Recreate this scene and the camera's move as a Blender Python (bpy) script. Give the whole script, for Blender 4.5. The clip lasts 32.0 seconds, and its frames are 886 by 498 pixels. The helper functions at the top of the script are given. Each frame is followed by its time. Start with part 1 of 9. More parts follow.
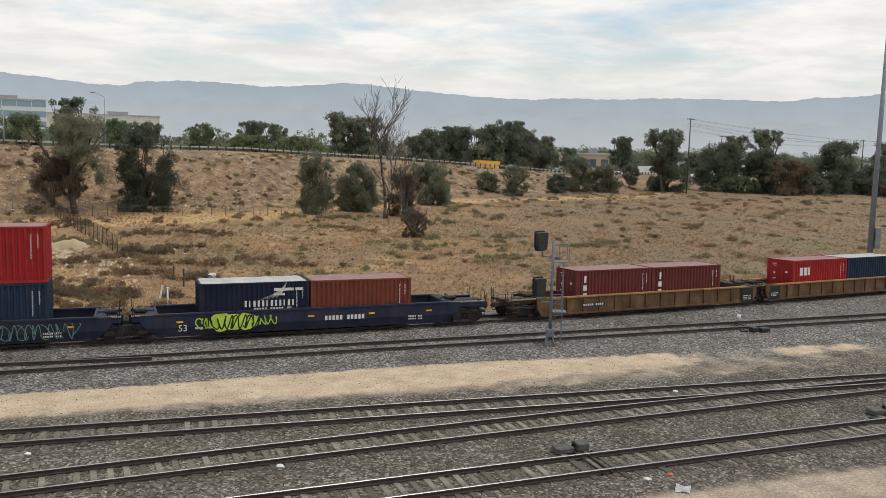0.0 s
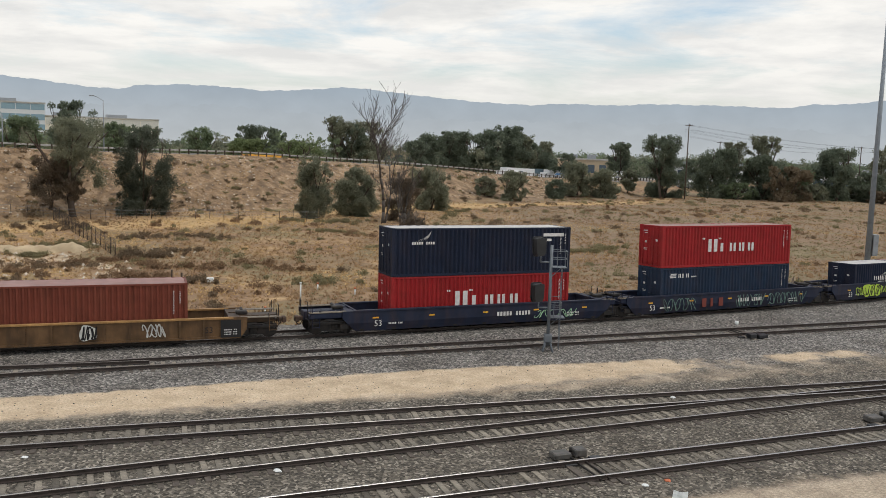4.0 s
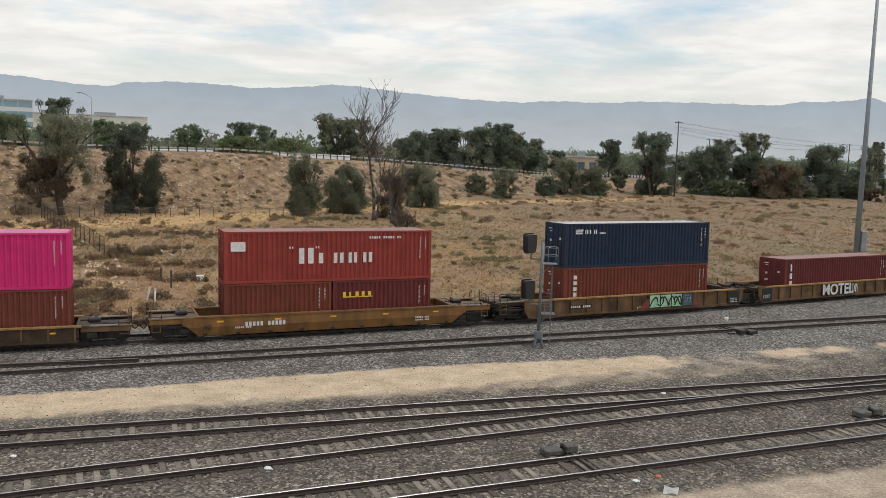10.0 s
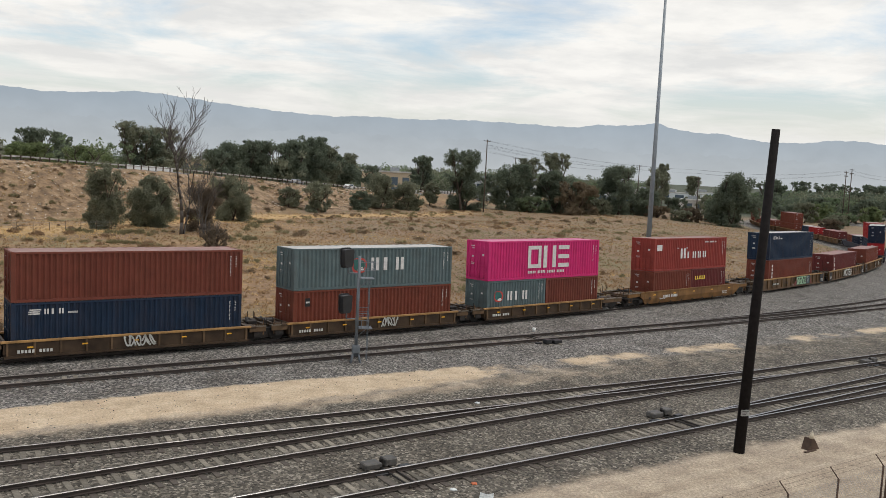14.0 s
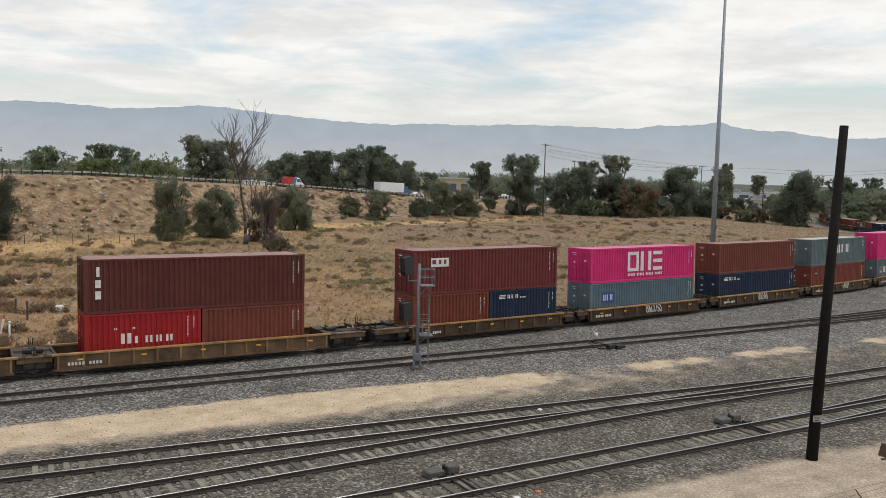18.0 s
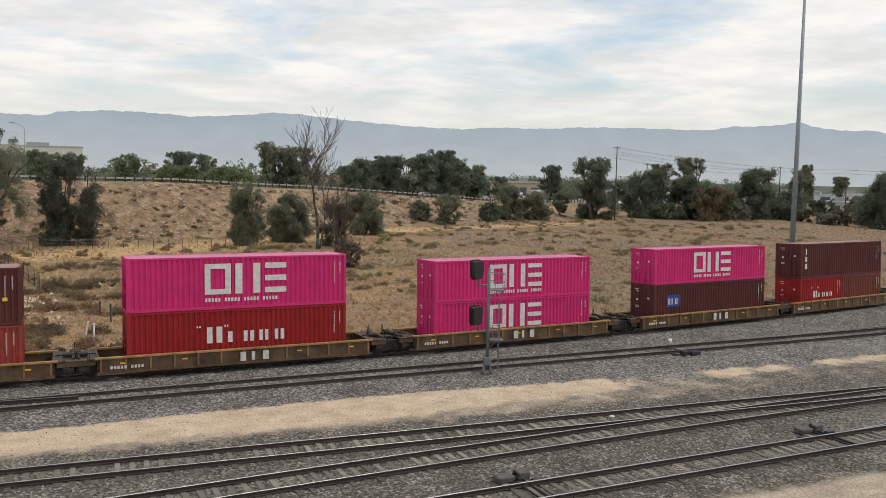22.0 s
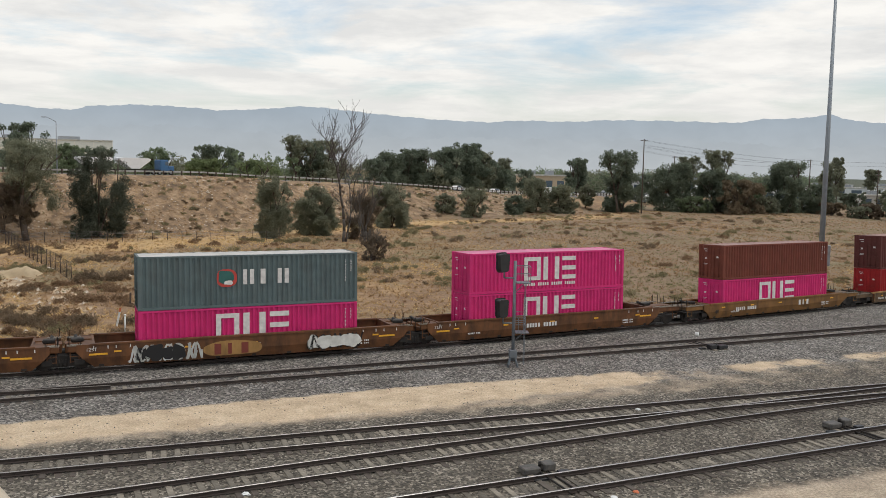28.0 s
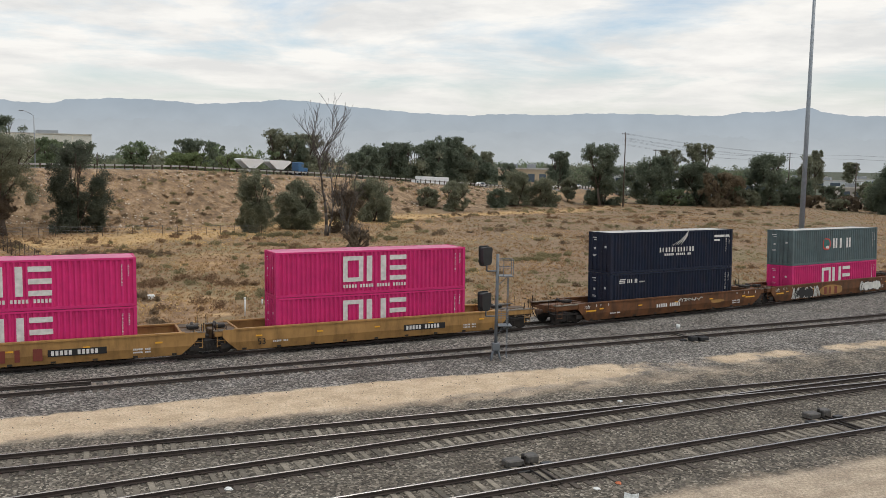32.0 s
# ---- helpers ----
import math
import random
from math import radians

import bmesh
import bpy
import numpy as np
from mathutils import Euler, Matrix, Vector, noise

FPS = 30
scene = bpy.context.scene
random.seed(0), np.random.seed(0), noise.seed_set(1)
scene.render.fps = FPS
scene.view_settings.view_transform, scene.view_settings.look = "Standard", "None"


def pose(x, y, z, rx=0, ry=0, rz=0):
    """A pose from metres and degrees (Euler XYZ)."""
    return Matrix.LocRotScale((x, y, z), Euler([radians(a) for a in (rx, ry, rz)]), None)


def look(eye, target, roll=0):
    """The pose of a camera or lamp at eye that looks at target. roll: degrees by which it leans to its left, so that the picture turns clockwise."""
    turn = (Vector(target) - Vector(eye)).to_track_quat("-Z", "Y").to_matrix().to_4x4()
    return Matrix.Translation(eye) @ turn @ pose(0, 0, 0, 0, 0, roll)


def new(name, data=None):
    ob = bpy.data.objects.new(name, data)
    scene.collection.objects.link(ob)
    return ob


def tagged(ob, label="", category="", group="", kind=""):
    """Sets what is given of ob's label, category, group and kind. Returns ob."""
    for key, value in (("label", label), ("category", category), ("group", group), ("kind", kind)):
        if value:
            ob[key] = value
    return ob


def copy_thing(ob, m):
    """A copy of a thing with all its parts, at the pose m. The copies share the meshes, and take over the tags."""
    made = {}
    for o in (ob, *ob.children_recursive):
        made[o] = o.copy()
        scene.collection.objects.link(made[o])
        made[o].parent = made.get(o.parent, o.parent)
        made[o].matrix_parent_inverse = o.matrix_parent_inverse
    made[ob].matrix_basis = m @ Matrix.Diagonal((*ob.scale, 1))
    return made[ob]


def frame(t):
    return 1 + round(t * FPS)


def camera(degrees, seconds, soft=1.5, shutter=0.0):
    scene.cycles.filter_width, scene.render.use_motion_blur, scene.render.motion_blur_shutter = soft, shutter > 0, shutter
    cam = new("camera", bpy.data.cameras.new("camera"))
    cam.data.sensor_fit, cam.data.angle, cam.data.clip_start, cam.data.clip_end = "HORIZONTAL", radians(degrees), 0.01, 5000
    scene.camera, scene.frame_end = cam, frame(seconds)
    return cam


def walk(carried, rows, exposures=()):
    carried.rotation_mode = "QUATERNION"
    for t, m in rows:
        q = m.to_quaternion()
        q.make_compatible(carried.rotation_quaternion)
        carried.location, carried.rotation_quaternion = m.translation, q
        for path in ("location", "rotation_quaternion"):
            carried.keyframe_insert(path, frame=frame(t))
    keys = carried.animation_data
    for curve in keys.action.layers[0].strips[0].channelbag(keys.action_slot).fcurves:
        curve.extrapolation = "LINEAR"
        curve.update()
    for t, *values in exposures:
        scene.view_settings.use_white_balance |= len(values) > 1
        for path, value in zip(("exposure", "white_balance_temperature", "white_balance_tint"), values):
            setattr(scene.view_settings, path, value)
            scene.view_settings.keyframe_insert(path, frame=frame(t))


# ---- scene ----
import itertools

# ---- camera and its path ----
cam = camera(55.36, 32.0, soft=0.5)
ROWS = [
    (0, 0.143, 0.025, 10.980, 83.005, -1.507, 0.538),
    (0.5, 0.130, 0.017, 10.965, 83.038, -1.339, 0.848),
    (1, 0.131, 0.031, 10.968, 83.015, -1.294, 1.046),
    (1.5, 0.123, 0.017, 10.966, 83.030, -1.365, 0.847),
    (2, 0.128, 0.019, 10.987, 82.916, -1.367, 0.741),
    (2.5, 0.128, -0.000, 10.998, 82.658, -1.395, 0.781),
    (4.5, 0.133, 0.009, 10.998, 83.534, -1.999, 0.252),
    (5, 0.157, 0.034, 10.986, 83.581, -2.003, -0.140),
    (5.5, 0.144, 0.026, 10.974, 83.220, -1.894, -0.580),
    (6, 0.137, 0.029, 10.970, 83.205, -1.993, -0.673),
    (6.5, 0.150, 0.044, 10.977, 83.744, -2.258, -0.161),
    (7, 0.144, 0.006, 10.981, 83.987, -2.458, 0.385),
    (7.5, 0.139, 0.042, 10.988, 83.753, -2.618, 0.770),
    (8, 0.102, 0.044, 10.988, 83.542, -2.934, 0.991),
    (8.5, 0.129, 0.028, 10.978, 83.424, -2.914, 1.241),
    (9, 0.118, 0.044, 10.978, 83.516, -2.354, 1.319),
    (9.5, 0.136, 0.023, 10.972, 83.606, -1.693, 0.920),
    (10, 0.119, 0.035, 10.966, 83.178, -1.753, -0.214),
    (10.5, 0.078, -0.018, 10.975, 82.772, -1.970, -3.791),
    (11, -0.001, 0.023, 11.016, 82.763, -2.036, -8.938),
    (11.5, -0.018, -0.048, 10.990, 83.113, -2.928, -8.906),
    (12, -0.027, 0.032, 10.999, 83.390, -2.865, -8.969),
    (12.5, -0.063, 0.047, 10.981, 82.985, -1.914, -12.360),
    (13, -0.064, 0.019, 10.985, 82.746, -1.984, -13.221),
    (13.5, -0.058, 0.004, 10.990, 83.716, -2.852, -12.896),
    (14, -0.097, -0.032, 10.992, 84.654, -2.992, -12.767),
    (14.5, -0.085, -0.028, 11.015, 84.802, -2.531, -12.643),
    (15, -0.067, -0.026, 11.016, 84.921, -2.052, -11.752),
    (15.5, -0.085, 0.001, 11.024, 84.709, -2.246, -10.529),
    (17.5, -0.071, -0.008, 11.030, 84.552, -2.091, -9.325),
    (18, -0.058, 0.002, 11.027, 84.893, -1.592, -8.820),
    (18.5, -0.087, -0.020, 11.011, 85.295, -1.263, -8.476),
    (19, -0.076, 0.008, 11.010, 85.454, -1.443, -7.960),
    (19.5, -0.065, 0.001, 11.010, 85.374, -1.684, -6.812),
    (20, -0.050, 0.038, 10.998, 85.393, -1.684, -5.250),
    (20.5, -0.057, 0.051, 10.992, 85.449, -1.243, -3.655),
    (21, -0.041, 0.062, 10.995, 85.243, -0.576, -2.887),
    (21.5, -0.014, 0.049, 11.022, 84.990, -0.599, -3.547),
    (22, -0.055, 0.051, 11.032, 85.061, -1.136, -4.097),
    (22.5, -0.063, 0.062, 11.024, 85.105, -1.289, -4.600),
    (23, -0.056, 0.064, 11.019, 84.995, -1.037, -4.486),
    (23.5, -0.047, 0.066, 11.004, 84.795, -0.339, -4.224),
    (24, -0.054, 0.048, 11.000, 84.912, -0.076, -4.352),
    (24.5, -0.062, 0.056, 11.018, 84.874, -0.743, -4.301),
    (25, -0.063, 0.047, 11.020, 84.660, -1.242, -4.106),
    (25.5, -0.094, 0.028, 11.030, 84.769, -1.269, -3.628),
    (27.5, -0.102, -0.138, 11.028, 84.766, -1.403, -1.724),
    (28, -0.104, -0.127, 11.014, 84.575, -1.095, -2.371),
    (28.5, -0.088, -0.110, 11.014, 84.157, -0.832, -2.285),
    (29, -0.079, -0.117, 11.018, 83.743, -1.173, -1.953),
    (29.5, -0.083, -0.098, 11.042, 83.452, -1.228, -1.758),
    (30, -0.108, -0.111, 11.000, 83.746, -1.236, -2.123),
    (30.5, -0.121, -0.117, 11.000, 84.281, -1.373, -2.432),
    (31, -0.110, -0.100, 11.000, 84.528, -1.354, -2.841),
    (31.5, -0.132, -0.090, 11.012, 84.342, -1.280, -3.438),
    (32, -0.099, -0.100, 11.001, 84.162, -0.992, -3.567)]
walk(cam, [(t, pose(x, y, z, rx, ry, rz)) for t, x, y, z, rx, ry, rz in ROWS])

# ---- light ----
world = bpy.data.worlds.new("hazy_sky")
scene.world = world
world.use_nodes = True
scene.view_settings.exposure = 0.0


def build_sky():
    nt = world.node_tree
    N, L = nt.nodes, nt.links
    N.clear()
    out = N.new("ShaderNodeOutputWorld")
    bg = N.new("ShaderNodeBackground")
    sky = N.new("ShaderNodeTexSky")
    sky.sky_type = "NISHITA"
    sky.sun_disc = False
    sky.sun_elevation, sky.sun_rotation = radians(60), radians(125)
    sky.dust_density, sky.air_density = 2.5, 1.0
    blue = N.new("ShaderNodeMix")
    blue.data_type, blue.blend_type = "RGBA", "MULTIPLY"
    blue.inputs[0].default_value = 1.0
    L.new(sky.outputs[0], blue.inputs[6])
    blue.inputs[7].default_value = (0.205, 0.200, 0.188, 1)
    tc = N.new("ShaderNodeTexCoord")
    sep = N.new("ShaderNodeSeparateXYZ")
    L.new(tc.outputs["Generated"], sep.inputs[0])
    # clouds lie on a flat layer overhead: direction divided by its height
    hz = N.new("ShaderNodeMath"); hz.operation = "ADD"
    L.new(sep.outputs[2], hz.inputs[0]); hz.inputs[1].default_value = 0.10
    hm = N.new("ShaderNodeMath"); hm.operation = "MAXIMUM"
    L.new(hz.outputs[0], hm.inputs[0]); hm.inputs[1].default_value = 0.02
    dx = N.new("ShaderNodeMath"); dx.operation = "DIVIDE"
    dy = N.new("ShaderNodeMath"); dy.operation = "DIVIDE"
    L.new(sep.outputs[0], dx.inputs[0]); L.new(hm.outputs[0], dx.inputs[1])
    L.new(sep.outputs[1], dy.inputs[0]); L.new(hm.outputs[0], dy.inputs[1])
    cmb = N.new("ShaderNodeCombineXYZ")
    L.new(dx.outputs[0], cmb.inputs[0]); L.new(dy.outputs[0], cmb.inputs[1])
    n1 = N.new("ShaderNodeTexNoise")
    n1.inputs["Scale"].default_value, n1.inputs["Detail"].default_value = 0.8, 8.0
    n1.inputs["Roughness"].default_value, n1.inputs["Distortion"].default_value = 0.60, 0.35
    L.new(cmb.outputs[0], n1.inputs["Vector"])
    r1 = N.new("ShaderNodeValToRGB")
    r1.color_ramp.elements[0].position, r1.color_ramp.elements[0].color = 0.35, (0, 0, 0, 1)
    r1.color_ramp.elements[1].position, r1.color_ramp.elements[1].color = 0.54, (1, 1, 1, 1)
    L.new(n1.outputs[0], r1.inputs[0])
    n2 = N.new("ShaderNodeTexNoise")
    n2.inputs["Scale"].default_value, n2.inputs["Detail"].default_value = 1.5, 7.0
    n2.inputs["Roughness"].default_value = 0.6
    L.new(cmb.outputs[0], n2.inputs["Vector"])
    r2 = N.new("ShaderNodeValToRGB")
    r2.color_ramp.elements[0].position, r2.color_ramp.elements[0].color = 0.38, (0.81, 0.81, 0.80, 1)
    r2.color_ramp.elements[1].position, r2.color_ramp.elements[1].color = 0.60, (1.02, 1.0, 0.96, 1)
    L.new(n2.outputs[0], r2.inputs[0])
    mix = N.new("ShaderNodeMix"); mix.data_type = "RGBA"
    L.new(r1.outputs[0], mix.inputs[0]); L.new(blue.outputs[2], mix.inputs[6]); L.new(r2.outputs[0], mix.inputs[7])
    # towards the horizon everything fades into bright haze
    hr = N.new("ShaderNodeMapRange")
    hr.inputs[1].default_value, hr.inputs[2].default_value = 0.02, 0.12
    hr.inputs[3].default_value, hr.inputs[4].default_value = 1.0, 0.0
    L.new(sep.outputs[2], hr.inputs[0])
    mh = N.new("ShaderNodeMix"); mh.data_type = "RGBA"
    L.new(hr.outputs[0], mh.inputs[0]); L.new(mix.outputs[2], mh.inputs[6])
    mh.inputs[7].default_value = (0.87, 0.86, 0.82, 1)
    L.new(mh.outputs[2], bg.inputs[0])
    bg.inputs[1].default_value = 0.95
    L.new(bg.outputs[0], out.inputs[0])


build_sky()
sun = new("sun", bpy.data.lights.new("sun", "SUN"))
sun.data.energy, sun.data.angle, sun.data.color = 0.85, radians(14), (1.0, 0.95, 0.87)
sun.matrix_basis = look((0, 0, 0), (-0.34, 0.22, -1.0))


# ---- materials ----
def mat(name, base, rough=0.7, metal=0.0, var=0.25, scale=3.0, dirt=None, dirt_amt=0.0, dirt_scale=0.8, bump=0.0, bump_scale=40.0,
        per_object=0.0, streak=0.0, gloss=0.5):
    """A painted or mineral surface: base colour, mottling, stains, relief."""
    m = bpy.data.materials.new(name)
    m.use_nodes = True
    nt = m.node_tree
    N, L = nt.nodes, nt.links
    b = N["Principled BSDF"]
    b.inputs["Roughness"].default_value, b.inputs["Metallic"].default_value, b.inputs["Specular IOR Level"].default_value = rough, metal, gloss
    tc = N.new("ShaderNodeTexCoord")
    nz = N.new("ShaderNodeTexNoise")
    nz.inputs["Scale"].default_value, nz.inputs["Detail"].default_value = scale, 6.0
    L.new(tc.outputs["Object"], nz.inputs["Vector"])
    rp = N.new("ShaderNodeMapRange")
    rp.inputs[1].default_value, rp.inputs[2].default_value = 0.3, 0.7
    rp.inputs[3].default_value, rp.inputs[4].default_value = 1 - var, 1 + var
    L.new(nz.outputs[0], rp.inputs[0])
    val = rp.outputs[0]
    if per_object:
        oi = N.new("ShaderNodeObjectInfo")
        r2 = N.new("ShaderNodeMapRange")
        r2.inputs[3].default_value, r2.inputs[4].default_value = 1 - per_object, 1 + per_object
        L.new(oi.outputs["Random"], r2.inputs[0])
        mm = N.new("ShaderNodeMath"); mm.operation = "MULTIPLY"
        L.new(val, mm.inputs[0]); L.new(r2.outputs[0], mm.inputs[1])
        val = mm.outputs[0]
    sc = N.new("ShaderNodeMix"); sc.data_type, sc.blend_type = "RGBA", "MULTIPLY"
    sc.inputs[0].default_value = 1.0
    sc.inputs[6].default_value = (*base, 1)
    L.new(val, sc.inputs[7])
    col = sc.outputs[2]
    if dirt:
        dn = N.new("ShaderNodeTexNoise")
        dn.inputs["Scale"].default_value, dn.inputs["Detail"].default_value, dn.inputs["Roughness"].default_value = dirt_scale, 8.0, 0.65
        src = tc.outputs["Object"]
        if streak:
            mp = N.new("ShaderNodeMapping")
            mp.inputs["Scale"].default_value = (1, 1, streak)
            L.new(src, mp.inputs["Vector"]); src = mp.outputs[0]
        L.new(src, dn.inputs["Vector"])
        dr = N.new("ShaderNodeMapRange")
        dr.inputs[1].default_value, dr.inputs[2].default_value = 0.45, 0.75
        dr.inputs[3].default_value, dr.inputs[4].default_value = 0.0, dirt_amt
        L.new(dn.outputs[0], dr.inputs[0])
        dm = N.new("ShaderNodeMix"); dm.data_type = "RGBA"
        L.new(dr.outputs[0], dm.inputs[0]); L.new(col, dm.inputs[6]); dm.inputs[7].default_value = (*dirt, 1)
        col = dm.outputs[2]
    L.new(col, b.inputs["Base Color"])
    if bump:
        bn = N.new("ShaderNodeTexNoise")
        bn.inputs["Scale"].default_value, bn.inputs["Detail"].default_value = bump_scale, 5.0
        L.new(tc.outputs["Object"], bn.inputs["Vector"])
        bp = N.new("ShaderNodeBump")
        bp.inputs["Strength"].default_value, bp.inputs["Distance"].default_value = bump, 0.03
        L.new(bn.outputs[0], bp.inputs["Height"]); L.new(bp.outputs[0], b.inputs["Normal"])
    return m


def leafy(name, base, island=0.22):
    """Foliage and dry stalks: each leaf or tuft has a shade of its own."""
    m = bpy.data.materials.new(name)
    m.use_nodes = True
    N, L = m.node_tree.nodes, m.node_tree.links
    b = N["Principled BSDF"]
    b.inputs["Roughness"].default_value, b.inputs["Specular IOR Level"].default_value = 0.9, 0.12
    g = N.new("ShaderNodeNewGeometry")
    r = N.new("ShaderNodeMapRange")
    r.inputs[3].default_value, r.inputs[4].default_value = 1 - island, 1 + island
    L.new(g.outputs["Random Per Island"], r.inputs[0])
    mx = N.new("ShaderNodeMix"); mx.data_type, mx.blend_type = "RGBA", "MULTIPLY"
    mx.inputs[0].default_value = 1.0
    mx.inputs[6].default_value = (*base, 1)
    L.new(r.outputs[0], mx.inputs[7])
    L.new(mx.outputs[2], b.inputs["Base Color"])
    tr = N.new("ShaderNodeBsdfTranslucent")
    L.new(mx.outputs[2], tr.inputs[0])
    mix = N.new("ShaderNodeMixShader")
    mix.inputs[0].default_value = 0.52
    L.new(b.outputs[0], mix.inputs[1]); L.new(tr.outputs[0], mix.inputs[2])
    L.new(mix.outputs[0], N["Material Output"].inputs[0])
    return m


def paint(name, base, rust=0.35, fade=0.2, grime=(0.10, 0.055, 0.03)):
    """Weathered container or wagon paint with rust and grime."""
    return mat(name, base, rough=0.55, var=fade, scale=1.3, dirt=grime, dirt_amt=rust, dirt_scale=1.6, bump=0.08, bump_scale=8.0, streak=0.25, per_object=0.06, gloss=0.22)


PINK = paint("magenta_paint", (0.58, 0.030, 0.165), 0.10, 0.10)
RED = paint("bright_red_paint", (0.315, 0.018, 0.021), 0.18, 0.14)
FADED_RED = paint("faded_red_paint", (0.28, 0.047, 0.038), 0.22, 0.15)
MAROON = paint("maroon_paint", (0.132, 0.029, 0.028), 0.20, 0.15)
DARK_MAROON = paint("dark_maroon_paint", (0.102, 0.030, 0.027), 0.18, 0.15)
BROWN = paint("brown_oxide_paint", (0.166, 0.044, 0.028), 0.22, 0.15)
ORANGE_BROWN = paint("orange_brown_paint", (0.165, 0.047, 0.032), 0.22, 0.15)
NAVY = paint("navy_paint", (0.010, 0.017, 0.038), 0.14, 0.15)
BLUE = paint("dull_blue_paint", (0.014, 0.029, 0.058), 0.18, 0.15)
TEAL = paint("grey_teal_paint", (0.105, 0.145, 0.152), 0.22, 0.15)
STEEL_BLUE = paint("steel_blue_paint", (0.105, 0.155, 0.185), 0.15, 0.12)
ROOF_GREY = mat("pale_roof_grey", (0.48, 0.47, 0.45), 0.6, var=0.2, scale=0.8)
WELL_BROWN = paint("weathered_yellow_brown_paint", (0.128, 0.074, 0.036), 0.75, 0.35, (0.030, 0.022, 0.018))
WELL_YELLOW = paint("golden_yellow_paint", (0.35, 0.200, 0.072), 0.55, 0.15, (0.030, 0.022, 0.018))
WELL_DARK = paint("grimy_black_brown_paint", (0.062, 0.040, 0.025), 0.4, 0.45, (0.016, 0.012, 0.010))
WELL_UMBER = paint("grimy_umber_paint", (0.118, 0.074, 0.042), 0.5, 0.45, (0.020, 0.015, 0.012))
WELL_AMBER = paint("browned_amber_paint", (0.200, 0.102, 0.036), 0.65, 0.2, (0.030, 0.022, 0.018))
OCHRE = paint("worn_ochre_paint", (0.36, 0.205, 0.080), 0.6, 0.25, (0.030, 0.022, 0.018))
RIB_TAN = paint("rust_tan_rib_paint", (0.225, 0.135, 0.068), 0.5, 0.25, (0.030, 0.022, 0.018))
WELL_NAVY = paint("dark_blue_wagon_paint", (0.016, 0.022, 0.044), 0.3, 0.2)
WELL_RUST = paint("rusty_brown_wagon_paint", (0.14, 0.062, 0.028), 0.85, 0.3, (0.030, 0.022, 0.018))
WHITE_INK = mat("white_lettering", (0.62, 0.605, 0.59), 0.6, var=0.15, scale=4)
YELLOW_INK = mat("yellow_lettering", (0.72, 0.50, 0.05), 0.6, var=0.1)
AZURE_INK = mat("azure_badge", (0.03, 0.19, 0.46), 0.5, var=0.1)
BLUE_INK = mat("blue_badge", (0.02, 0.05, 0.25), 0.5, var=0.1)
RED_INK = mat("red_badge", (0.45, 0.05, 0.04), 0.5, var=0.1)
BLACK_INK = mat("black_marking", (0.008, 0.008, 0.009), 0.6, var=0.1)
DARK_RED_INK = mat("dark_red_lettering", (0.16, 0.03, 0.02), 0.6, var=0.1)
REFLECT = mat("amber_reflector", (0.75, 0.38, 0.03), 0.35, var=0.1)
LIME = mat("lime_spray_paint", (0.42, 0.58, 0.06), 0.6, var=0.2)
MINT = mat("mint_spray_paint", (0.30, 0.50, 0.32), 0.6, var=0.3)
DULL_TEAL = mat("dull_teal_spray_paint", (0.115, 0.190, 0.165), 0.6, var=0.4)
TEAL_SPRAY = mat("dark_teal_spray_paint", (0.045, 0.085, 0.105), 0.6, var=0.3)
SPRAY = mat("pale_spray_paint", (0.55, 0.55, 0.52), 0.6, var=0.2)
IRON = mat("dark_iron", (0.018, 0.016, 0.015), 0.65, 0.2, var=0.3, dirt=(0.07, 0.042, 0.027), dirt_amt=0.4, dirt_scale=3)
RUSTY = mat("rusty_steel", (0.085, 0.052, 0.036), 0.7, 0.2, var=0.3, scale=4)
RAIL_SIDE = mat("rail_steel_rust", (0.042, 0.031, 0.026), 0.75, 0.1, var=0.3, scale=2)
RAIL_HEAD = mat("polished_rail_head", (0.38, 0.37, 0.36), 0.30, 1.0, var=0.1)
WORN_HEAD = mat("worn_rail_head", (0.33, 0.315, 0.30), 0.36, 0.95, var=0.2)
DULL_HEAD = mat("dull_rail_head", (0.20, 0.18, 0.165), 0.5, 0.6, var=0.2)
GALV = mat("galvanised_steel", (0.30, 0.32, 0.34), 0.5, 0.35, var=0.15, scale=2)
GREY_PAINT = mat("grey_mast_paint", (0.145, 0.165, 0.185), 0.5, 0.2, var=0.15)
TAG = mat("dull_metal_tag", (0.30, 0.30, 0.29), 0.6, 0.1, var=0.2, scale=6)
MAST_GREY = mat("pale_grey_mast_steel", (0.25, 0.285, 0.32), 0.5, 0.2, var=0.12)
BLACK_PAINT = mat("black_signal_paint", (0.018, 0.019, 0.021), 0.45, var=0.2)
DARK_POLE = mat("dark_creosote_pole", (0.012, 0.010, 0.010), 0.8, gloss=0.15, var=0.3, scale=5, bump=0.2, bump_scale=20)
TIE_WOOD = mat("weathered_tie_wood", (0.205, 0.182, 0.146), 0.9, var=0.35, scale=6, dirt=(0.085, 0.075, 0.065), dirt_amt=0.9, dirt_scale=1.2, bump=0.4, bump_scale=30, per_object=0.5)


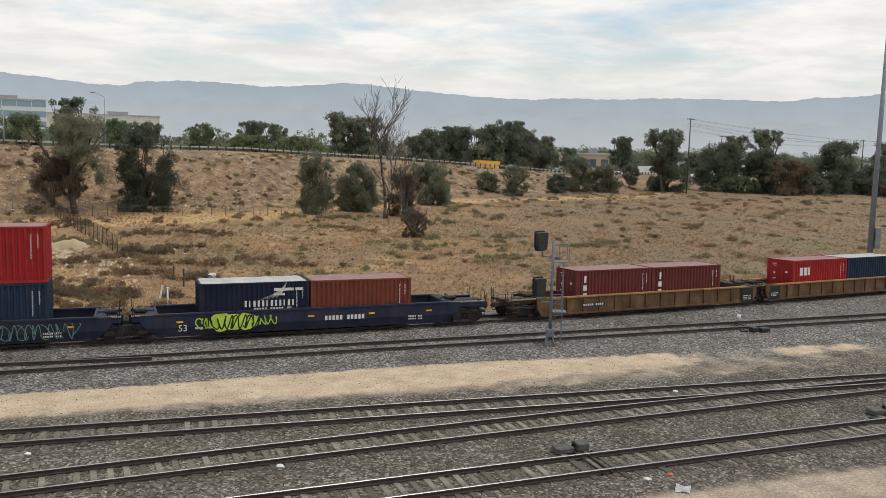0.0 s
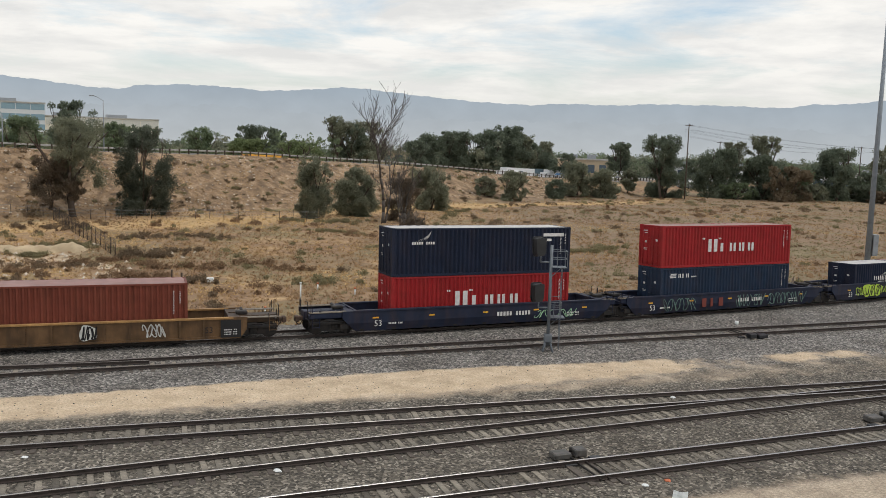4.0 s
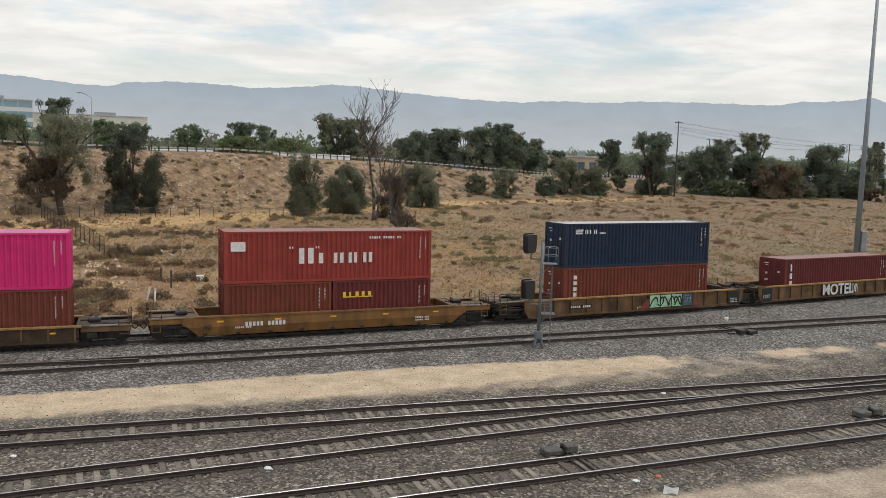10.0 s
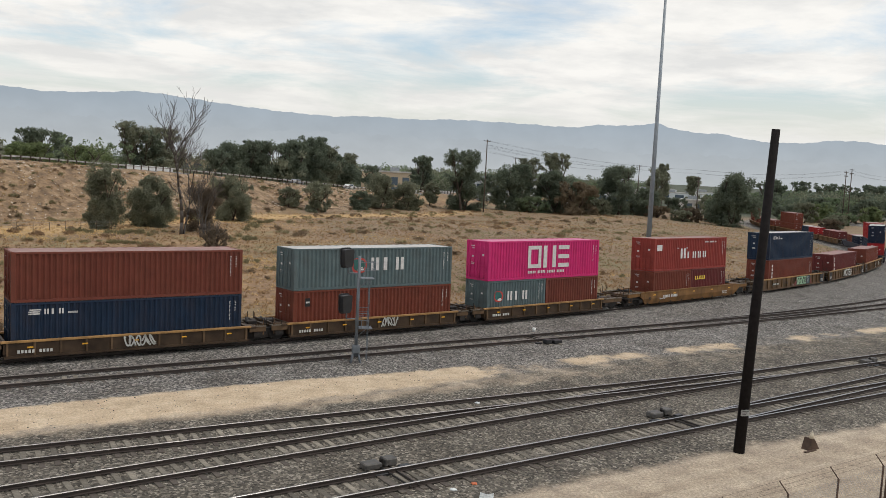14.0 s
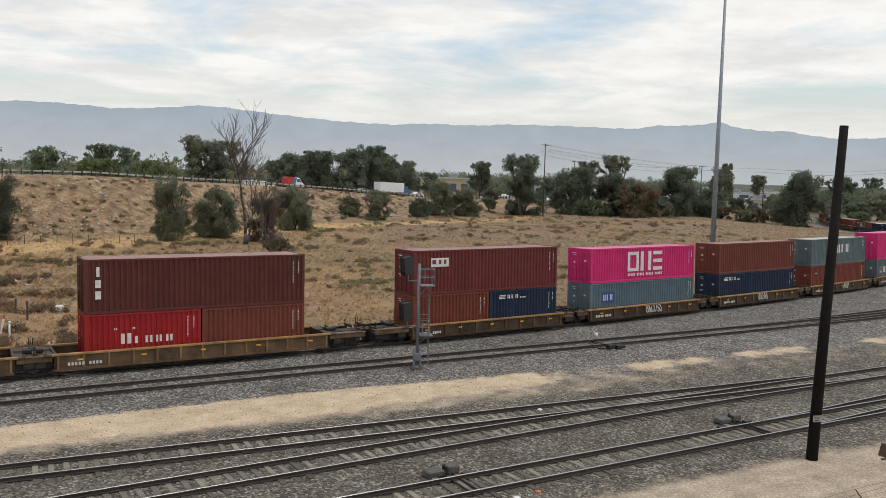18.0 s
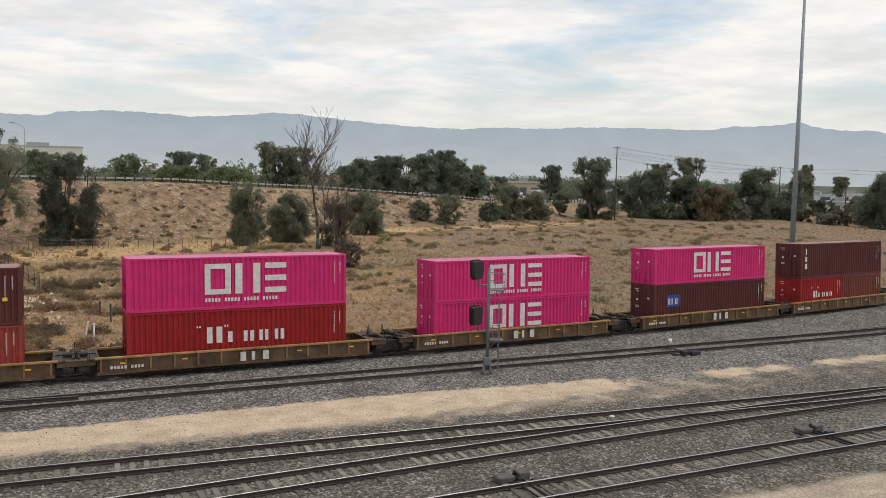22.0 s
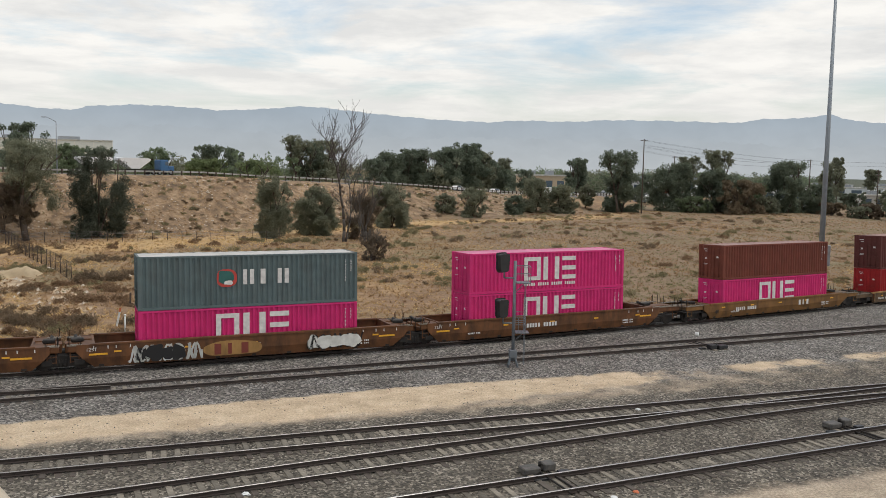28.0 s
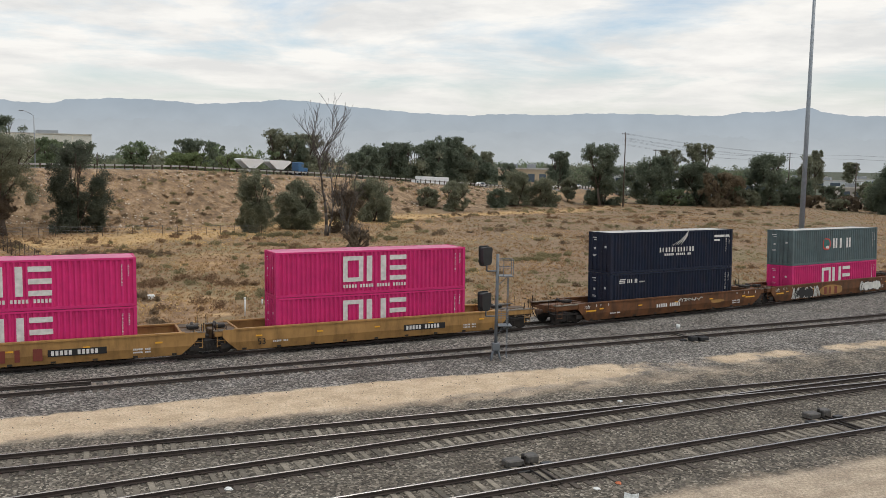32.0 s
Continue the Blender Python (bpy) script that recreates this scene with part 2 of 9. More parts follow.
def tie_ends():
    """Tar and grease darken the wood outside the rails."""
    N, L = TIE_WOOD.node_tree.nodes, TIE_WOOD.node_tree.links
    b = N["Principled BSDF"]
    old = b.inputs["Base Color"].links[0].from_socket
    tc = N.new("ShaderNodeTexCoord")
    sp = N.new("ShaderNodeSeparateXYZ")
    L.new(tc.outputs["Object"], sp.inputs[0])
    ab = N.new("ShaderNodeMath"); ab.operation = "ABSOLUTE"
    L.new(sp.outputs[1], ab.inputs[0])
    r = N.new("ShaderNodeMapRange")
    r.inputs[1].default_value, r.inputs[2].default_value = 0.60, 0.86
    r.inputs[3].default_value, r.inputs[4].default_value = 0.0, 0.85
    L.new(ab.outputs[0], r.inputs[0])
    mx = N.new("ShaderNodeMix"); mx.data_type = "RGBA"
    L.new(r.outputs[0], mx.inputs[0]); L.new(old, mx.inputs[6])
    mx.inputs[7].default_value = (0.082, 0.066, 0.056, 1)
    L.new(mx.outputs[2], b.inputs["Base Color"])


tie_ends()
BARK = mat("grey_brown_bark", (0.085, 0.064, 0.05), 0.9, var=0.35, scale=4, bump=0.4, bump_scale=10)
DEAD_BARK = mat("dead_grey_bark", (0.095, 0.083, 0.074), 0.9, var=0.3, scale=4)
LEAF_DARK = leafy("dark_olive_leaves", (0.177, 0.207, 0.150))
LEAF_DEEP = leafy("deep_drooping_leaves", (0.118, 0.132, 0.100))
LEAF_OLIVE = leafy("grey_olive_leaves", (0.238, 0.248, 0.174))
LEAF_GREEN = leafy("green_leaves", (0.201, 0.250, 0.150))
LEAF_BRIGHT = leafy("yellow_green_leaves", (0.201, 0.244, 0.120))
LEAF_RUST = leafy("rusty_brown_leaves", (0.215, 0.170, 0.115))
LEAF_DRY = leafy("dry_brown_leaves", (0.190, 0.150, 0.110))
SCRUB_DARK = leafy("dark_brown_scrub", (0.225, 0.170, 0.115))
SCRUB_RED = leafy("rust_red_scrub", (0.275, 0.185, 0.115))
SCRUB_OLIVE = leafy("grey_olive_scrub", (0.27, 0.24, 0.14))
STRAW = leafy("straw_grass", (0.62, 0.44, 0.215), island=0.18)
TAN_GRASS = leafy("tan_weeds", (0.44, 0.298, 0.162), island=0.16)
BROWN_WEED = leafy("brown_weeds", (0.36, 0.240, 0.142), island=0.15)
GREEN_WEED = leafy("green_weeds", (0.29, 0.255, 0.145), island=0.2)
CONCRETE = mat("pale_concrete", (0.46, 0.44, 0.40), 0.85, var=0.15, scale=1, bump=0.15)
WHITE_WALL = mat("white_building_wall", (0.66, 0.68, 0.68), 0.8, var=0.05)
CREAM_WALL = mat("cream_building_wall", (0.76, 0.70, 0.58), 0.85, var=0.08)
GLASS_PALE = mat("pale_grey_glazing", (0.62, 0.60, 0.53), 0.4, var=0.1)
TAN_WALL = mat("tan_building_wall", (0.48, 0.38, 0.26), 0.85, var=0.1)
GLASS_BLUE = mat("pale_blue_glazing", (0.24, 0.36, 0.42), 0.2, var=0.1)
GLASS_DARK = mat("dark_window_glass", (0.10, 0.13, 0.16), 0.15, var=0.1)
WHITE_PAINT = mat("white_vehicle_paint", (0.72, 0.72, 0.72), 0.4, var=0.05)
CAR_GREY = mat("grey_vehicle_paint", (0.25, 0.26, 0.28), 0.35, var=0.05)
CAR_BLUE = mat("blue_vehicle_paint", (0.04, 0.12, 0.25), 0.35, var=0.05)
CAR_RED = mat("red_vehicle_paint", (0.45, 0.03, 0.03), 0.35, var=0.05)
CAR_GREEN = mat("green_vehicle_paint", (0.06, 0.22, 0.12), 0.4, var=0.05)
TRUCK_YELLOW = mat("orange_yellow_vehicle_paint", (0.75, 0.36, 0.04), 0.4, var=0.05)
RUBBER = mat("black_rubber", (0.02, 0.02, 0.02), 0.9, var=0.2)
PAPER = mat("pale_litter", (0.75, 0.77, 0.76), 0.8, var=0.1)
ORANGE_PLASTIC = mat("faded_orange_plastic", (0.55, 0.16, 0.07), 0.7, var=0.2)
GUARD = mat("weathered_guard_rail", (0.38, 0.37, 0.35), 0.85, var=0.2, scale=1)
ROCK = mat("pale_rock", (0.56, 0.49, 0.40), 0.9, var=0.25, scale=3, bump=0.4, bump_scale=12)
ROOF_ROSE = mat("pale_rose_roof", (0.30, 0.175, 0.155), 0.6, var=0.25, scale=0.8, dirt=(0.20, 0.09, 0.06), dirt_amt=0.5, dirt_scale=0.7)
ROOF_PINK = mat("pale_magenta_roof", (0.58, 0.16, 0.29), 0.6, var=0.2, scale=0.8)
GRATING = mat("dusty_steel_grating", (0.19, 0.160, 0.125), 0.7, 0.1, var=0.25, scale=3)
PALE_SLAB = mat("sun_bleached_concrete", (0.60, 0.53, 0.42), 0.9, var=0.2, scale=1.5, dirt=(0.33, 0.25, 0.16), dirt_amt=0.5, dirt_scale=0.8, bump=0.2)
SANDY = mat("pale_sandy_soil", (0.47, 0.375, 0.245), 0.95, var=0.22, scale=0.7, dirt=(0.36, 0.26, 0.15), dirt_amt=0.75, dirt_scale=0.55, bump=0.5, bump_scale=4.0)
DARK_SOIL = mat("dark_dug_soil", (0.115, 0.092, 0.070), 0.95, var=0.4, scale=3.0, bump=0.6, bump_scale=9.0)
MACHINE = mat("dusty_dark_machine_paint", (0.085, 0.082, 0.078), 0.6, 0.1, var=0.3, scale=5, dirt=(0.20, 0.17, 0.13), dirt_amt=0.5, dirt_scale=3)
CHIPS = leafy("mixed_ballast_chips", (0.19, 0.172, 0.152), island=0.75)


# ---- mesh helpers ----
def part(name, bm, material, parent=None, label=""):
    """Links a bmesh as one mesh object under a thing or a part."""
    me = bpy.data.meshes.new(name)
    bm.to_mesh(me)
    bm.free()
    for m_ in (material if isinstance(material, (list, tuple)) else [material]):
        me.materials.append(m_)
    ob = new(name, me)
    if parent:
        ob.parent = parent
    if label:
        ob["label"] = label
    return ob


def shared(name, me, m=None, parent=None):
    ob = new(name, me)
    if parent:
        ob.parent = parent
    if m is not None:
        ob.matrix_basis = m
    return ob


def box(bm, x0, x1, y0, y1, z0, z1, bevel=0.0, m=None, mi=0):
    r = bmesh.ops.create_cube(bm, size=1)
    vs = r["verts"]
    t = Matrix.Translation(((x0 + x1) / 2, (y0 + y1) / 2, (z0 + z1) / 2)) @ Matrix.Diagonal((abs(x1 - x0), abs(y1 - y0), abs(z1 - z0), 1))
    bmesh.ops.transform(bm, matrix=(m @ t) if m is not None else t, verts=vs)
    fs = {f for v in vs for f in v.link_faces}
    for f in fs:
        f.material_index = mi
    if bevel:
        es = {e for v in vs for e in v.link_edges}
        bmesh.ops.bevel(bm, geom=list(es), offset=bevel, segments=1, affect="EDGES")
    return bm


def tube(bm, a, b, r0, r1=None, n=8, mi=0):
    """A tapered round bar from a to b."""
    r1 = r0 if r1 is None else r1
    a, b = Vector(a), Vector(b)
    d = b - a
    if d.length < 1e-6:
        return bm
    q = d.to_track_quat("Z", "Y").to_matrix()
    A, B = [], []
    for i in range(n):
        w = 2 * math.pi * i / n
        o = q @ Vector((math.cos(w), math.sin(w), 0))
        A.append(bm.verts.new(a + o * r0))
        B.append(bm.verts.new(b + o * r1))
    for i in range(n):
        f = bm.faces.new((A[i], A[(i + 1) % n], B[(i + 1) % n], B[i]))
        f.smooth, f.material_index = n > 5, mi
    bm.faces.new(A[::-1]).material_index = mi
    bm.faces.new(B).material_index = mi
    return bm


def disc(bm, c, axis, r, h, n=16, mi=0):
    ax = Vector(axis).normalized() * h / 2
    return tube(bm, Vector(c) - ax, Vector(c) + ax, r, r, n, mi)


def slab(bm, pts, thick, mi=0):
    """A flat polygon in the xz plane facing -y, thick metres deep towards +y."""
    A = [bm.verts.new(p) for p in pts]
    B = [bm.verts.new((p[0], p[1] + thick, p[2])) for p in pts]
    bm.faces.new(A).material_index = mi
    bm.faces.new(B[::-1]).material_index = mi
    n = len(pts)
    for i in range(n):
        bm.faces.new((A[(i + 1) % n], A[i], B[i], B[(i + 1) % n])).material_index = mi


def B_():
    return bmesh.new()


def thing(name, label, category, group="", m=None):
    ob = tagged(new(name), label, category, group)
    ob.empty_display_size = 0.3
    if m is not None:
        ob.matrix_basis = m
    return ob


# ---- plan ----
KNOT_S = [-60, -20, 10, 30, 50, 70, 90, 110, 130, 160, 200, 238, 275, 305]
KNOT_H = [18.76, 19.9, 24.78, 27.41, 30.3, 34.38, 40.41, 43.74, 49.14, 58.93, 67.93, 73.5, 62.0, 57.0]
A_Y0 = 51.875


def smooth_line():
    s = np.arange(-520.0, 620.0, 1.0)
    h = np.radians(np.interp(s, KNOT_S, KNOT_H))
    k = np.ones(15) / 15
    h = np.convolve(np.pad(h, 7, mode="edge"), k, mode="valid")
    x = np.concatenate([[0], np.cumsum(np.cos((h[1:] + h[:-1]) / 2))])
    y = np.concatenate([[0], np.cumsum(np.sin((h[1:] + h[:-1]) / 2))])
    i = 520
    return s, x - x[i], y - y[i] + A_Y0, h


LINE_S, LINE_X, LINE_Y, LINE_H = smooth_line()


GRADE_S, GRADE_Z = [-40, 0, 30, 60, 100, 150, 200, 300], [0.05, 0.0, -0.05, -0.16, -0.45, -1.1, -1.8, -2.2]  # the line falls towards the curve


def grade(s):
    return float(np.interp(s, GRADE_S, GRADE_Z))


def on_line(s):
    """Place and heading (radians) of the main line at arc s."""
    return float(np.interp(s, LINE_S, LINE_X)), float(np.interp(s, LINE_S, LINE_Y)), float(np.interp(s, LINE_S, LINE_H))


def fitted(pts, deg, x0, x1, step=1.0):
    p = np.array(pts)
    co = np.polyfit(p[:, 0], p[:, 1], deg)
    xs = np.arange(x0, x1 + 0.01, step)
    return [(float(x), float(np.polyval(co, x))) for x in xs]


def carried_on(line, dist, heading_gain=0.0, step=2.0):
    """Carries a line on past its last point, turning by heading_gain degrees a metre."""
    (xa, ya), (xb, yb) = line[-3], line[-1]
    h = math.atan2(yb - ya, xb - xa)
    out = list(line)
    for _ in range(int(dist / step)):
        h += radians(heading_gain) * step
        xb, yb = xb + math.cos(h) * step, yb + math.sin(h) * step
        out.append((xb, yb))
    return out


TRACK_A = [(float(x), float(y)) for s, x, y in zip(LINE_S, LINE_X, LINE_Y) if -90 <= s <= 420]
TRACK_B = carried_on(fitted([(-21.1, 39.1), (-14.1, 41.5), (-8.5, 43.7), (0, 47.07), (7.4, 49.6), (15.8, 52.9), (24, 56.0), (31.5, 58.6), (47, 64.6), (62.5, 71.2)], 3, -60, 62), 260, 0.23)
TRACK_C = fitted([(-16.1, 29.76), (-12.4, 30.9), (-8.44, 32.2), (-4.15, 33.5), (0.1, 34.95), (5.9, 36.7), (11.5, 38.3), (17.5, 40.0), (22.8, 41.7), (31, 44.15)], 2, -40, 31)
TRACK_D = carried_on(fitted([(-13.95, 25.75), (-10.7, 26.8), (-7.9, 28.1), (-3.65, 29.75), (0.13, 31.6), (5.2, 34.0), (10.4, 36.1), (16.3, 38.4), (21.4, 40.2), (30.2, 43.75), (41.6, 47.8)], 2, -40, 42), 200, 0.05)
TRACK_E = carried_on(fitted([(-7, 24.0), (-3, 25.5), (0.4, 26.9), (4.8, 28.6), (9.4, 30.5), (14.5, 32.5), (18.9, 34.1), (24.5, 36.2), (30.2, 38.4), (35.4, 40.3)], 2, -40, 36), 200, 0.05)
TRACK_F = carried_on(fitted([(20.5, 34.75), (24.5, 36.35), (29.4, 38.7), (32.1, 39.95), (34.9, 41.15), (38.0, 42.45)], 2, 21, 38), 120, -0.02)
# a track that leaves the second line at a turnout and drifts towards the main line
TRACK_G = [(x - 0.37 * o, y + 0.93 * o) for x, y, o in ((p[0], p[1], 1.75 * ((p[0] - 21.0) / 42.0) ** 2) for p in TRACK_B) if 21.0 < x < 70.0]


# ---- ground: one sheet from the yard to the horizon ----
TOE = np.array([-62.0, 118.0])
BANK_T = np.array([math.cos(radians(47)), math.sin(radians(47))])
BANK_N = np.array([-BANK_T[1], BANK_T[0]])
CREST_A = [-200, 6, 15, 24, 40, 55, 71, 94, 114, 150, 160, 195, 300, 600]
CREST_Z = [9.6, 9.3, 9.1, 8.9, 8.8, 8.7, 8.0, 7.3, 6.3, 4.5, 3.9, 3.0, 2.2, 1.5]
ROAD_W = 34.0


def height(x, y):
    """Height of the ground, for arrays."""
    d = (x - TOE[0]) * BANK_N[0] + (y - TOE[1]) * BANK_N[1]
    a = (x - TOE[0]) * BANK_T[0] + (y - TOE[1]) * BANK_T[1]
    zc = np.interp(a, CREST_A, CREST_Z)
    side = np.interp(x, LINE_X[430:], LINE_Y[430:])
    beyond = np.clip((y - side - 3.0) / 5.0, 0, 1) * (x < 100)
    z = -0.215 - 0.33 * beyond
    z = z + 0.17 * np.clip(1 - (np.abs(y - side) * 0.92 - 1.9) / 1.8, 0, 1) * (x < 100) * (1 - 0 * beyond)
    wob = 0.35 * np.sin(x * 0.21 + 1.3 * np.sin(y * 0.11)) * np.sin(y * 0.17 + 0.7) + 0.18 * np.sin(x * 0.53 + y * 0.31)
    z = z + 0.5 * wob * np.clip((y - side - 12) / 15, 0, 1) * (x < 105) * np.clip((18.0 - d) / 6.0, 0, 1)
    # the ground beside the line falls with it towards the curve
    sx = np.interp(y, LINE_Y, LINE_X)
    fall = np.interp(y, LINE_Y, np.interp(LINE_S, GRADE_S, GRADE_Z))
    z = z + fall * np.clip(1 - (np.abs(x - sx) * 0.85 - 8.0) / 30.0, 0, 1) * np.clip((y - 70.0) / 30.0, 0, 1)
    # low rise at the middle of the field
    z = z + 1.0 * np.exp(-((x - 45) / 40) ** 2 - ((y - 150) / 35) ** 2)
    rise = np.clip((d + 1.5 * np.sin(a * 0.13) + 0.8 * np.sin(a * 0.41)) / 21.0, 0, 1)
    rise = rise * rise * (3 - 2 * rise) * 0.35 + rise * 0.65
    far = np.exp(-np.clip(d - 21 - ROAD_W - 10, 0, None) / 500.0)
    z = z + rise * (zc + 0.5) * far
    z = z - (1.5 + 2.3 * np.clip((160 - a) / 110, 0, 1)) * np.clip((d - 37.0) / 2.0, 0, 1) * (d < 400)
    rough = np.clip(d / 4, 0, 1) * np.clip((20 - d) / 3, 0, 1)
    z = z + rough * (0.14 * np.sin(x * 1.1 + y * 0.6) * np.sin(y * 0.9 - x * 0.3) + 0.16 * np.sin(a * 0.55) * np.sin(d * 0.4 + a * 0.2) + 0.10 * np.sin(a * 1.7 + 2.0 * np.sin(d * 0.6)))
    # shallow wash with bare soil
    z = z - 0.7 * np.exp(-((x + 40) / 9) ** 2 - ((y - 80) / 7) ** 2)
    return z


def z_at(x, y):
    return float(height(np.array([x]), np.array([y]))[0])


def stretch(fine0, fine1, step, end0, end1, grow=1.16):
    c = list(np.arange(fine0, fine1 + 0.01, step))
    w, v = step, fine1
    while v < end1:
        w *= grow
        v += w
        c.append(v)
    w, v, left = step, fine0, []
    while v > end0:
        w *= grow
        v -= w
        left.append(v)
    return np.array(left[::-1] + c)


def near_line(line, x, y, reach=60.0):
    """Distance of arrays of points to a line, a few at a time."""
    p = np.array(line)
    out = np.full(x.shape, 999.0)
    sel = (x > p[:, 0].min() - reach) & (x < p[:, 0].max() + reach) & (y > p[:, 1].min() - reach) & (y < p[:, 1].max() + reach)
    xs, ys = x[sel], y[sel]
    best = np.full(xs.shape, 1e9)
    for i in range(0, len(p)):
        best = np.minimum(best, (xs - p[i, 0]) ** 2 + (ys - p[i, 1]) ** 2)
    out[sel] = np.sqrt(best)
    return out


DIRT_FAR = [(-60, 20.5), (-19, 35.3), (-13.6, 37.2), (-7.7, 39.65), (0, 42.5), (6.6, 44.6), (13, 46.6), (24, 50.2), (40, 56), (60, 63), (100, 80)]
DIRT_NEAR = [(-60, 17), (-17.4, 32.2), (-12.6, 34.3), (-7, 36.0), (0, 38.2), (6, 40.6), (12.3, 43.0), (22.9, 47.4), (40, 53.5), (60, 61), (100, 78)]
ROAD_EDGE = [(-60, 2), (-20, 15), (0, 23.8), (11.85, 28.4), (20.7, 31.5), (31, 34.6), (60, 45), (100, 58)]


def ground_material():
    m = bpy.data.materials.new("ground_soil_grass_ballast")
    m.use_nodes = True
    N, L = m.node_tree.nodes, m.node_tree.links
    b = N["Principled BSDF"]
    b.inputs["Roughness"].default_value = 0.95
    tc = N.new("ShaderNodeTexCoord")
    P = tc.outputs["Object"]

    def noise_(scale, detail=6.0, rough=0.6, dist=0.0):
        n = N.new("ShaderNodeTexNoise")
        n.inputs["Scale"].default_value, n.inputs["Detail"].default_value = scale, detail
        n.inputs["Roughness"].default_value, n.inputs["Distortion"].default_value = rough, dist
        L.new(P, n.inputs["Vector"])
        return n.outputs[0]

    def ramp(src, stops):
        r = N.new("ShaderNodeValToRGB")
        e = r.color_ramp.elements
        while len(e) < len(stops):
            e.new(0.5)
        for el, (p, c) in zip(e, stops):
            el.position, el.color = p, (*c, 1)
        L.new(src, r.inputs[0])
        return r.outputs[0]

    def mixc(fac, a, b_):
        x = N.new("ShaderNodeMix"); x.data_type = "RGBA"
        L.new(fac, x.inputs[0]); L.new(a, x.inputs[6]); L.new(b_, x.inputs[7])
        return x.outputs[2]

    def math_(op, a, b_):
        x = N.new("ShaderNodeMath"); x.operation = op
        for i, v in enumerate((a, b_)):
            if isinstance(v, float):
                x.inputs[i].default_value = v
            else:
                L.new(v, x.inputs[i])
        return x.outputs[0]

    def sharp(mask, lo=0.35, hi=0.65, wob=0.5, scale=1.2):
        """Breaks the edge of a mask up with noise."""
        n = math_("SUBTRACT", noise_(scale, 7.0, 0.65), 0.5)
        s = math_("ADD", mask, math_("MULTIPLY", n, wob))
        r = N.new("ShaderNodeMapRange"); r.interpolation_type = "SMOOTHSTEP"
        r.inputs[1].default_value, r.inputs[2].default_value = lo, hi
        L.new(s, r.inputs[0])
        return r.outputs[0]

    grass = ramp(noise_(0.22, 9.0, 0.66, 0.5), [(0.34, (0.25, 0.163, 0.090)), (0.45, (0.36, 0.236, 0.124)), (0.56, (0.46, 0.308, 0.160)), (0.68, (0.60, 0.42, 0.222))])
    rust = ramp(noise_(1.1, 8.0, 0.68), [(0.3, (0.16, 0.100, 0.062)), (0.5, (0.245, 0.155, 0.092)), (0.7, (0.34, 0.225, 0.130))])
    olive = ramp(noise_(0.9, 8.0, 0.75), [(0.3, (0.13, 0.120, 0.060)), (0.7, (0.30, 0.255, 0.130))])
    grass = mixc(ramp(noise_(0.10, 8.0, 0.68, 0.8), [(0.43, (0, 0, 0)), (0.56, (0.85, 0.85, 0.85))]), grass, rust)
    grass = mixc(ramp(noise_(0.075, 7.0, 0.66, 0.3), [(0.50, (0, 0, 0)), (0.62, (0.75, 0.75, 0.75))]), grass, olive)
    fine = ramp(noise_(3.2, 6.0, 0.8), [(0.32, (0.66, 0.64, 0.62)), (0.5, (1.0, 1.0, 1.0)), (0.68, (1.22, 1.21, 1.18))])
    gm = N.new("ShaderNodeMix"); gm.data_type, gm.blend_type = "RGBA", "MULTIPLY"
    gm.inputs[0].default_value = 0.9
    L.new(grass, gm.inputs[6]); L.new(fine, gm.inputs[7])
    grass = gm.outputs[2]
    # dead weeds take over the eastern part of the field
    weedy = N.new("ShaderNodeAttribute"); weedy.attribute_name = "yard"
    wsep = N.new("ShaderNodeSeparateColor")
    L.new(weedy.outputs["Color"], wsep.inputs[0])
    weeds = ramp(noise_(1.6, 7.0, 0.7), [(0.3, (0.165, 0.120, 0.078)), (0.55, (0.265, 0.190, 0.120)), (0.72, (0.36, 0.260, 0.165))])
    grass = mixc(math_("MULTIPLY", sharp(wsep.outputs[1], 0.2, 0.7, 0.7, 0.12), 0.92), grass, weeds)
    # the weeds change from rusty to olive in broad patches
    grass = mixc(ramp(noise_(0.07, 6.0, 0.62, 0.6), [(0.50, (0, 0, 0)), (0.60, (0.55, 0.55, 0.55))]), grass, olive)
    grass = mixc(ramp(noise_(0.055, 6.0, 0.62, 0.9), [(0.47, (0.45, 0.45, 0.45)), (0.55, (0, 0, 0))]), grass, rust)
    straw = ramp(noise_(0.8, 7.0, 0.66), [(0.3, (0.43, 0.285, 0.135)), (0.7, (0.66, 0.455, 0.225))])
    belt = N.new("ShaderNodeAttribute"); belt.attribute_name = "belt"
    grass = mixc(math_("MULTIPLY", sharp(belt.outputs["Fac"], 0.30, 0.80, 0.9, 0.10), 0.85), grass, straw)
    # ballast: broken stones, each with its own grey
    vor = N.new("ShaderNodeTexVoronoi")
    vor.inputs["Scale"].default_value = 11.0
    L.new(P, vor.inputs["Vector"])
    sepc = N.new("ShaderNodeSeparateColor")
    L.new(vor.outputs["Color"], sepc.inputs[0])
    stones = ramp(sepc.outputs[0], [(0.0, (0.036, 0.035, 0.033)), (0.45, (0.120, 0.117, 0.109)), (0.8, (0.25, 0.24, 0.224)), (1.0, (0.43, 0.41, 0.38))])
    big = ramp(noise_(0.45, 6.0, 0.6), [(0.3, (0.68, 0.64, 0.60)), (0.7, (1.25, 1.23, 1.21))])
    dusty = ramp(sepc.outputs[1], [(0.0, (0.038, 0.034, 0.028)), (0.5, (0.108, 0.098, 0.080)), (0.85, (0.205, 0.186, 0.154)), (1.0, (0.37, 0.34, 0.29))])
    zy = N.new("ShaderNodeAttribute"); zy.attribute_name = "yard"
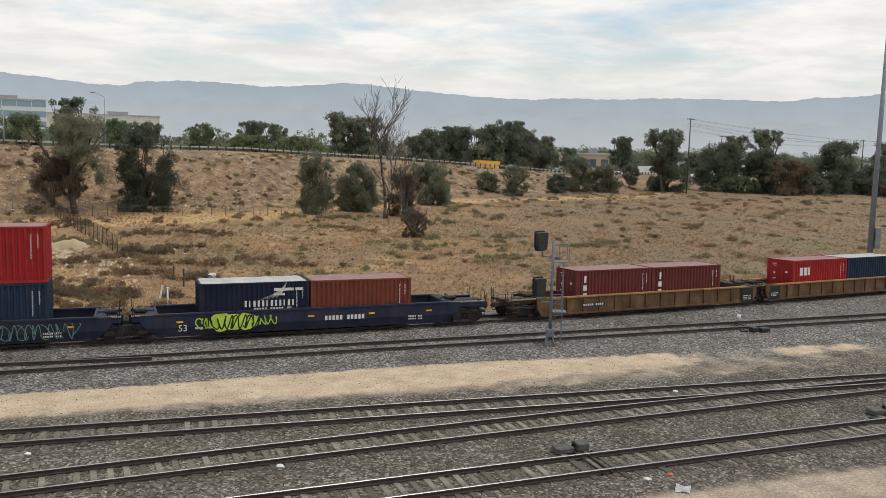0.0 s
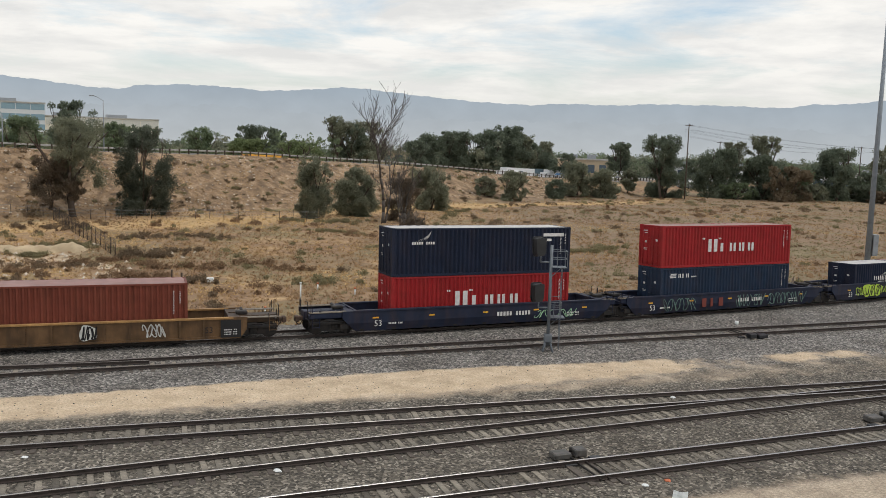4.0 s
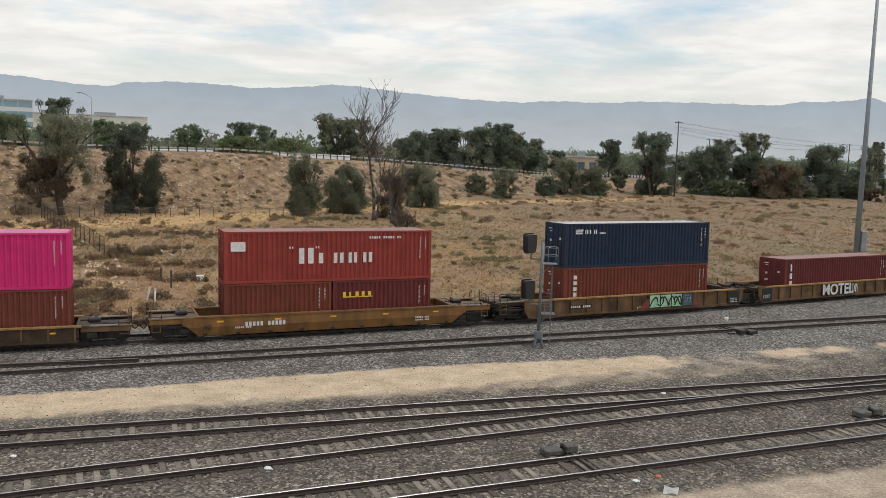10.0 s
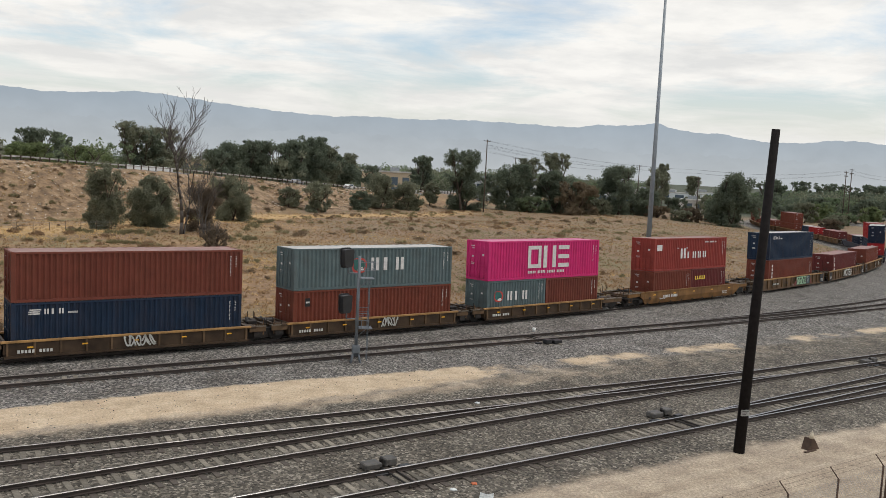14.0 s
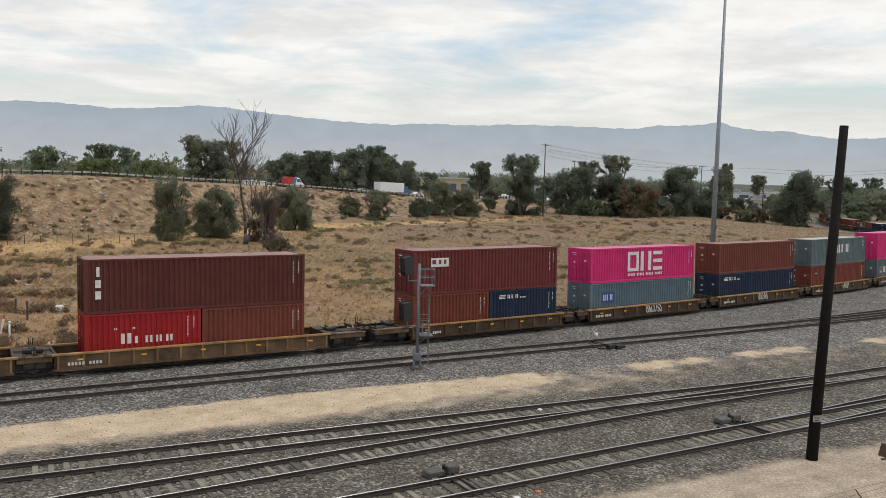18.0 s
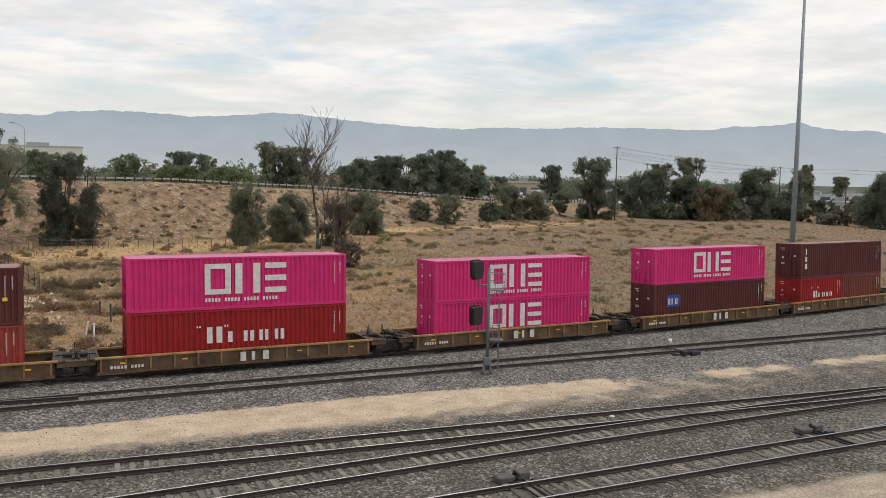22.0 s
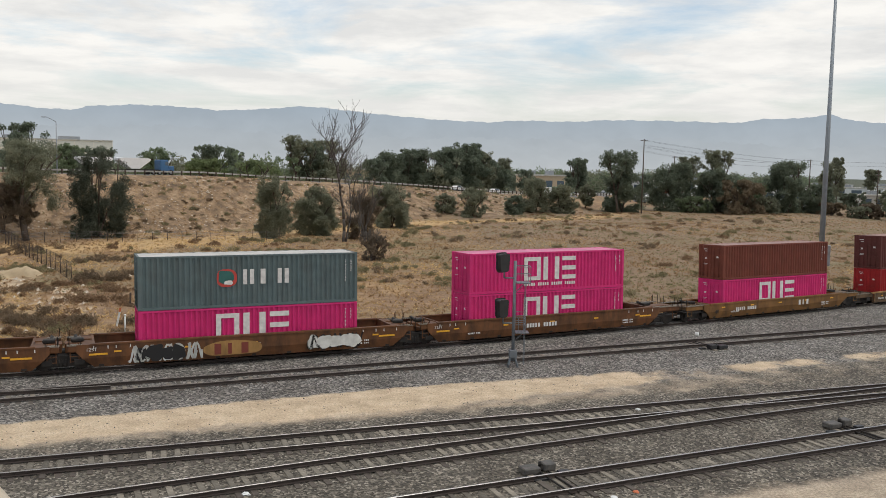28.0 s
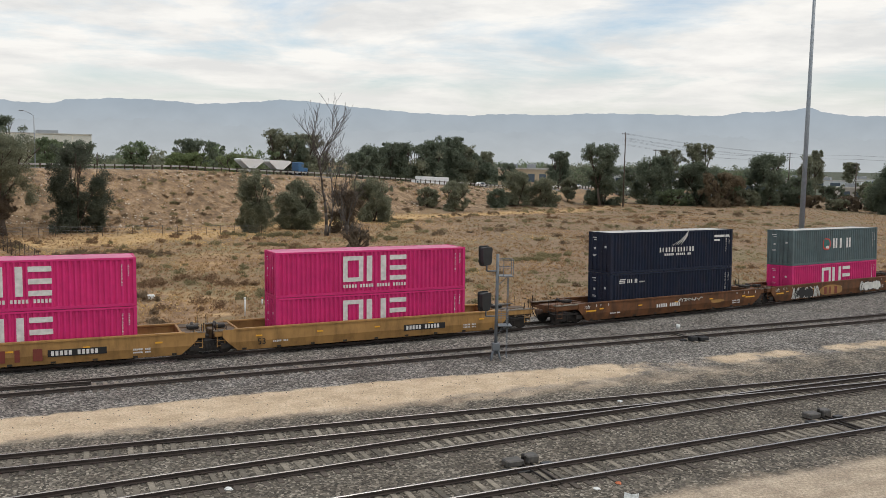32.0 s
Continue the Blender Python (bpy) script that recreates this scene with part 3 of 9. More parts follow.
    zyc = N.new("ShaderNodeSeparateColor")
    L.new(zy.outputs["Color"], zyc.inputs[0])
    stones = mixc(sharp(zyc.outputs[0], 0.35, 0.65, 0.5, 0.6), stones, dusty)
    bm_ = N.new("ShaderNodeMix"); bm_.data_type, bm_.blend_type = "RGBA", "MULTIPLY"
    bm_.inputs[0].default_value = 1.0
    L.new(stones, bm_.inputs[6]); L.new(big, bm_.inputs[7])
    stones = bm_.outputs[2]
    dirt = ramp(noise_(0.8, 8.0, 0.7), [(0.3, (0.41, 0.312, 0.206)), (0.5, (0.56, 0.440, 0.304)), (0.7, (0.67, 0.550, 0.400))])
    lane = ramp(noise_(0.7, 8.0, 0.7, 0.3), [(0.3, (0.285, 0.228, 0.172)), (0.55, (0.42, 0.345, 0.258)), (0.75, (0.535, 0.45, 0.34))])
    # wheel tracks run along the lane
    mp = N.new("ShaderNodeMapping")
    mp.vector_type = "TEXTURE"
    mp.inputs["Rotation"].default_value = (0, 0, radians(21))
    mp.inputs["Scale"].default_value = (30.0, 0.75, 1.0)
    L.new(P, mp.inputs["Vector"])
    rut = N.new("ShaderNodeTexNoise")
    rut.inputs["Scale"].default_value, rut.inputs["Detail"].default_value = 1.0, 5.0
    L.new(mp.outputs[0], rut.inputs["Vector"])
    rm = N.new("ShaderNodeMix"); rm.data_type, rm.blend_type = "RGBA", "MULTIPLY"
    rm.inputs[0].default_value = 1.0
    L.new(lane, rm.inputs[6]); L.new(ramp(rut.outputs[0], [(0.36, (0.92, 0.90, 0.88)), (0.62, (1.12, 1.13, 1.14))]), rm.inputs[7])
    lane = rm.outputs[2]
    grit = ramp(noise_(9.0, 4.0, 0.8), [(0.36, (0.62, 0.62, 0.62)), (0.5, (1, 1, 1)), (0.64, (1.4, 1.4, 1.4))])
    gr = N.new("ShaderNodeMix"); gr.data_type, gr.blend_type = "RGBA", "MULTIPLY"
    gr.inputs[0].default_value = 0.95
    L.new(lane, gr.inputs[6]); L.new(grit, gr.inputs[7])
    lane = gr.outputs[2]
    gd = N.new("ShaderNodeMix"); gd.data_type, gd.blend_type = "RGBA", "MULTIPLY"
    gd.inputs[0].default_value = 0.6
    L.new(dirt, gd.inputs[6]); L.new(grit, gd.inputs[7])
    dirt = gd.outputs[2]
    za = N.new("ShaderNodeAttribute"); za.attribute_name = "zone"
    zs = N.new("ShaderNodeSeparateColor")
    L.new(za.outputs["Color"], zs.inputs[0])
    zb = N.new("ShaderNodeAttribute"); zb.attribute_name = "extra"
    zt = N.new("ShaderNodeSeparateColor")
    L.new(zb.outputs["Color"], zt.inputs[0])
    col = mixc(sharp(zs.outputs[0], 0.35, 0.6, 0.5, 1.5), grass, stones)
    col = mixc(sharp(zs.outputs[2], 0.35, 0.75, 0.8, 0.7), col, lane)
    col = mixc(sharp(zs.outputs[1], 0.34, 0.66, 0.9, 1.1), col, dirt)
    asphalt = ramp(noise_(2.0), [(0.3, (0.14, 0.135, 0.13)), (0.7, (0.21, 0.205, 0.20))])
    col = mixc(sharp(zt.outputs[0], 0.45, 0.55, 0.05), col, asphalt)
    slope = ramp(noise_(0.5, 9.0, 0.75), [(0.34, (0.10, 0.070, 0.046)), (0.45, (0.20, 0.134, 0.080)), (0.55, (0.315, 0.213, 0.124)), (0.70, (0.51, 0.39, 0.27))])
    col = mixc(sharp(zt.outputs[1], 0.3, 0.7, 0.5, 0.2), col, slope)
    soot = ramp(noise_(1.3, 6.0, 0.7), [(0.35, (0.03, 0.027, 0.025)), (0.7, (0.10, 0.09, 0.08))])
    sm = math_("MULTIPLY", sharp(zt.outputs[2], 0.3, 0.9, 0.6, 0.8), 0.6)
    col = mixc(sm, col, soot)
    # the plain beyond the field is grown over with trees and gardens
    green = ramp(noise_(0.05, 8.0, 0.75), [(0.35, (0.045, 0.055, 0.035)), (0.6, (0.085, 0.095, 0.060)), (0.75, (0.16, 0.15, 0.11))])
    col = mixc(sharp(wsep.outputs[2], 0.3, 0.7, 0.4, 0.03), col, green)
    L.new(col, b.inputs["Base Color"])
    bp = N.new("ShaderNodeBump")
    bp.inputs["Strength"].default_value, bp.inputs["Distance"].default_value = 0.6, 0.06
    L.new(math_("ADD", vor.outputs["Distance"], noise_(5.0, 6.0, 0.7)), bp.inputs["Height"])
    L.new(bp.outputs[0], b.inputs["Normal"])
    return m


def straw_belt(d, a):
    """Pale straw stands along the foot of the bank."""
    return np.exp(-((d + 12.0 + 4.0 * np.sin(a * 0.06)) / 8.0) ** 2) * np.interp(a, [-30, 0, 120, 170, 240], [1.0, 1.0, 0.9, 0.6, 0.4])


def build_ground():
    xs = stretch(-90, 130, 0.8, -4600, 4600)
    ys = stretch(8, 135, 0.8, -4600, 4700, 1.10)
    X, Y = np.meshgrid(xs, ys)
    xf, yf = X.ravel(), Y.ravel()
    zf = height(xf, yf)
    dA, dB, dC = near_line(TRACK_A[::2], xf, yf), near_line(TRACK_B[::2], xf, yf), near_line(TRACK_C, xf, yf)
    dD, dE, dF = near_line(TRACK_D[::2], xf, yf), near_line(TRACK_E[::2], xf, yf), near_line(TRACK_F, xf, yf)
    side = np.interp(xf, LINE_X[430:], LINE_Y[430:])
    yard = (yf < side) & (xf > -300) & (xf < 140)
    ball = np.clip(1.5 - dA / 4.6, 0, 1) * (dA < 6)
    ball = np.maximum(ball, np.clip(1.5 - dB / 6.5, 0, 1))
    far_edge, near_edge = np.interp(xf, *zip(*DIRT_FAR)), np.interp(xf, *zip(*DIRT_NEAR))
    road = np.interp(xf, *zip(*ROAD_EDGE))
    ball = np.where(yard & (yf > road - 4.0), 1.0, ball)
    mid, half = (far_edge + near_edge) / 2, (far_edge - near_edge) / 2
    edge = 1 - np.abs(yf - mid) / half
    dirt = np.clip(np.where(yf > mid, 0.5 + edge * half * 0.95, 0.48 + edge * half * 0.42), 0, 1) * yard * (xf > -150)
    dirt = dirt * np.interp(xf, [-2, 8, 22, 60], [1.0, 0.92, 0.70, 0.70])
    # beyond the signal the sand breaks up into drifts
    drift = np.sin(xf * 0.62 + 1.1) + 0.8 * np.sin(xf * 1.37 + yf * 0.5) + 0.6 * np.sin(xf * 0.23 + 2.0)
    dirt = dirt * (1 - np.clip((xf - 2) / 14, 0, 1) * np.clip(0.30 - 0.35 * drift, 0, 0.55))
    bare = np.exp(-((xf + 41) / 5) ** 2 - ((yf - 83) / 6) ** 2) * 0.75 + np.exp(-((xf + 30) / 3) ** 2 - ((yf - 70) / 8) ** 2) * 0.45
    wash = near_line([(-33.5, 80.0), (-32.0, 78.0), (-31.2, 76.8), (-30.4, 75.5), (-28.8, 72.6), (-27.2, 69.7), (-25.6, 66.8), (-25.2, 64.2), (-24.7, 61.7), (-23.5, 60.0)], xf, yf)
    bare = np.maximum(bare, 1.05 - wash / 1.9)
    dirt = np.maximum(dirt, np.clip(bare, 0, 1))
    lane = np.clip((road - yf) / 2.0 + 0.5, 0, 1) * (xf > -200)
    # worn soil shows through the ballast between the tracks
    lane = np.maximum(lane, 0.30 * yard * ((dC < 2.6) | (dD < 2.6) | (dE < 2.6)))
    # dust lies on the stones round the strip of sand
    lane = np.maximum(lane, 0.36 * yard * np.clip(2.0 - np.abs(yf - mid) / half, 0, 1))
    lane = np.maximum(lane, 0.68 * yard * (yf < mid) * np.clip((dC - 1.4) / 1.6, 0, 1) * np.clip((yf - near_edge + 4.5) / 2.0, 0, 1) * np.interp(xf, [0, 25], [1.0, 0.6]))
    d = (xf - TOE[0]) * BANK_N[0] + (yf - TOE[1]) * BANK_N[1]
    a = (xf - TOE[0]) * BANK_T[0] + (yf - TOE[1]) * BANK_T[1]
    asphalt = ((d > 24) & (d < 24 + ROAD_W - 6) & (a > -300) & (a < 700)).astype(float)
    slope = np.clip((d + 2) / 5, 0, 1) * np.clip((24 - d) / 3, 0, 1) * np.clip((190 - a) / 60, 0, 1)
    soot = 0.6 * np.clip(1.1 - np.minimum(np.minimum(dD, dE), np.minimum(dC, dF)) / 1.6, 0, 1) * 0.7
    dusty = np.clip((near_edge - yf) / 3.0 + 0.6, 0, 1) * yard
    weedy = np.clip((xf + 4.0) / 26.0, 0, 1) * np.clip((yf - 55.0) / 25.0, 0, 1) * (d < 2)
    belt = straw_belt(d, a)
    wooded = np.clip((np.hypot(xf, yf) - 330.0) / 110.0, 0, 1)
    n, k = len(ys), len(xs)
    idx = np.arange(n * k).reshape(n, k)
    quads = np.stack([idx[:-1, :-1], idx[:-1, 1:], idx[1:, 1:], idx[1:, :-1]], -1).reshape(-1, 4)
    me = bpy.data.meshes.new("ground")
    me.from_pydata(np.stack([xf, yf, zf], 1).tolist(), [], quads.tolist())
    for name, cols in (("zone", (ball, dirt, lane)), ("extra", (asphalt, slope, soot)), ("yard", (dusty, weedy, wooded)), ("belt", (belt, belt, belt))):
        at = me.color_attributes.new(name, "FLOAT_COLOR", "POINT")
        at.data.foreach_set("color", np.stack([*cols, np.ones(n * k)], 1).astype(np.float32).ravel())
    me.polygons.foreach_set("use_smooth", [True] * len(me.polygons))
    me.materials.append(ground_material())
    tagged(new("ground", me), "dry grass field, gravel yard and dusty dirt lanes", "ground", kind="structure")


build_ground()


def build_ridge():
    """Mountain chain far behind everything, in two layers; haze is painted in as glow."""
    prof = [(-60, 3.0), (-45, 3.3), (-34, 3.5), (-27.9, 3.61), (-25.5, 3.45), (-23.3, 3.23), (-21.2, 3.17), (-20.3, 3.45), (-17.3, 3.67), (-14.8, 3.64), (-12.3, 3.49),
            (-9.8, 3.66), (-7.0, 3.94), (-5.3, 3.85), (-1.9, 3.54), (1.9, 3.27), (5.3, 3.16), (7.5, 3.31), (10.8, 3.26), (13.3, 3.40), (17.2, 3.37),
            (21.2, 3.25), (23.0, 3.5), (25.0, 3.52), (26.7, 3.76), (27.4, 3.52), (29.0, 3.23), (30.6, 3.23), (33.3, 2.79), (35.3, 2.79), (37.5, 3.03), (38.4, 3.04), (40.5, 2.84), (50, 2.5), (70, 2.0)]
    az, el = zip(*prof)
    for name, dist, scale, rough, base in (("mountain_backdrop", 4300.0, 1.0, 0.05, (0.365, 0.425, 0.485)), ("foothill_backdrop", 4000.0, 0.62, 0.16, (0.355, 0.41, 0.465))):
        a = np.arange(-75, 85, 0.12)
        e = np.interp(a, az, el)
        if scale < 1:
            e = np.interp(a + 9, az, el) * scale
        e = e + rough * (np.sin(a * 3.1) * 0.4 + np.sin(a * 7.7 + 1) * 0.3 + np.sin(a * 17.3 + 2) * 0.2)
        bm = B_()
        rows_ = []
        levels = (0.0, 0.35, 0.6, 0.8, 1.0)
        for j, lv in enumerate(levels):
            r = dist + (1 - lv) * -250 + 60 * lv
            row = []
            for i, (aa, ee) in enumerate(zip(a, e)):
                rr = r + (40 * math.sin(aa * 2.3 + j) + 25 * math.sin(aa * 6.1 + 2 * j)) * (1 - lv)
                w = radians(aa)
                row.append(bm.verts.new((math.sin(w) * rr, math.cos(w) * rr, 11 + math.tan(radians(ee)) * rr * lv - 30 * (1 - lv))))
            rows_.append(row)
        for r0, r1 in zip(rows_, rows_[1:]):
            for i in range(len(a) - 1):
                bm.faces.new((r0[i], r0[i + 1], r1[i + 1], r1[i])).smooth = True
        m = bpy.data.materials.new(name + "_haze")
        m.use_nodes = True
        N, L = m.node_tree.nodes, m.node_tree.links
        N.clear()
        # emission only: the haze is part of the colour, paler towards the foot
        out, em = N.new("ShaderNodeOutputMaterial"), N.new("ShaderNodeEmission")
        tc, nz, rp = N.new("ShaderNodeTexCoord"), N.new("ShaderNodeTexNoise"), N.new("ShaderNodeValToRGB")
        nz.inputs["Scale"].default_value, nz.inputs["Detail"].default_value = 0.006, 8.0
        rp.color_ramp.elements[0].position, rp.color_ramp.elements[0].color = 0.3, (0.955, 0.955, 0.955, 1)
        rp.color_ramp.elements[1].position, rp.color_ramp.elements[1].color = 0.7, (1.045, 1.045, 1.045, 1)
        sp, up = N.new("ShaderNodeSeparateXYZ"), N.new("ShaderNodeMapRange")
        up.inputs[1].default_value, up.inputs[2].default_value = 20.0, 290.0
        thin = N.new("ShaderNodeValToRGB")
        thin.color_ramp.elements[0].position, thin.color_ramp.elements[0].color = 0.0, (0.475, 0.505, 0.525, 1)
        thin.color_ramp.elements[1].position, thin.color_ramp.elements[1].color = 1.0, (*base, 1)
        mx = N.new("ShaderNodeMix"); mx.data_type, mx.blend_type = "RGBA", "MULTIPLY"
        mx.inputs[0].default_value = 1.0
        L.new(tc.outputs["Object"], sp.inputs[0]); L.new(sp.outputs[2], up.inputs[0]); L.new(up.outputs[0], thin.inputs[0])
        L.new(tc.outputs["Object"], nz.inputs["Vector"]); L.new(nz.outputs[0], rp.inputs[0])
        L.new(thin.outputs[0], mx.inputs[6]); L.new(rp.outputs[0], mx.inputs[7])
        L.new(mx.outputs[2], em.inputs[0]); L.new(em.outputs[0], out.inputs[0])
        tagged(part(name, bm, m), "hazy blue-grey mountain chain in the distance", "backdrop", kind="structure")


build_ridge()


# ---- railway tracks ----
RAIL_PROFILE = [(-0.075, -0.17), (0.075, -0.17), (0.075, -0.158), (0.012, -0.135), (0.012, -0.045), (0.040, -0.040), (0.038, -0.014), (0.020, 0.0), (-0.020, 0.0), (-0.038, -0.014), (-0.040, -0.040), (-0.012, -0.045), (-0.012, -0.135), (-0.075, -0.158)]


def resample(line, step):
    p = np.array(line)
    seg = np.sqrt((np.diff(p, axis=0) ** 2).sum(1))
    s = np.concatenate([[0], np.cumsum(seg)])
    t = np.arange(0, s[-1], step)
    x, y = np.interp(t, s, p[:, 0]), np.interp(t, s, p[:, 1])
    h = np.arctan2(np.gradient(y), np.gradient(x))
    return x, y, h


def rail_mesh(line, off, falls=False):
    x, y, h = resample(line, 1.0)
    bm = B_()
    prev = None
    for xi, yi, hi in zip(x, y, h):
        nx, ny = -math.sin(hi), math.cos(hi)
        drop = grade(float(np.interp(yi, LINE_Y, LINE_S))) if falls else 0.0
        ring = [bm.verts.new((xi + nx * (off + u), yi + ny * (off + u), v + drop)) for u, v in RAIL_PROFILE]
        if prev:
            k = len(ring)
            for i in range(k):
                f = bm.faces.new((prev[i], prev[(i + 1) % k], ring[(i + 1) % k], ring[i]))
                f.material_index = 1 if i in (6, 7, 8) else 0
        prev = ring
    return bm


def tie_mesh(name):
    bm = B_()
    box(bm, -0.105, 0.105, -1.28, 1.28, -0.19, 0.0, 0.012)
    me = bpy.data.meshes.new(name)
    bm.to_mesh(me)
    bm.free()
    me.materials.append(TIE_WOOD)
    return me


TIES = [tie_mesh("tie") for _ in range(1)]
TRACKS = {}


def build_track(key, line, label, head, x_lo, x_hi, pitch=0.52, lift=0.0):
    tr = tagged(new("railway_track"), label, "railway track", kind="structure")
    TRACKS[key] = (tr, line, x_lo, x_hi, pitch)
    for off in (-0.7525, 0.7525):
        part("rail", rail_mesh(line, off, key == "A"), [RAIL_SIDE, head], tr)
    tr.location.z = lift
    return tr


build_track("A", TRACK_A, "main line track under the container train", DULL_HEAD, -60, 120, lift=0.17)
build_track("B", TRACK_B, "steel rails on wooden ties beside the main line", DULL_HEAD, -40, 70)
build_track("C", TRACK_C, "rusty-sided yard track on wooden ties in dirty gravel", WORN_HEAD, -24, 31)
build_track("D", TRACK_D, "yard track with worn rail heads on wooden ties", WORN_HEAD, -24, 60)
build_track("E", TRACK_E, "yard track with a turnout beside the dirt lane", RAIL_HEAD, -14, 50)
build_track("G", TRACK_G, "steel rails that part from a turnout beside the main line", DULL_HEAD, 21, 70)
build_track("F", TRACK_F, "diverging yard track that leaves a turnout", RAIL_HEAD, 24, 50)


def turnout_rails():
    """The extra rail where a turnout ends on the second line."""
    tr = TRACKS["B"][0]
    part("closing_rail", rail_mesh([(-30.0, 36.95), (-24.0, 38.85), (-18.9, 40.42), (-16.7, 41.08), (-14.4, 41.78)], 0.0), [RAIL_SIDE, DULL_HEAD], tr)


turnout_rails()


# ---- containers ----
WIDTH = 2.438


def corrugated(bm, length, z0, z1, y, depth, pitch=0.28, m=None):
    """A trapezoid-folded wall in the xz plane; outer faces at y, inner ones depth behind (towards +y)."""
    n = max(4, int(round(length / pitch)))
    p = length / n
    lo, hi = [], []
    for i in range(n):
        x = -length / 2 + i * p
        for u, d in ((0.0, 0), (0.26, 0), (0.5, 1), (0.76, 1)):
            q = Vector((x + u * p, y + d * depth, 0))
            for z, row in ((z0, lo), (z1, hi)):
                v = Vector((q.x, q.y, z))
                row.append(bm.verts.new(m @ v if m is not None else v))
    for z, row in ((z0, lo), (z1, hi)):
        v = Vector((length / 2, y, z))
        row.append(bm.verts.new(m @ v if m is not None else v))
    for i in range(len(lo) - 1):
        bm.faces.new((lo[i], lo[i + 1], hi[i + 1], hi[i]))


TEMPLATES = {}


def container_template(feet, high, color):
    """One steel container: folded side walls, roof, doors with locking bars, posts, rails, corner castings."""
    key = (feet, high, color.name)
    if key in TEMPLATES:
        return TEMPLATES[key]
    Lx = 12.192 if feet == 40 else 6.058
    Hz = 2.896 if high else 2.591
    hw = WIDTH / 2
    ob = thing("shipping_container", "", "shipping container", "containers on the train")
    for side in (-1, 1):
        bm = B_()
        corrugated(bm, Lx - 0.30, 0.14, Hz - 0.10, -hw + 0.012, 0.078, m=None if side < 0 else pose(0, 0, 0, 0, 0, 180))
        part("side_panel", bm, color, ob)
        bm = B_()
        box(bm, -Lx / 2 + 0.16, Lx / 2 - 0.16, side * hw - side * 0.06, side * hw, Hz - 0.11, Hz - 0.01)
        part("top_rail", bm, color, ob)
        bm = B_()
        box(bm, -Lx / 2 + 0.16, Lx / 2 - 0.16, side * hw - side * 0.07, side * hw, 0.0, 0.15)
        part("bottom_rail", bm, color, ob)
        for end in (-1, 1):
            bm = B_()
            box(bm, end * (Lx / 2 - 0.16), end * Lx / 2, side * (hw - 0.16), side * hw, 0.11, Hz - 0.11, 0.01)
            part("corner_post", bm, color, ob)
            for z in (0.0, Hz - 0.118):
                bm = B_()
                box(bm, end * (Lx / 2 - 0.178), end * (Lx / 2 + 0.003), side * (hw - 0.162), side * (hw + 0.003), z, z + 0.118, 0.012)
                part("corner_casting", bm, RUSTY if high is None else color, ob)
    bm = B_()
    # one folded sheet
    n = 40 if feet == 40 else 20
    w = (Lx - 0.24) / n
    prev = None
    for i in range(n * 2 + 1):
        zz = Hz - (0.010 if (i // 2) % 2 else 0.022)
        x = -Lx / 2 + 0.12 + (i // 2 + (0.35 if i % 2 else 0.0)) * w
        ring = [bm.verts.new((x, -hw + 0.055, zz)), bm.verts.new((x, hw - 0.055, zz))]
        if prev:
            bm.faces.new((prev[0], ring[0], ring[1], prev[1]))
        prev = ring
    # the roof sheet takes a paler colour than the walls
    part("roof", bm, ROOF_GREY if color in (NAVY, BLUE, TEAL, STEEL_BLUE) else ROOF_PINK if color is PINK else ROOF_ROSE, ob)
    bm = B_()
    corrugated(bm, WIDTH - 0.32, 0.14, Hz - 0.12, -Lx / 2 + 0.012, 0.045, 0.25, pose(0, 0, 0, 0, 0, 90))
    part("front_wall", bm, color, ob)
    for s in (-1, 1):
        bm = B_()
        y0, y1 = (0.012, hw - 0.165) if s > 0 else (-hw + 0.165, -0.012)
        box(bm, -Lx / 2 + 0.03, -Lx / 2 + 0.075, y0, y1, 0.16, Hz - 0.13, 0.008)
        for k in range(5):
            zz = 0.28 + k * (Hz - 0.5) / 5
            box(bm, -Lx / 2 + 0.018, -Lx / 2 + 0.03, y0 + 0.05, y1 - 0.05, zz, zz + (Hz - 0.5) / 5 * 0.6)
        leaf = part("door", bm, color, ob)
        for k in (0.28, 0.72):
            bm = B_()
            yy = y0 + (y1 - y0) * k
            tube(bm, (-Lx / 2 - 0.005, yy, 0.12), (-Lx / 2 - 0.005, yy, Hz - 0.1), 0.02, n=6)
            for z in (0.35, 1.0, 1.7, Hz - 0.35):
                box(bm, -Lx / 2 - 0.02, -Lx / 2 + 0.02, yy - 0.06, yy + 0.06, z, z + 0.07)
            box(bm, -Lx / 2 - 0.03, -Lx / 2 - 0.005, yy, yy + 0.4, 1.05, 1.09)
            part("locking_bar", bm, color, leaf)
    for z0, z1 in ((0.0, 0.15), (Hz - 0.12, Hz - 0.01)):
        for e in (-1, 1):
            bm = B_()
            box(bm, e * (Lx / 2 - 0.10), e * (Lx / 2 - 0.004), -hw + 0.165, hw - 0.165, z0, z1)
            part("end_sill", bm, color, ob)
    ob.location = (0, 0, -60)
    TEMPLATES[key] = ob
    return ob


# Markings: flat shapes on the wall that faces -y, given as (kind, x0, z0, x1, z1, ink). Distances from the wall's middle and its foot.
def rects(lst):
    def build(bm, y):
        for x0, z0, x1, z1 in lst:
            slab(bm, [(x0, y, z0), (x1, y, z0), (x1, y, z1), (x0, y, z1)], 0.006)
    return build


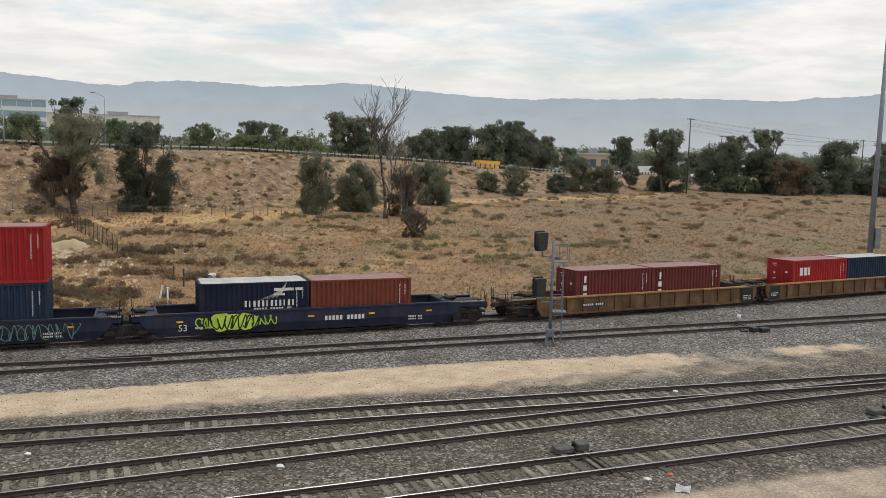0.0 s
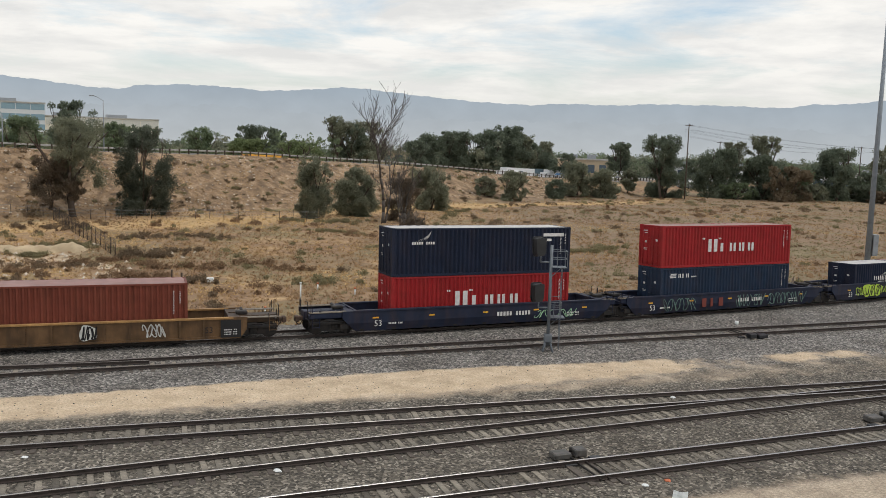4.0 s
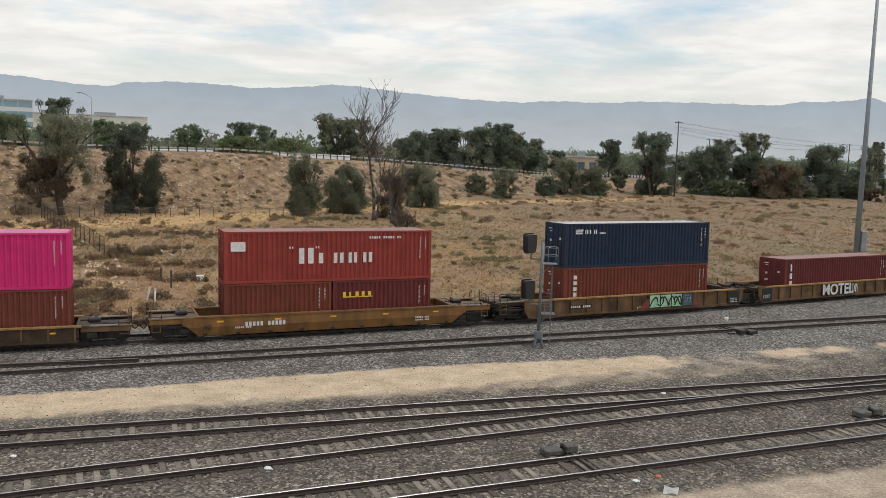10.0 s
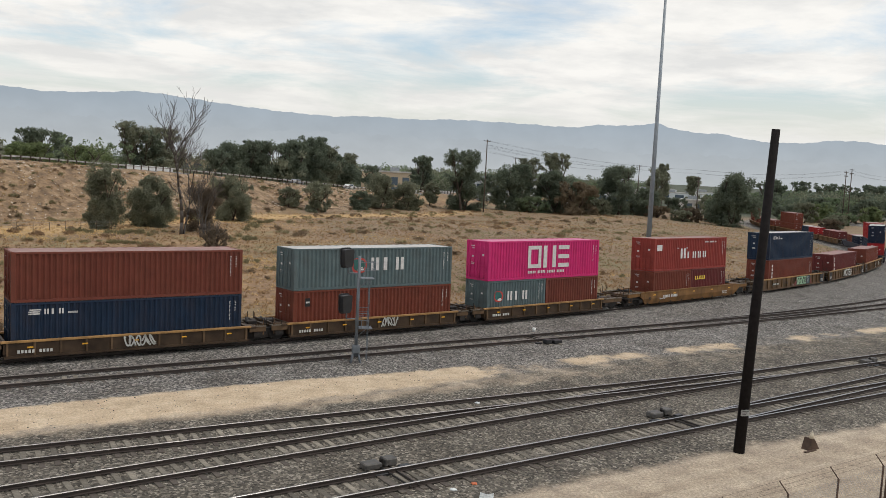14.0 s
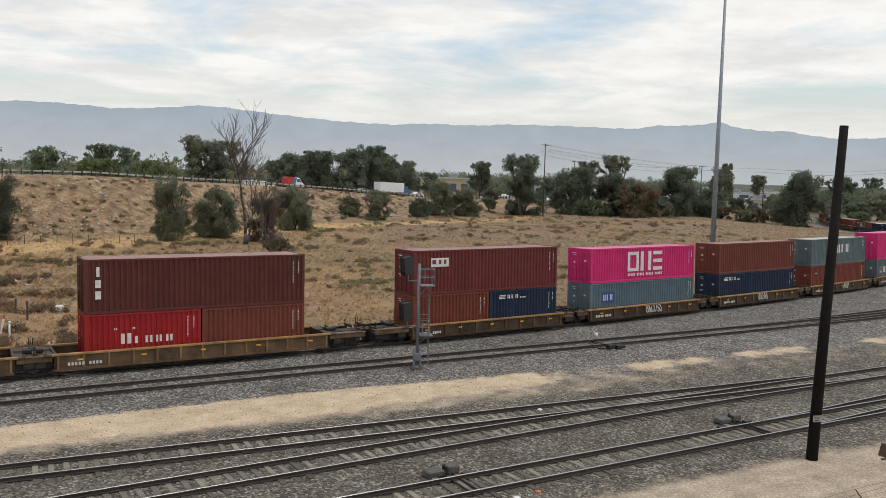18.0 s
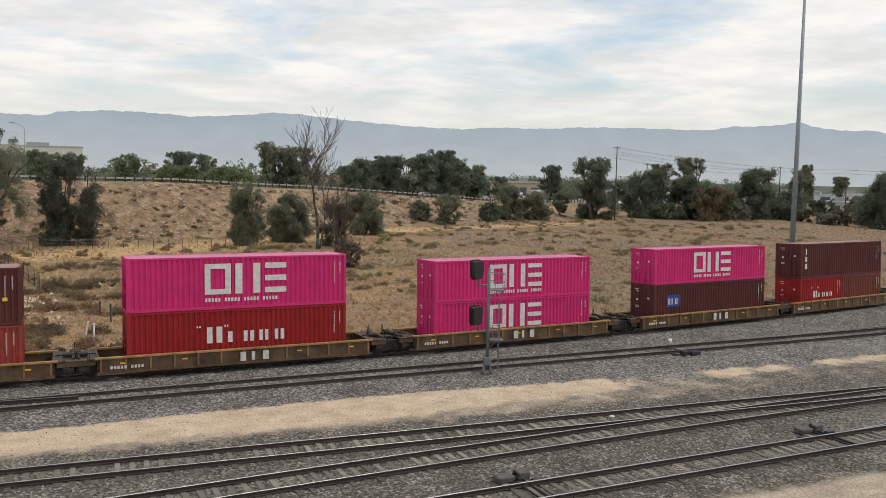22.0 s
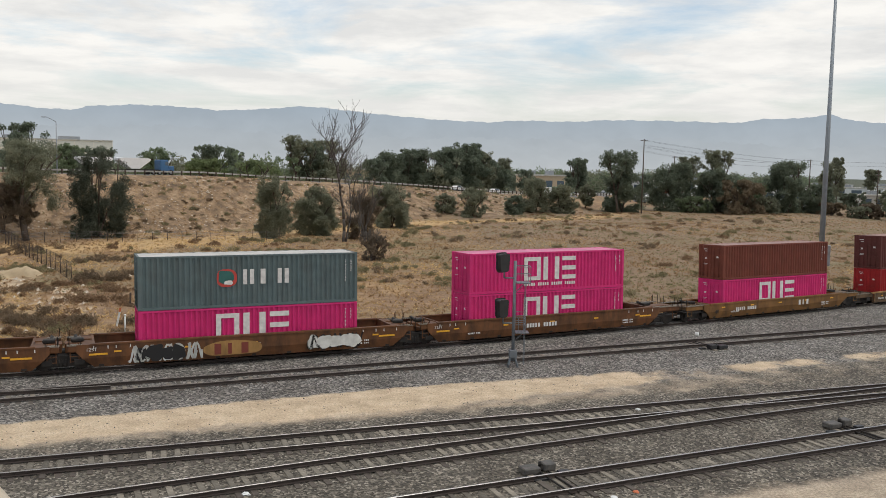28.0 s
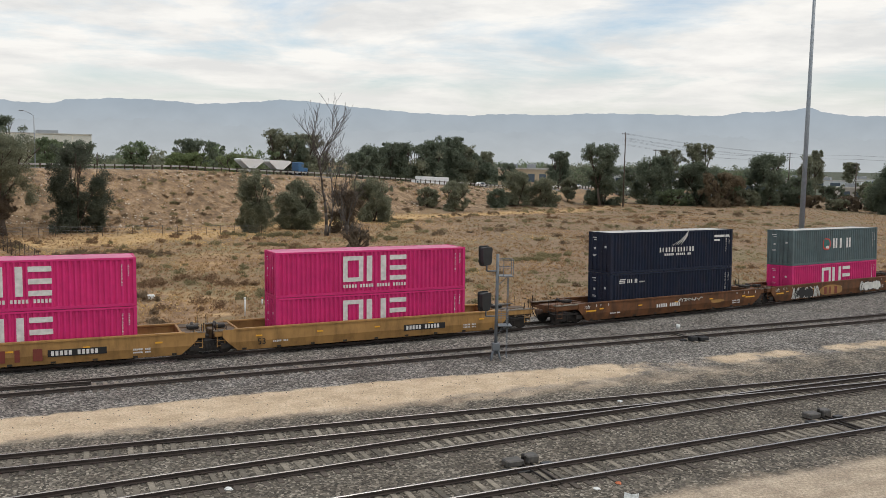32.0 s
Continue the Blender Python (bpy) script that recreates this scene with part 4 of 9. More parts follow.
def big_square_mark(x, z, h):
    """A hollow square, two uprights and three level bars in a row."""
    w, t = h * 0.84, h * 0.185
    o = [(x, z, x + t, z + h), (x + w - t, z, x + w, z + h), (x + t, z, x + w - t, z + t * 0.9), (x + t, z + h - t * 0.9, x + w - t, z + h)]
    x2 = x + w * 1.17
    o += [(x2, z, x2 + t * 1.25, z + h), (x2 + w * 0.76 - t * 0.25, z, x2 + w * 0.76 + t, z + h)]
    x3 = x2 + w * 1.17
    o += [(x3, z, x3 + w * 0.86, z + t), (x3, z + h * 0.4, x3 + w * 0.86, z + h * 0.4 + t), (x3, z + h - t, x3 + w * 0.86, z + h)]
    return o


def small_row(x, z, h, n, w):
    """A row of small upright bars for a line of lettering."""
    p = w / n
    return [(x + i * p, z, x + i * p + p * 0.66, z + h) for i in range(n) if i % 6 != 5]


def letter_blocks(x, z, h, n, w, first=1.0, foot=True):
    """Lettering as a row of plain upright bars; the first one taller and broader."""
    out = []
    p = w / n
    for i in range(n):
        hh = h * (first if i == 0 else 1.0)
        x0 = x + i * p + (p * 0.3 if i and first > 1 else 0)
        bw = p * (0.95 if i == 0 and first > 1 else (0.62, 0.36, 0.66, 0.58)[i % 4])
        if foot and bw > p * 0.5:
            out.append((x0, z, x0 + bw * 0.36, z + hh))
            out.append((x0 + bw * 0.62, z, x0 + bw, z + hh))
        else:
            out.append((x0, z, x0 + bw * 0.8, z + hh))
    return out


def column(x, z, w, h, n):
    """Upright column of small codes."""
    p = h / n
    return [(x, z + i * p, x + w * (0.6 + 0.4 * ((i * 7) % 3) / 2), z + i * p + p * 0.52) for i in range(n)]


def wing(x, z, s):
    """Slanting feather strokes that sweep up to the right."""
    def build(bm, y):
        for k in range(5):
            a = 0.12 * k
            pts = [(x + s * (0.05 + 0.15 * k), y, z + s * 0.02 * k), (x + s * (0.30 + 0.14 * k), y, z + s * (0.10 + 0.04 * k)), (x + s * (0.95 + 0.02 * k), y, z + s * (0.52 + 0.10 * (k - 2) * 0.6)),
                   (x + s * (0.42 + 0.13 * k), y, z + s * (0.16 + 0.05 * k))]
            slab(bm, pts, 0.006)
    return build


def blob(cx, cz, rx, rz, seed, n=26, ragged=0.22):
    """A patch of spray paint: fat round letters that run into one another."""
    def build(bm, y):
        rnd = random.Random(seed)
        if ragged < 0.13 or rx < 0.8:
            fat = [(cx, cz, rx, rz)]
        else:
            k = max(3, int(rx / 0.30))
            fat = [(cx - rx + (i + 0.5) * 2 * rx / k, cz + rnd.uniform(-0.12, 0.12) * rz, rx / k * rnd.uniform(1.15, 1.45), rz * rnd.uniform(0.75, 1.05)) for i in range(k)]
        for q, (ax, az, ar, ah) in enumerate(fat):
            ph = rnd.uniform(0, 6.28)
            pts = []
            for i in range(n):
                w = 2 * math.pi * i / n
                r = 1 + ragged * 0.45 * math.sin(3 * w + ph) + ragged * 0.25 * math.sin(5 * w + 2 * ph)
                c_, s_ = math.cos(w), math.sin(w)
                pts.append((ax + math.copysign(abs(c_) ** 0.75, c_) * ar * r, y - 0.0006 * q, az + math.copysign(abs(s_) ** 0.75, s_) * ah * r))
            slab(bm, pts, 0.004)
    return build


def scrawl(x0, x1, z0, z1, seed, n=9, w=0.06):
    """Looping strokes of spray paint, one curl after another."""
    def build(bm, y):
        rnd = random.Random(seed)
        p = (x1 - x0) / n
        zc, hz = (z0 + z1) / 2, (z1 - z0) / 2
        for i in range(n):
            cx = x0 + (i + 0.5) * p
            a, b, f1, f2 = rnd.uniform(0, 6.28), rnd.uniform(0, 6.28), rnd.choice((0.7, 1.0, 1.3)), rnd.choice((1.0, 1.5, 2.0))
            turn = rnd.uniform(3.4, 6.0)
            path = [(cx + p * 0.62 * math.sin(a + f1 * turn * u), zc + hz * rnd.uniform(0.94, 1.0) * math.sin(b + f2 * turn * u)) for u in np.linspace(0, 1, 15)]
            for (ax, az), (bx, bz) in zip(path, path[1:]):
                d = Vector((bx - ax, bz - az))
                if d.length < 0.01:
                    continue
                e = d.normalized() * w * 0.3
                nn = Vector((-d.y, d.x)).normalized() * w / 2
                slab(bm, [(ax - e.x + nn.x, y, az - e.y + nn.y), (ax - e.x - nn.x, y, az - e.y - nn.y), (bx + e.x - nn.x, y, bz + e.y - nn.y), (bx + e.x + nn.x, y, bz + e.y + nn.y)], 0.004)
    return build


def mark(parent, name, builder, ink, y=-WIDTH / 2 - 0.004, label=""):
    """Flat marking on a wall; big logos are bars of their own, lines of small lettering stay together."""
    if name == "logo" and not callable(builder):
        for r in builder:
            bm = B_()
            rects([r])(bm, y)
            bmesh.ops.recalc_face_normals(bm, faces=bm.faces)
            part("logo_bar", bm, ink, parent)
        return None
    bm = B_()
    (builder if callable(builder) else rects(builder))(bm, y)
    bmesh.ops.recalc_face_normals(bm, faces=bm.faces)
    ob = part(name, bm, ink, parent, label)
    if name in ("code_column", "logo_line", "small_line", "number_line", "code_line", "web_line", "spray_mark", "label_line", "upright_logo", "wing_shape", "quote_mark"):
        ob["kind"] = "stuff"
    return ob


def lettered(parent, text, x, z, size, ink, y, name="stencilled_number", bold=0.0):
    cu = bpy.data.curves.new("lettering", "FONT")
    cu.body, cu.size, cu.extrude, cu.offset = text, size, 0.003, bold
    tmp = bpy.data.objects.new("lettering", cu)
    me = bpy.data.meshes.new_from_object(tmp)
    bpy.data.objects.remove(tmp)
    me.materials.clear()
    me.materials.append(ink)
    ob = new(name, me)
    ob.parent = parent
    ob.matrix_basis = pose(x, y, z, 90, 0, 0)
    return ob


# kinds of markings by name; each takes (container, half length, height)
def m_square(c, hx, h):
    s = h * 0.585
    mark(c, "logo", big_square_mark(-2.05, h * 0.285, s), WHITE_INK)
    mark(c, "logo_line", small_row(-2.03, h * 0.145, 0.20, 24, 4.25), WHITE_INK)
    m_codes(c, hx, h)


def door_labels(c, hx, h):
    """Small white plates and code lines on the door end."""
    bm = B_()
    x0, x1 = -hx + 0.004, -hx + 0.016
    for y0, y1, z0, z1 in ((0.30, 0.80, 0.855, 0.875), (0.30, 0.62, 0.80, 0.815), (0.42, 0.60, 0.57, 0.62), (0.35, 0.70, 0.43, 0.443), (0.35, 0.70, 0.40, 0.413), (-0.72, -0.52, 0.62, 0.67)):
        box(bm, x0, x1, y0, y1, h * z0, h * z1)
    ob = part("door_label", bm, WHITE_INK, c)
    ob["kind"] = "stuff"


def m_codes(c, hx, h):
    door_labels(c, hx, h)
    mark(c, "code_column", column(hx - 0.75, h * 0.42, 0.075, h * 0.45, 15), WHITE_INK)
    mark(c, "code_column", column(hx - 0.42, h * 0.62, 0.075, h * 0.25, 7), WHITE_INK)


def m_serif(c, hx, h):
    k = 1.0 if hx > 4 else 0.62
    mark(c, "logo", letter_blocks(-1.95 * k, h * 0.36, 0.60 * k, 5, 4.4 * k, 1.5), WHITE_INK)
    mark(c, "quote_mark", [(-2.5 * k, h * 0.66, -2.42 * k, h * 0.70), (-2.36 * k, h * 0.66, -2.28 * k, h * 0.70), (-1.0 * k, h * 0.66, -0.92 * k, h * 0.70), (-0.86 * k, h * 0.66, -0.78 * k, h * 0.70)], WHITE_INK)
    m_codes(c, hx, h)


def m_serif_url(c, hx, h):
    m_serif(c, hx, h)
    mark(c, "web_line", small_row(2.2, h * 0.84, 0.13, 14, 2.0), WHITE_INK)
    mark(c, "white_sheet", [(-hx + 0.35, h * 0.62, -hx + 1.15, h * 0.80)], WHITE_INK)


def m_round(c, hx, h):
    k = 1.0 if hx > 4 else 0.8
    x0 = -1.45 if hx > 4 else -1.9
    mark(c, "badge_ring", blob(x0, h * 0.56, 0.55 * k, 0.50 * k, 3, 24, 0.03), RED_INK)
    mark(c, "badge_core", blob(x0 - 0.05, h * 0.58, 0.42 * k, 0.36 * k, 4, 20, 0.2), GREEN_INK, y=-WIDTH / 2 - 0.011)
    mark(c, "badge_patch", blob(x0 + 0.1, h * 0.47, 0.24 * k, 0.12 * k, 5, 12, 0.2), WHITE_INK, y=-WIDTH / 2 - 0.018)
    mark(c, "logo", letter_blocks(x0 + 0.9, h * 0.43, 0.84 * k, 3, 2.9 * k), WHITE_INK)
    m_codes(c, hx, h)


def m_flag(c, hx, h):
    x = -hx + 0.8
    mark(c, "flag_logo", [(x, h * 0.80, x + 0.55, h * 0.825), (x + 0.05, h * 0.84, x + 0.6, h * 0.865), (x, h * 0.76, x + 0.55, h * 0.785)], WHITE_INK)
    mark(c, "logo", letter_blocks(x + 0.75, h * 0.76, 0.28, 3, 1.05), WHITE_INK)
    mark(c, "small_line", small_row(x + 1.9, h * 0.76, 0.1, 5, 0.5), WHITE_INK)
    m_codes(c, hx, h)


def m_wing(c, hx, h):
    k = 1.0 if hx > 4 else 0.8
    x0 = -1.5 if hx > 4 else -0.6
    mark(c, "wing_shape", wing(x0 + 0.7 * k, h * 0.58, 2.2 * k), WHITE_INK)
    mark(c, "logo_line", letter_blocks(x0, h * 0.47, 0.34, 12, 3.6 * k, 1.0, False), WHITE_INK)
    mark(c, "small_line", small_row(x0 + 0.5, h * 0.38, 0.16, 14, 2.7 * k), WHITE_INK)
    mark(c, "label_plate", [(hx - 2.0, h * 0.80, hx - 0.9, h * 0.86), (hx - 2.0, h * 0.70, hx - 1.4, h * 0.75), (hx - 0.8, h * 0.80, hx - 0.4, h * 0.86)], WHITE_INK)
    m_codes(c, hx, h)


def m_upright(c, hx, h):
    """Lettering that runs down the wall near the door end, as plain blocks."""
    x = -hx + 0.55
    for z0, z1, w0 in ((0.68, 0.86, 0.16), (0.48, 0.62, 0.28), (0.27, 0.42, 0.28)):
        mark(c, "logo", [(x + 0.14 - w0 / 2, h * z0, x + 0.14 + w0 / 2, h * z1)], WHITE_INK)
    m_codes(c, hx, h)


def m_upright_long(c, hx, h):
    x = -hx + 0.75
    mark(c, "logo", [(x, h * (0.74 - 0.13 * i), x + 0.26, h * (0.83 - 0.13 * i)) for i in range(5)], WHITE_INK)
    m_codes(c, hx, h)


def m_yellow(c, hx, h):
    mark(c, "logo", letter_blocks(-hx + 0.6, h * 0.62, 0.34, 5, 1.9, 1.0, False) + [(-hx + 0.6, h * 0.62, -hx + 2.4, h * 0.645)], YELLOW_INK)
    m_codes(c, hx, h)


def m_badge(c, hx, h):
    mark(c, "badge_plate", [(-hx + 1.3, h * 0.42, -hx + 2.6, h * 0.72)], BLUE_INK)
    mark(c, "badge_logo", letter_blocks(-hx + 1.4, h * 0.48, 0.45, 3, 1.1), WHITE_INK, y=-WIDTH / 2 - 0.012)
    m_codes(c, hx, h)


def m_label(c, hx, h):
    mark(c, "white_label", [(-hx + 1.3, h * 0.62, -hx + 2.7, h * 0.82)], WHITE_INK)
    mark(c, "label_line", [(-hx + 1.4, h * 0.68, -hx + 1.7, h * 0.78), (-hx + 1.9, h * 0.68, -hx + 2.1, h * 0.78), (-hx + 2.3, h * 0.68, -hx + 2.5, h * 0.78)], DARK_RED_INK, y=-WIDTH / 2 - 0.012)
    m_codes(c, hx, h)


def m_angular(c, hx, h):
    x = -hx + 1.0 if hx > 4 else -hx + 0.75
    mark(c, "logo", [(x, h * 0.55, x + 0.34, h * 0.78), (x + 0.44, h * 0.55, x + 0.80, h * 0.78), (x + 0.90, h * 0.55, x + 1.08, h * 0.78)], WHITE_INK)
    m_codes(c, hx, h)


def m_dot(c, hx, h):
    mark(c, "round_badge", blob(-hx + 1.15, h * 0.74, 0.19, 0.19, 8, 14, 0.05), AZURE_INK)
    mark(c, "warning_triangle", [(hx - 0.85, h * 0.42, hx - 0.62, h * 0.48)], YELLOW_INK, y=-WIDTH / 2 - 0.012)
    m_codes(c, hx, h)


def m_patch(c, hx, h):
    mark(c, "black_patch", [(-hx + 0.8, h * 0.62, -hx + 1.15, h * 0.82)], BLACK_INK)
    mark(c, "patch_stroke", [(-hx + 0.85, h * 0.70, -hx + 1.1, h * 0.74)], WHITE_INK, y=-WIDTH / 2 - 0.012)
    m_codes(c, hx, h)


GREEN_INK = mat("dark_green_badge", (0.02, 0.11, 0.10), 0.5, var=0.2)


def m_small_wing(c, hx, h):
    """A small wing with a line below it near the door end."""
    x = -hx + 1.25
    mark(c, "wing_shape", wing(x + 0.2, h * 0.72, 1.0), WHITE_INK)
    mark(c, "logo_line", small_row(x, h * 0.66, 0.16, 10, 1.5), WHITE_INK)
    mark(c, "label_plate", [(hx - 2.0, h * 0.80, hx - 0.5, h * 0.87), (hx - 2.0, h * 0.70, hx - 1.4, h * 0.75)], WHITE_INK)
    m_codes(c, hx, h)


# ---- well wagons ----
SILL, DECK, LIFT = 0.16, 0.34, 0.17
CHORDS = {("ribbed", 40): 1.05, ("ribbed", 48): 1.05, ("ribbed", 53): 1.33, ("smooth", 48): 1.27, ("smooth", 53): 1.42}  # top of the side walls


def wheelset(parent):
    """One axle with two flanged wheels."""
    out = []
    for s in (-1, 1):
        bm = B_()
        disc(bm, (0, s * 0.76, 0.42), (0, 1, 0), 0.42, 0.13, 20)
        disc(bm, (0, s * 0.70, 0.42), (0, 1, 0), 0.45, 0.03, 20)
        disc(bm, (0, s * 0.84, 0.42), (0, 1, 0), 0.16, 0.06, 10)
        out.append(bm)
    return out


def add_truck(car, x):
    bm = B_()
    box(bm, x - 0.25, x + 0.25, -1.0, 1.0, 0.45, 0.78, 0.03)
    box(bm, x - 0.6, x + 0.6, -0.35, 0.35, 0.75, 0.95, 0.03)
    truck = part("truck", bm, IRON, car, "dark iron wheel truck")
    for s in (-1, 1):
        bm = B_()
        pr = [(-1.2, 0.55), (-1.2, 0.36), (-0.95, 0.30), (-0.5, 0.22), (0.5, 0.22), (0.95, 0.30), (1.2, 0.36), (1.2, 0.55), (0.75, 0.66), (0.45, 0.80), (-0.45, 0.80), (-0.75, 0.66)]
        A = [bm.verts.new((x + a, s * 0.95, b)) for a, b in pr]
        Bv = [bm.verts.new((x + a, s * 1.10, b)) for a, b in pr]
        bm.faces.new(A), bm.faces.new(Bv[::-1])
        for i in range(len(pr)):
            bm.faces.new((A[i], A[(i + 1) % len(pr)], Bv[(i + 1) % len(pr)], Bv[i]))
        for k in (-0.18, 0.0, 0.18):
            tube(bm, (x + k, s * 1.08, 0.24), (x + k, s * 1.08, 0.60), 0.06, n=6)
        bmesh.ops.recalc_face_normals(bm, faces=bm.faces)
        part("side_frame", bm, IRON, truck)
    for dx in (-0.89, 0.89):
        for bm in wheelset(truck):
            bmesh.ops.translate(bm, vec=(x + dx, 0, 0), verts=bm.verts)
            part("wheel", bm, IRON, truck)
    return truck


def side_wall(kind, hx, s, CHORD):
    """Side of the well. ribbed: plate with upright stiffeners; smooth: a deep plain girder that tapers to its ends."""
    bm = B_()
    y = s * 1.46
    t = -s * 0.03
    if kind == "ribbed":
        box(bm, -hx, hx, y, y + t, SILL + 0.1, CHORD - 0.1)
        n = max(8, int(hx * 2 / 1.22))
        for i in range(n + 1):
            x = -hx + 0.05 + i * (2 * hx - 0.1) / n
            if s > 0:
                box(bm, x - 0.05, x + 0.05, y + s * 0.09, y, SILL + 0.1, CHORD - 0.1)
        box(bm, -hx - 0.1, hx + 0.1, y + s * 0.11, y - s * 0.1, SILL, SILL + 0.12)
    else:
        knee = 0.66
        top = [(-hx - 0.9, CHORD - 0.05), (-hx - 0.9, CHORD - 0.45), (-hx - 0.62, knee), (hx + 0.62, knee), (hx + 0.9, CHORD - 0.45), (hx + 0.9, CHORD - 0.05)]
        A = [bm.verts.new((a, y + s * 0.05, b)) for a, b in top]
        Bv = [bm.verts.new((a, y - s * 0.03, b)) for a, b in top]
        bm.faces.new(A), bm.faces.new(Bv[::-1])
        for i in (0, 1, 3, 4, 5):
            bm.faces.new((A[i], A[(i + 1) % 6], Bv[(i + 1) % 6], Bv[i]))
        low = [(-hx - 0.05, SILL), (hx + 0.05, SILL)]
        C = [bm.verts.new((a, y - s * 0.10, b)) for a, b in low]
        D = [bm.verts.new((a, y - s * 0.18, b)) for a, b in low]
        bm.faces.new((A[2], A[3], C[1], C[0])), bm.faces.new((Bv[2], Bv[3], D[1], D[0])), bm.faces.new((C[0], C[1], D[1], D[0]))
        bm.faces.new((A[2], C[0], D[0], Bv[2])), bm.faces.new((A[3], C[1], D[1], Bv[3]))
    bmesh.ops.recalc_face_normals(bm, faces=bm.faces)
    return bm


WAGONS = {}


def wagon(kind, size, color, first, last):
    """One well unit: two side walls, chords, floor beams, end platforms, trucks, couplers, rungs."""
    key = (kind, size, color.name, first, last)
    if key in WAGONS:
        return WAGONS[key]
    CHORD = CHORDS[kind, size]
    hx = {40: 6.35, 48: 7.45, 53: 8.25}[size]
    span = {40: 15.6, 48: 17.6, 53: 19.6}[size] / 2
    ob = thing("well_wagon", "", "rail wagon", "well wagons of the train")
    reach = {1: span + (1.45 if first else 0.0), -1: span + (1.45 if last else 0.0)}
    for s in (-1, 1):
        part("side_wall", side_wall(kind, hx, s, CHORD), {40: WELL_DARK, 48: WELL_UMBER, 53: color}[size] if kind == "ribbed" else color, ob)
        bm = B_()
        box(bm, -hx - 0.25, hx + 0.25, s * 1.34, s * 1.56, CHORD - 0.11, CHORD, 0.015)
        part("top_chord", bm, OCHRE if kind == "ribbed" else color, ob)
    if kind == "ribbed":
        n = max(8, int(hx * 2 / 1.22))
        for i in range(n + 1):
            x = -hx + 0.05 + i * (2 * hx - 0.1) / n
            bm = B_()
            box(bm, x - 0.05, x + 0.05, -1.55, -1.46, SILL + 0.1, CHORD - 0.1)
            part("stiffener", bm, {40: WELL_UMBER, 48: RIB_TAN, 53: color}[size], ob)
    bm = B_()
    for i in range(9):
        x = -hx + 0.3 + i * (2 * hx - 0.6) / 8
        box(bm, x - 0.12, x + 0.12, -1.4, 1.4, DECK - 0.16, DECK - 0.02)
    box(bm, -hx, hx, -0.25, 0.25, DECK - 0.2, DECK - 0.06)
    part("floor", bm, IRON, ob)
    for e in (-1, 1):
        # sloping end bulkhead and the platform over the truck
        bm = B_()
        box(bm, e * hx, e * (hx + 0.12), -1.4, 1.4, DECK, CHORD - 0.02)
        part("end_bulkhead", bm, WELL_DARK if kind == "ribbed" else color, ob)
        bm = B_()
        box(bm, e * (hx + 0.1), e * (reach[e] - 0.12), -0.42, 0.42, 0.78, CHORD - 0.12, 0.03)
        for s in (-1, 1):
            box(bm, e * (hx + 0.1), e * (hx + 0.62), s * 0.42, s * 1.45, 0.86, CHORD - 0.06, 0.02)
            box(bm, e * (reach[e] - 0.42), e * (reach[e] - 0.28), s * 0.42, s * 1.35, 0.98, 1.12, 0.01)
        part("end_frame", bm, WELL_DARK if kind == "ribbed" else {WELL_NAVY.name: WELL_NAVY, WELL_RUST.name: WELL_RUST}.get(color.name, WELL_UMBER), ob)
        if not (kind == "ribbed" and size == 53):
            for s in (-1, 1):
                bm = B_()
                x0 = hx + (0.88 if kind == "smooth" else 0.2)
                box(bm, e * x0, e * (reach[e] - 0.22), s * 1.30, s * 1.43, CHORD - 0.40, CHORD - 0.12, 0.02)
                part("end_sill", bm, color if kind == "smooth" else WELL_UMBER, ob)
        for s in (-1, 1):
            bm = B_()
            line = [(hx + 0.62, CHORD - 0.10), (hx + 0.62, CHORD - 0.06)]
            for k in range(5):
                x = hx + 0.7 + k * (reach[e] - hx - 1.0) / 4
                line += [(x, CHORD - 0.06), (x, CHORD - 0.035), (x + 0.04, CHORD - 0.035), (x + 0.04, CHORD - 0.06)]
            line += [(reach[e] - 0.20, CHORD - 0.06), (reach[e] - 0.20, CHORD - 0.10)]
            sides = [[bm.verts.new((e * x, s * y, z)) for x, z in line] for y in (1.05, 1.45)]
            for i in range(len(line)):
                j = (i + 1) % len(line)
                bm.faces.new((sides[0][i], sides[0][j], sides[1][j], sides[1][i]))
            bm.faces.new(sides[0])
            bm.faces.new(sides[1][::-1])
            bmesh.ops.recalc_face_normals(bm, faces=bm.faces)
            part("walkway", bm, GRATING, ob)
        bm = B_()
        box(bm, e * (hx + 0.5), e * (hx + 1.15), -0.3, 0.15, CHORD - 0.1, CHORD + 0.10, 0.05)
        tube(bm, (e * (hx + 0.9), 0.3, CHORD - 0.1), (e * (hx + 0.9), 0.9, CHORD + 0.05), 0.09, n=8)
        part("brake_gear", bm, IRON, ob)
        for s in (-1, 1):
            bm = B_()
            x = e * (reach[e] - 0.36)
            tube(bm, (x, s * 1.38, 0.45), (x, s * 1.38, CHORD + 0.30), 0.022, n=5)
            tube(bm, (x - e * 0.42, s * 1.38, 0.45), (x - e * 0.42, s * 1.38, CHORD + 0.05), 0.022, n=5)
            for z in (0.5, 0.78, 1.05):
                tube(bm, (x, s * 1.38, z), (x - e * 0.42, s * 1.38, z), 0.018, n=5)
            part("ladder", bm, color, ob)
        for q, (dx, y_) in enumerate(((0.28, -1.34), (0.28, -0.55), (0.85, -1.40), (0.28, 1.34))):
            bm = B_()
            tube(bm, (e * (reach[e] - dx), y_, 0.8), (e * (reach[e] - dx), y_, CHORD + (0.42, 0.22, 0.16, 0.42)[q]), 0.022, n=5)
            part("upright_post", bm, IRON, ob)
        bm = B_()
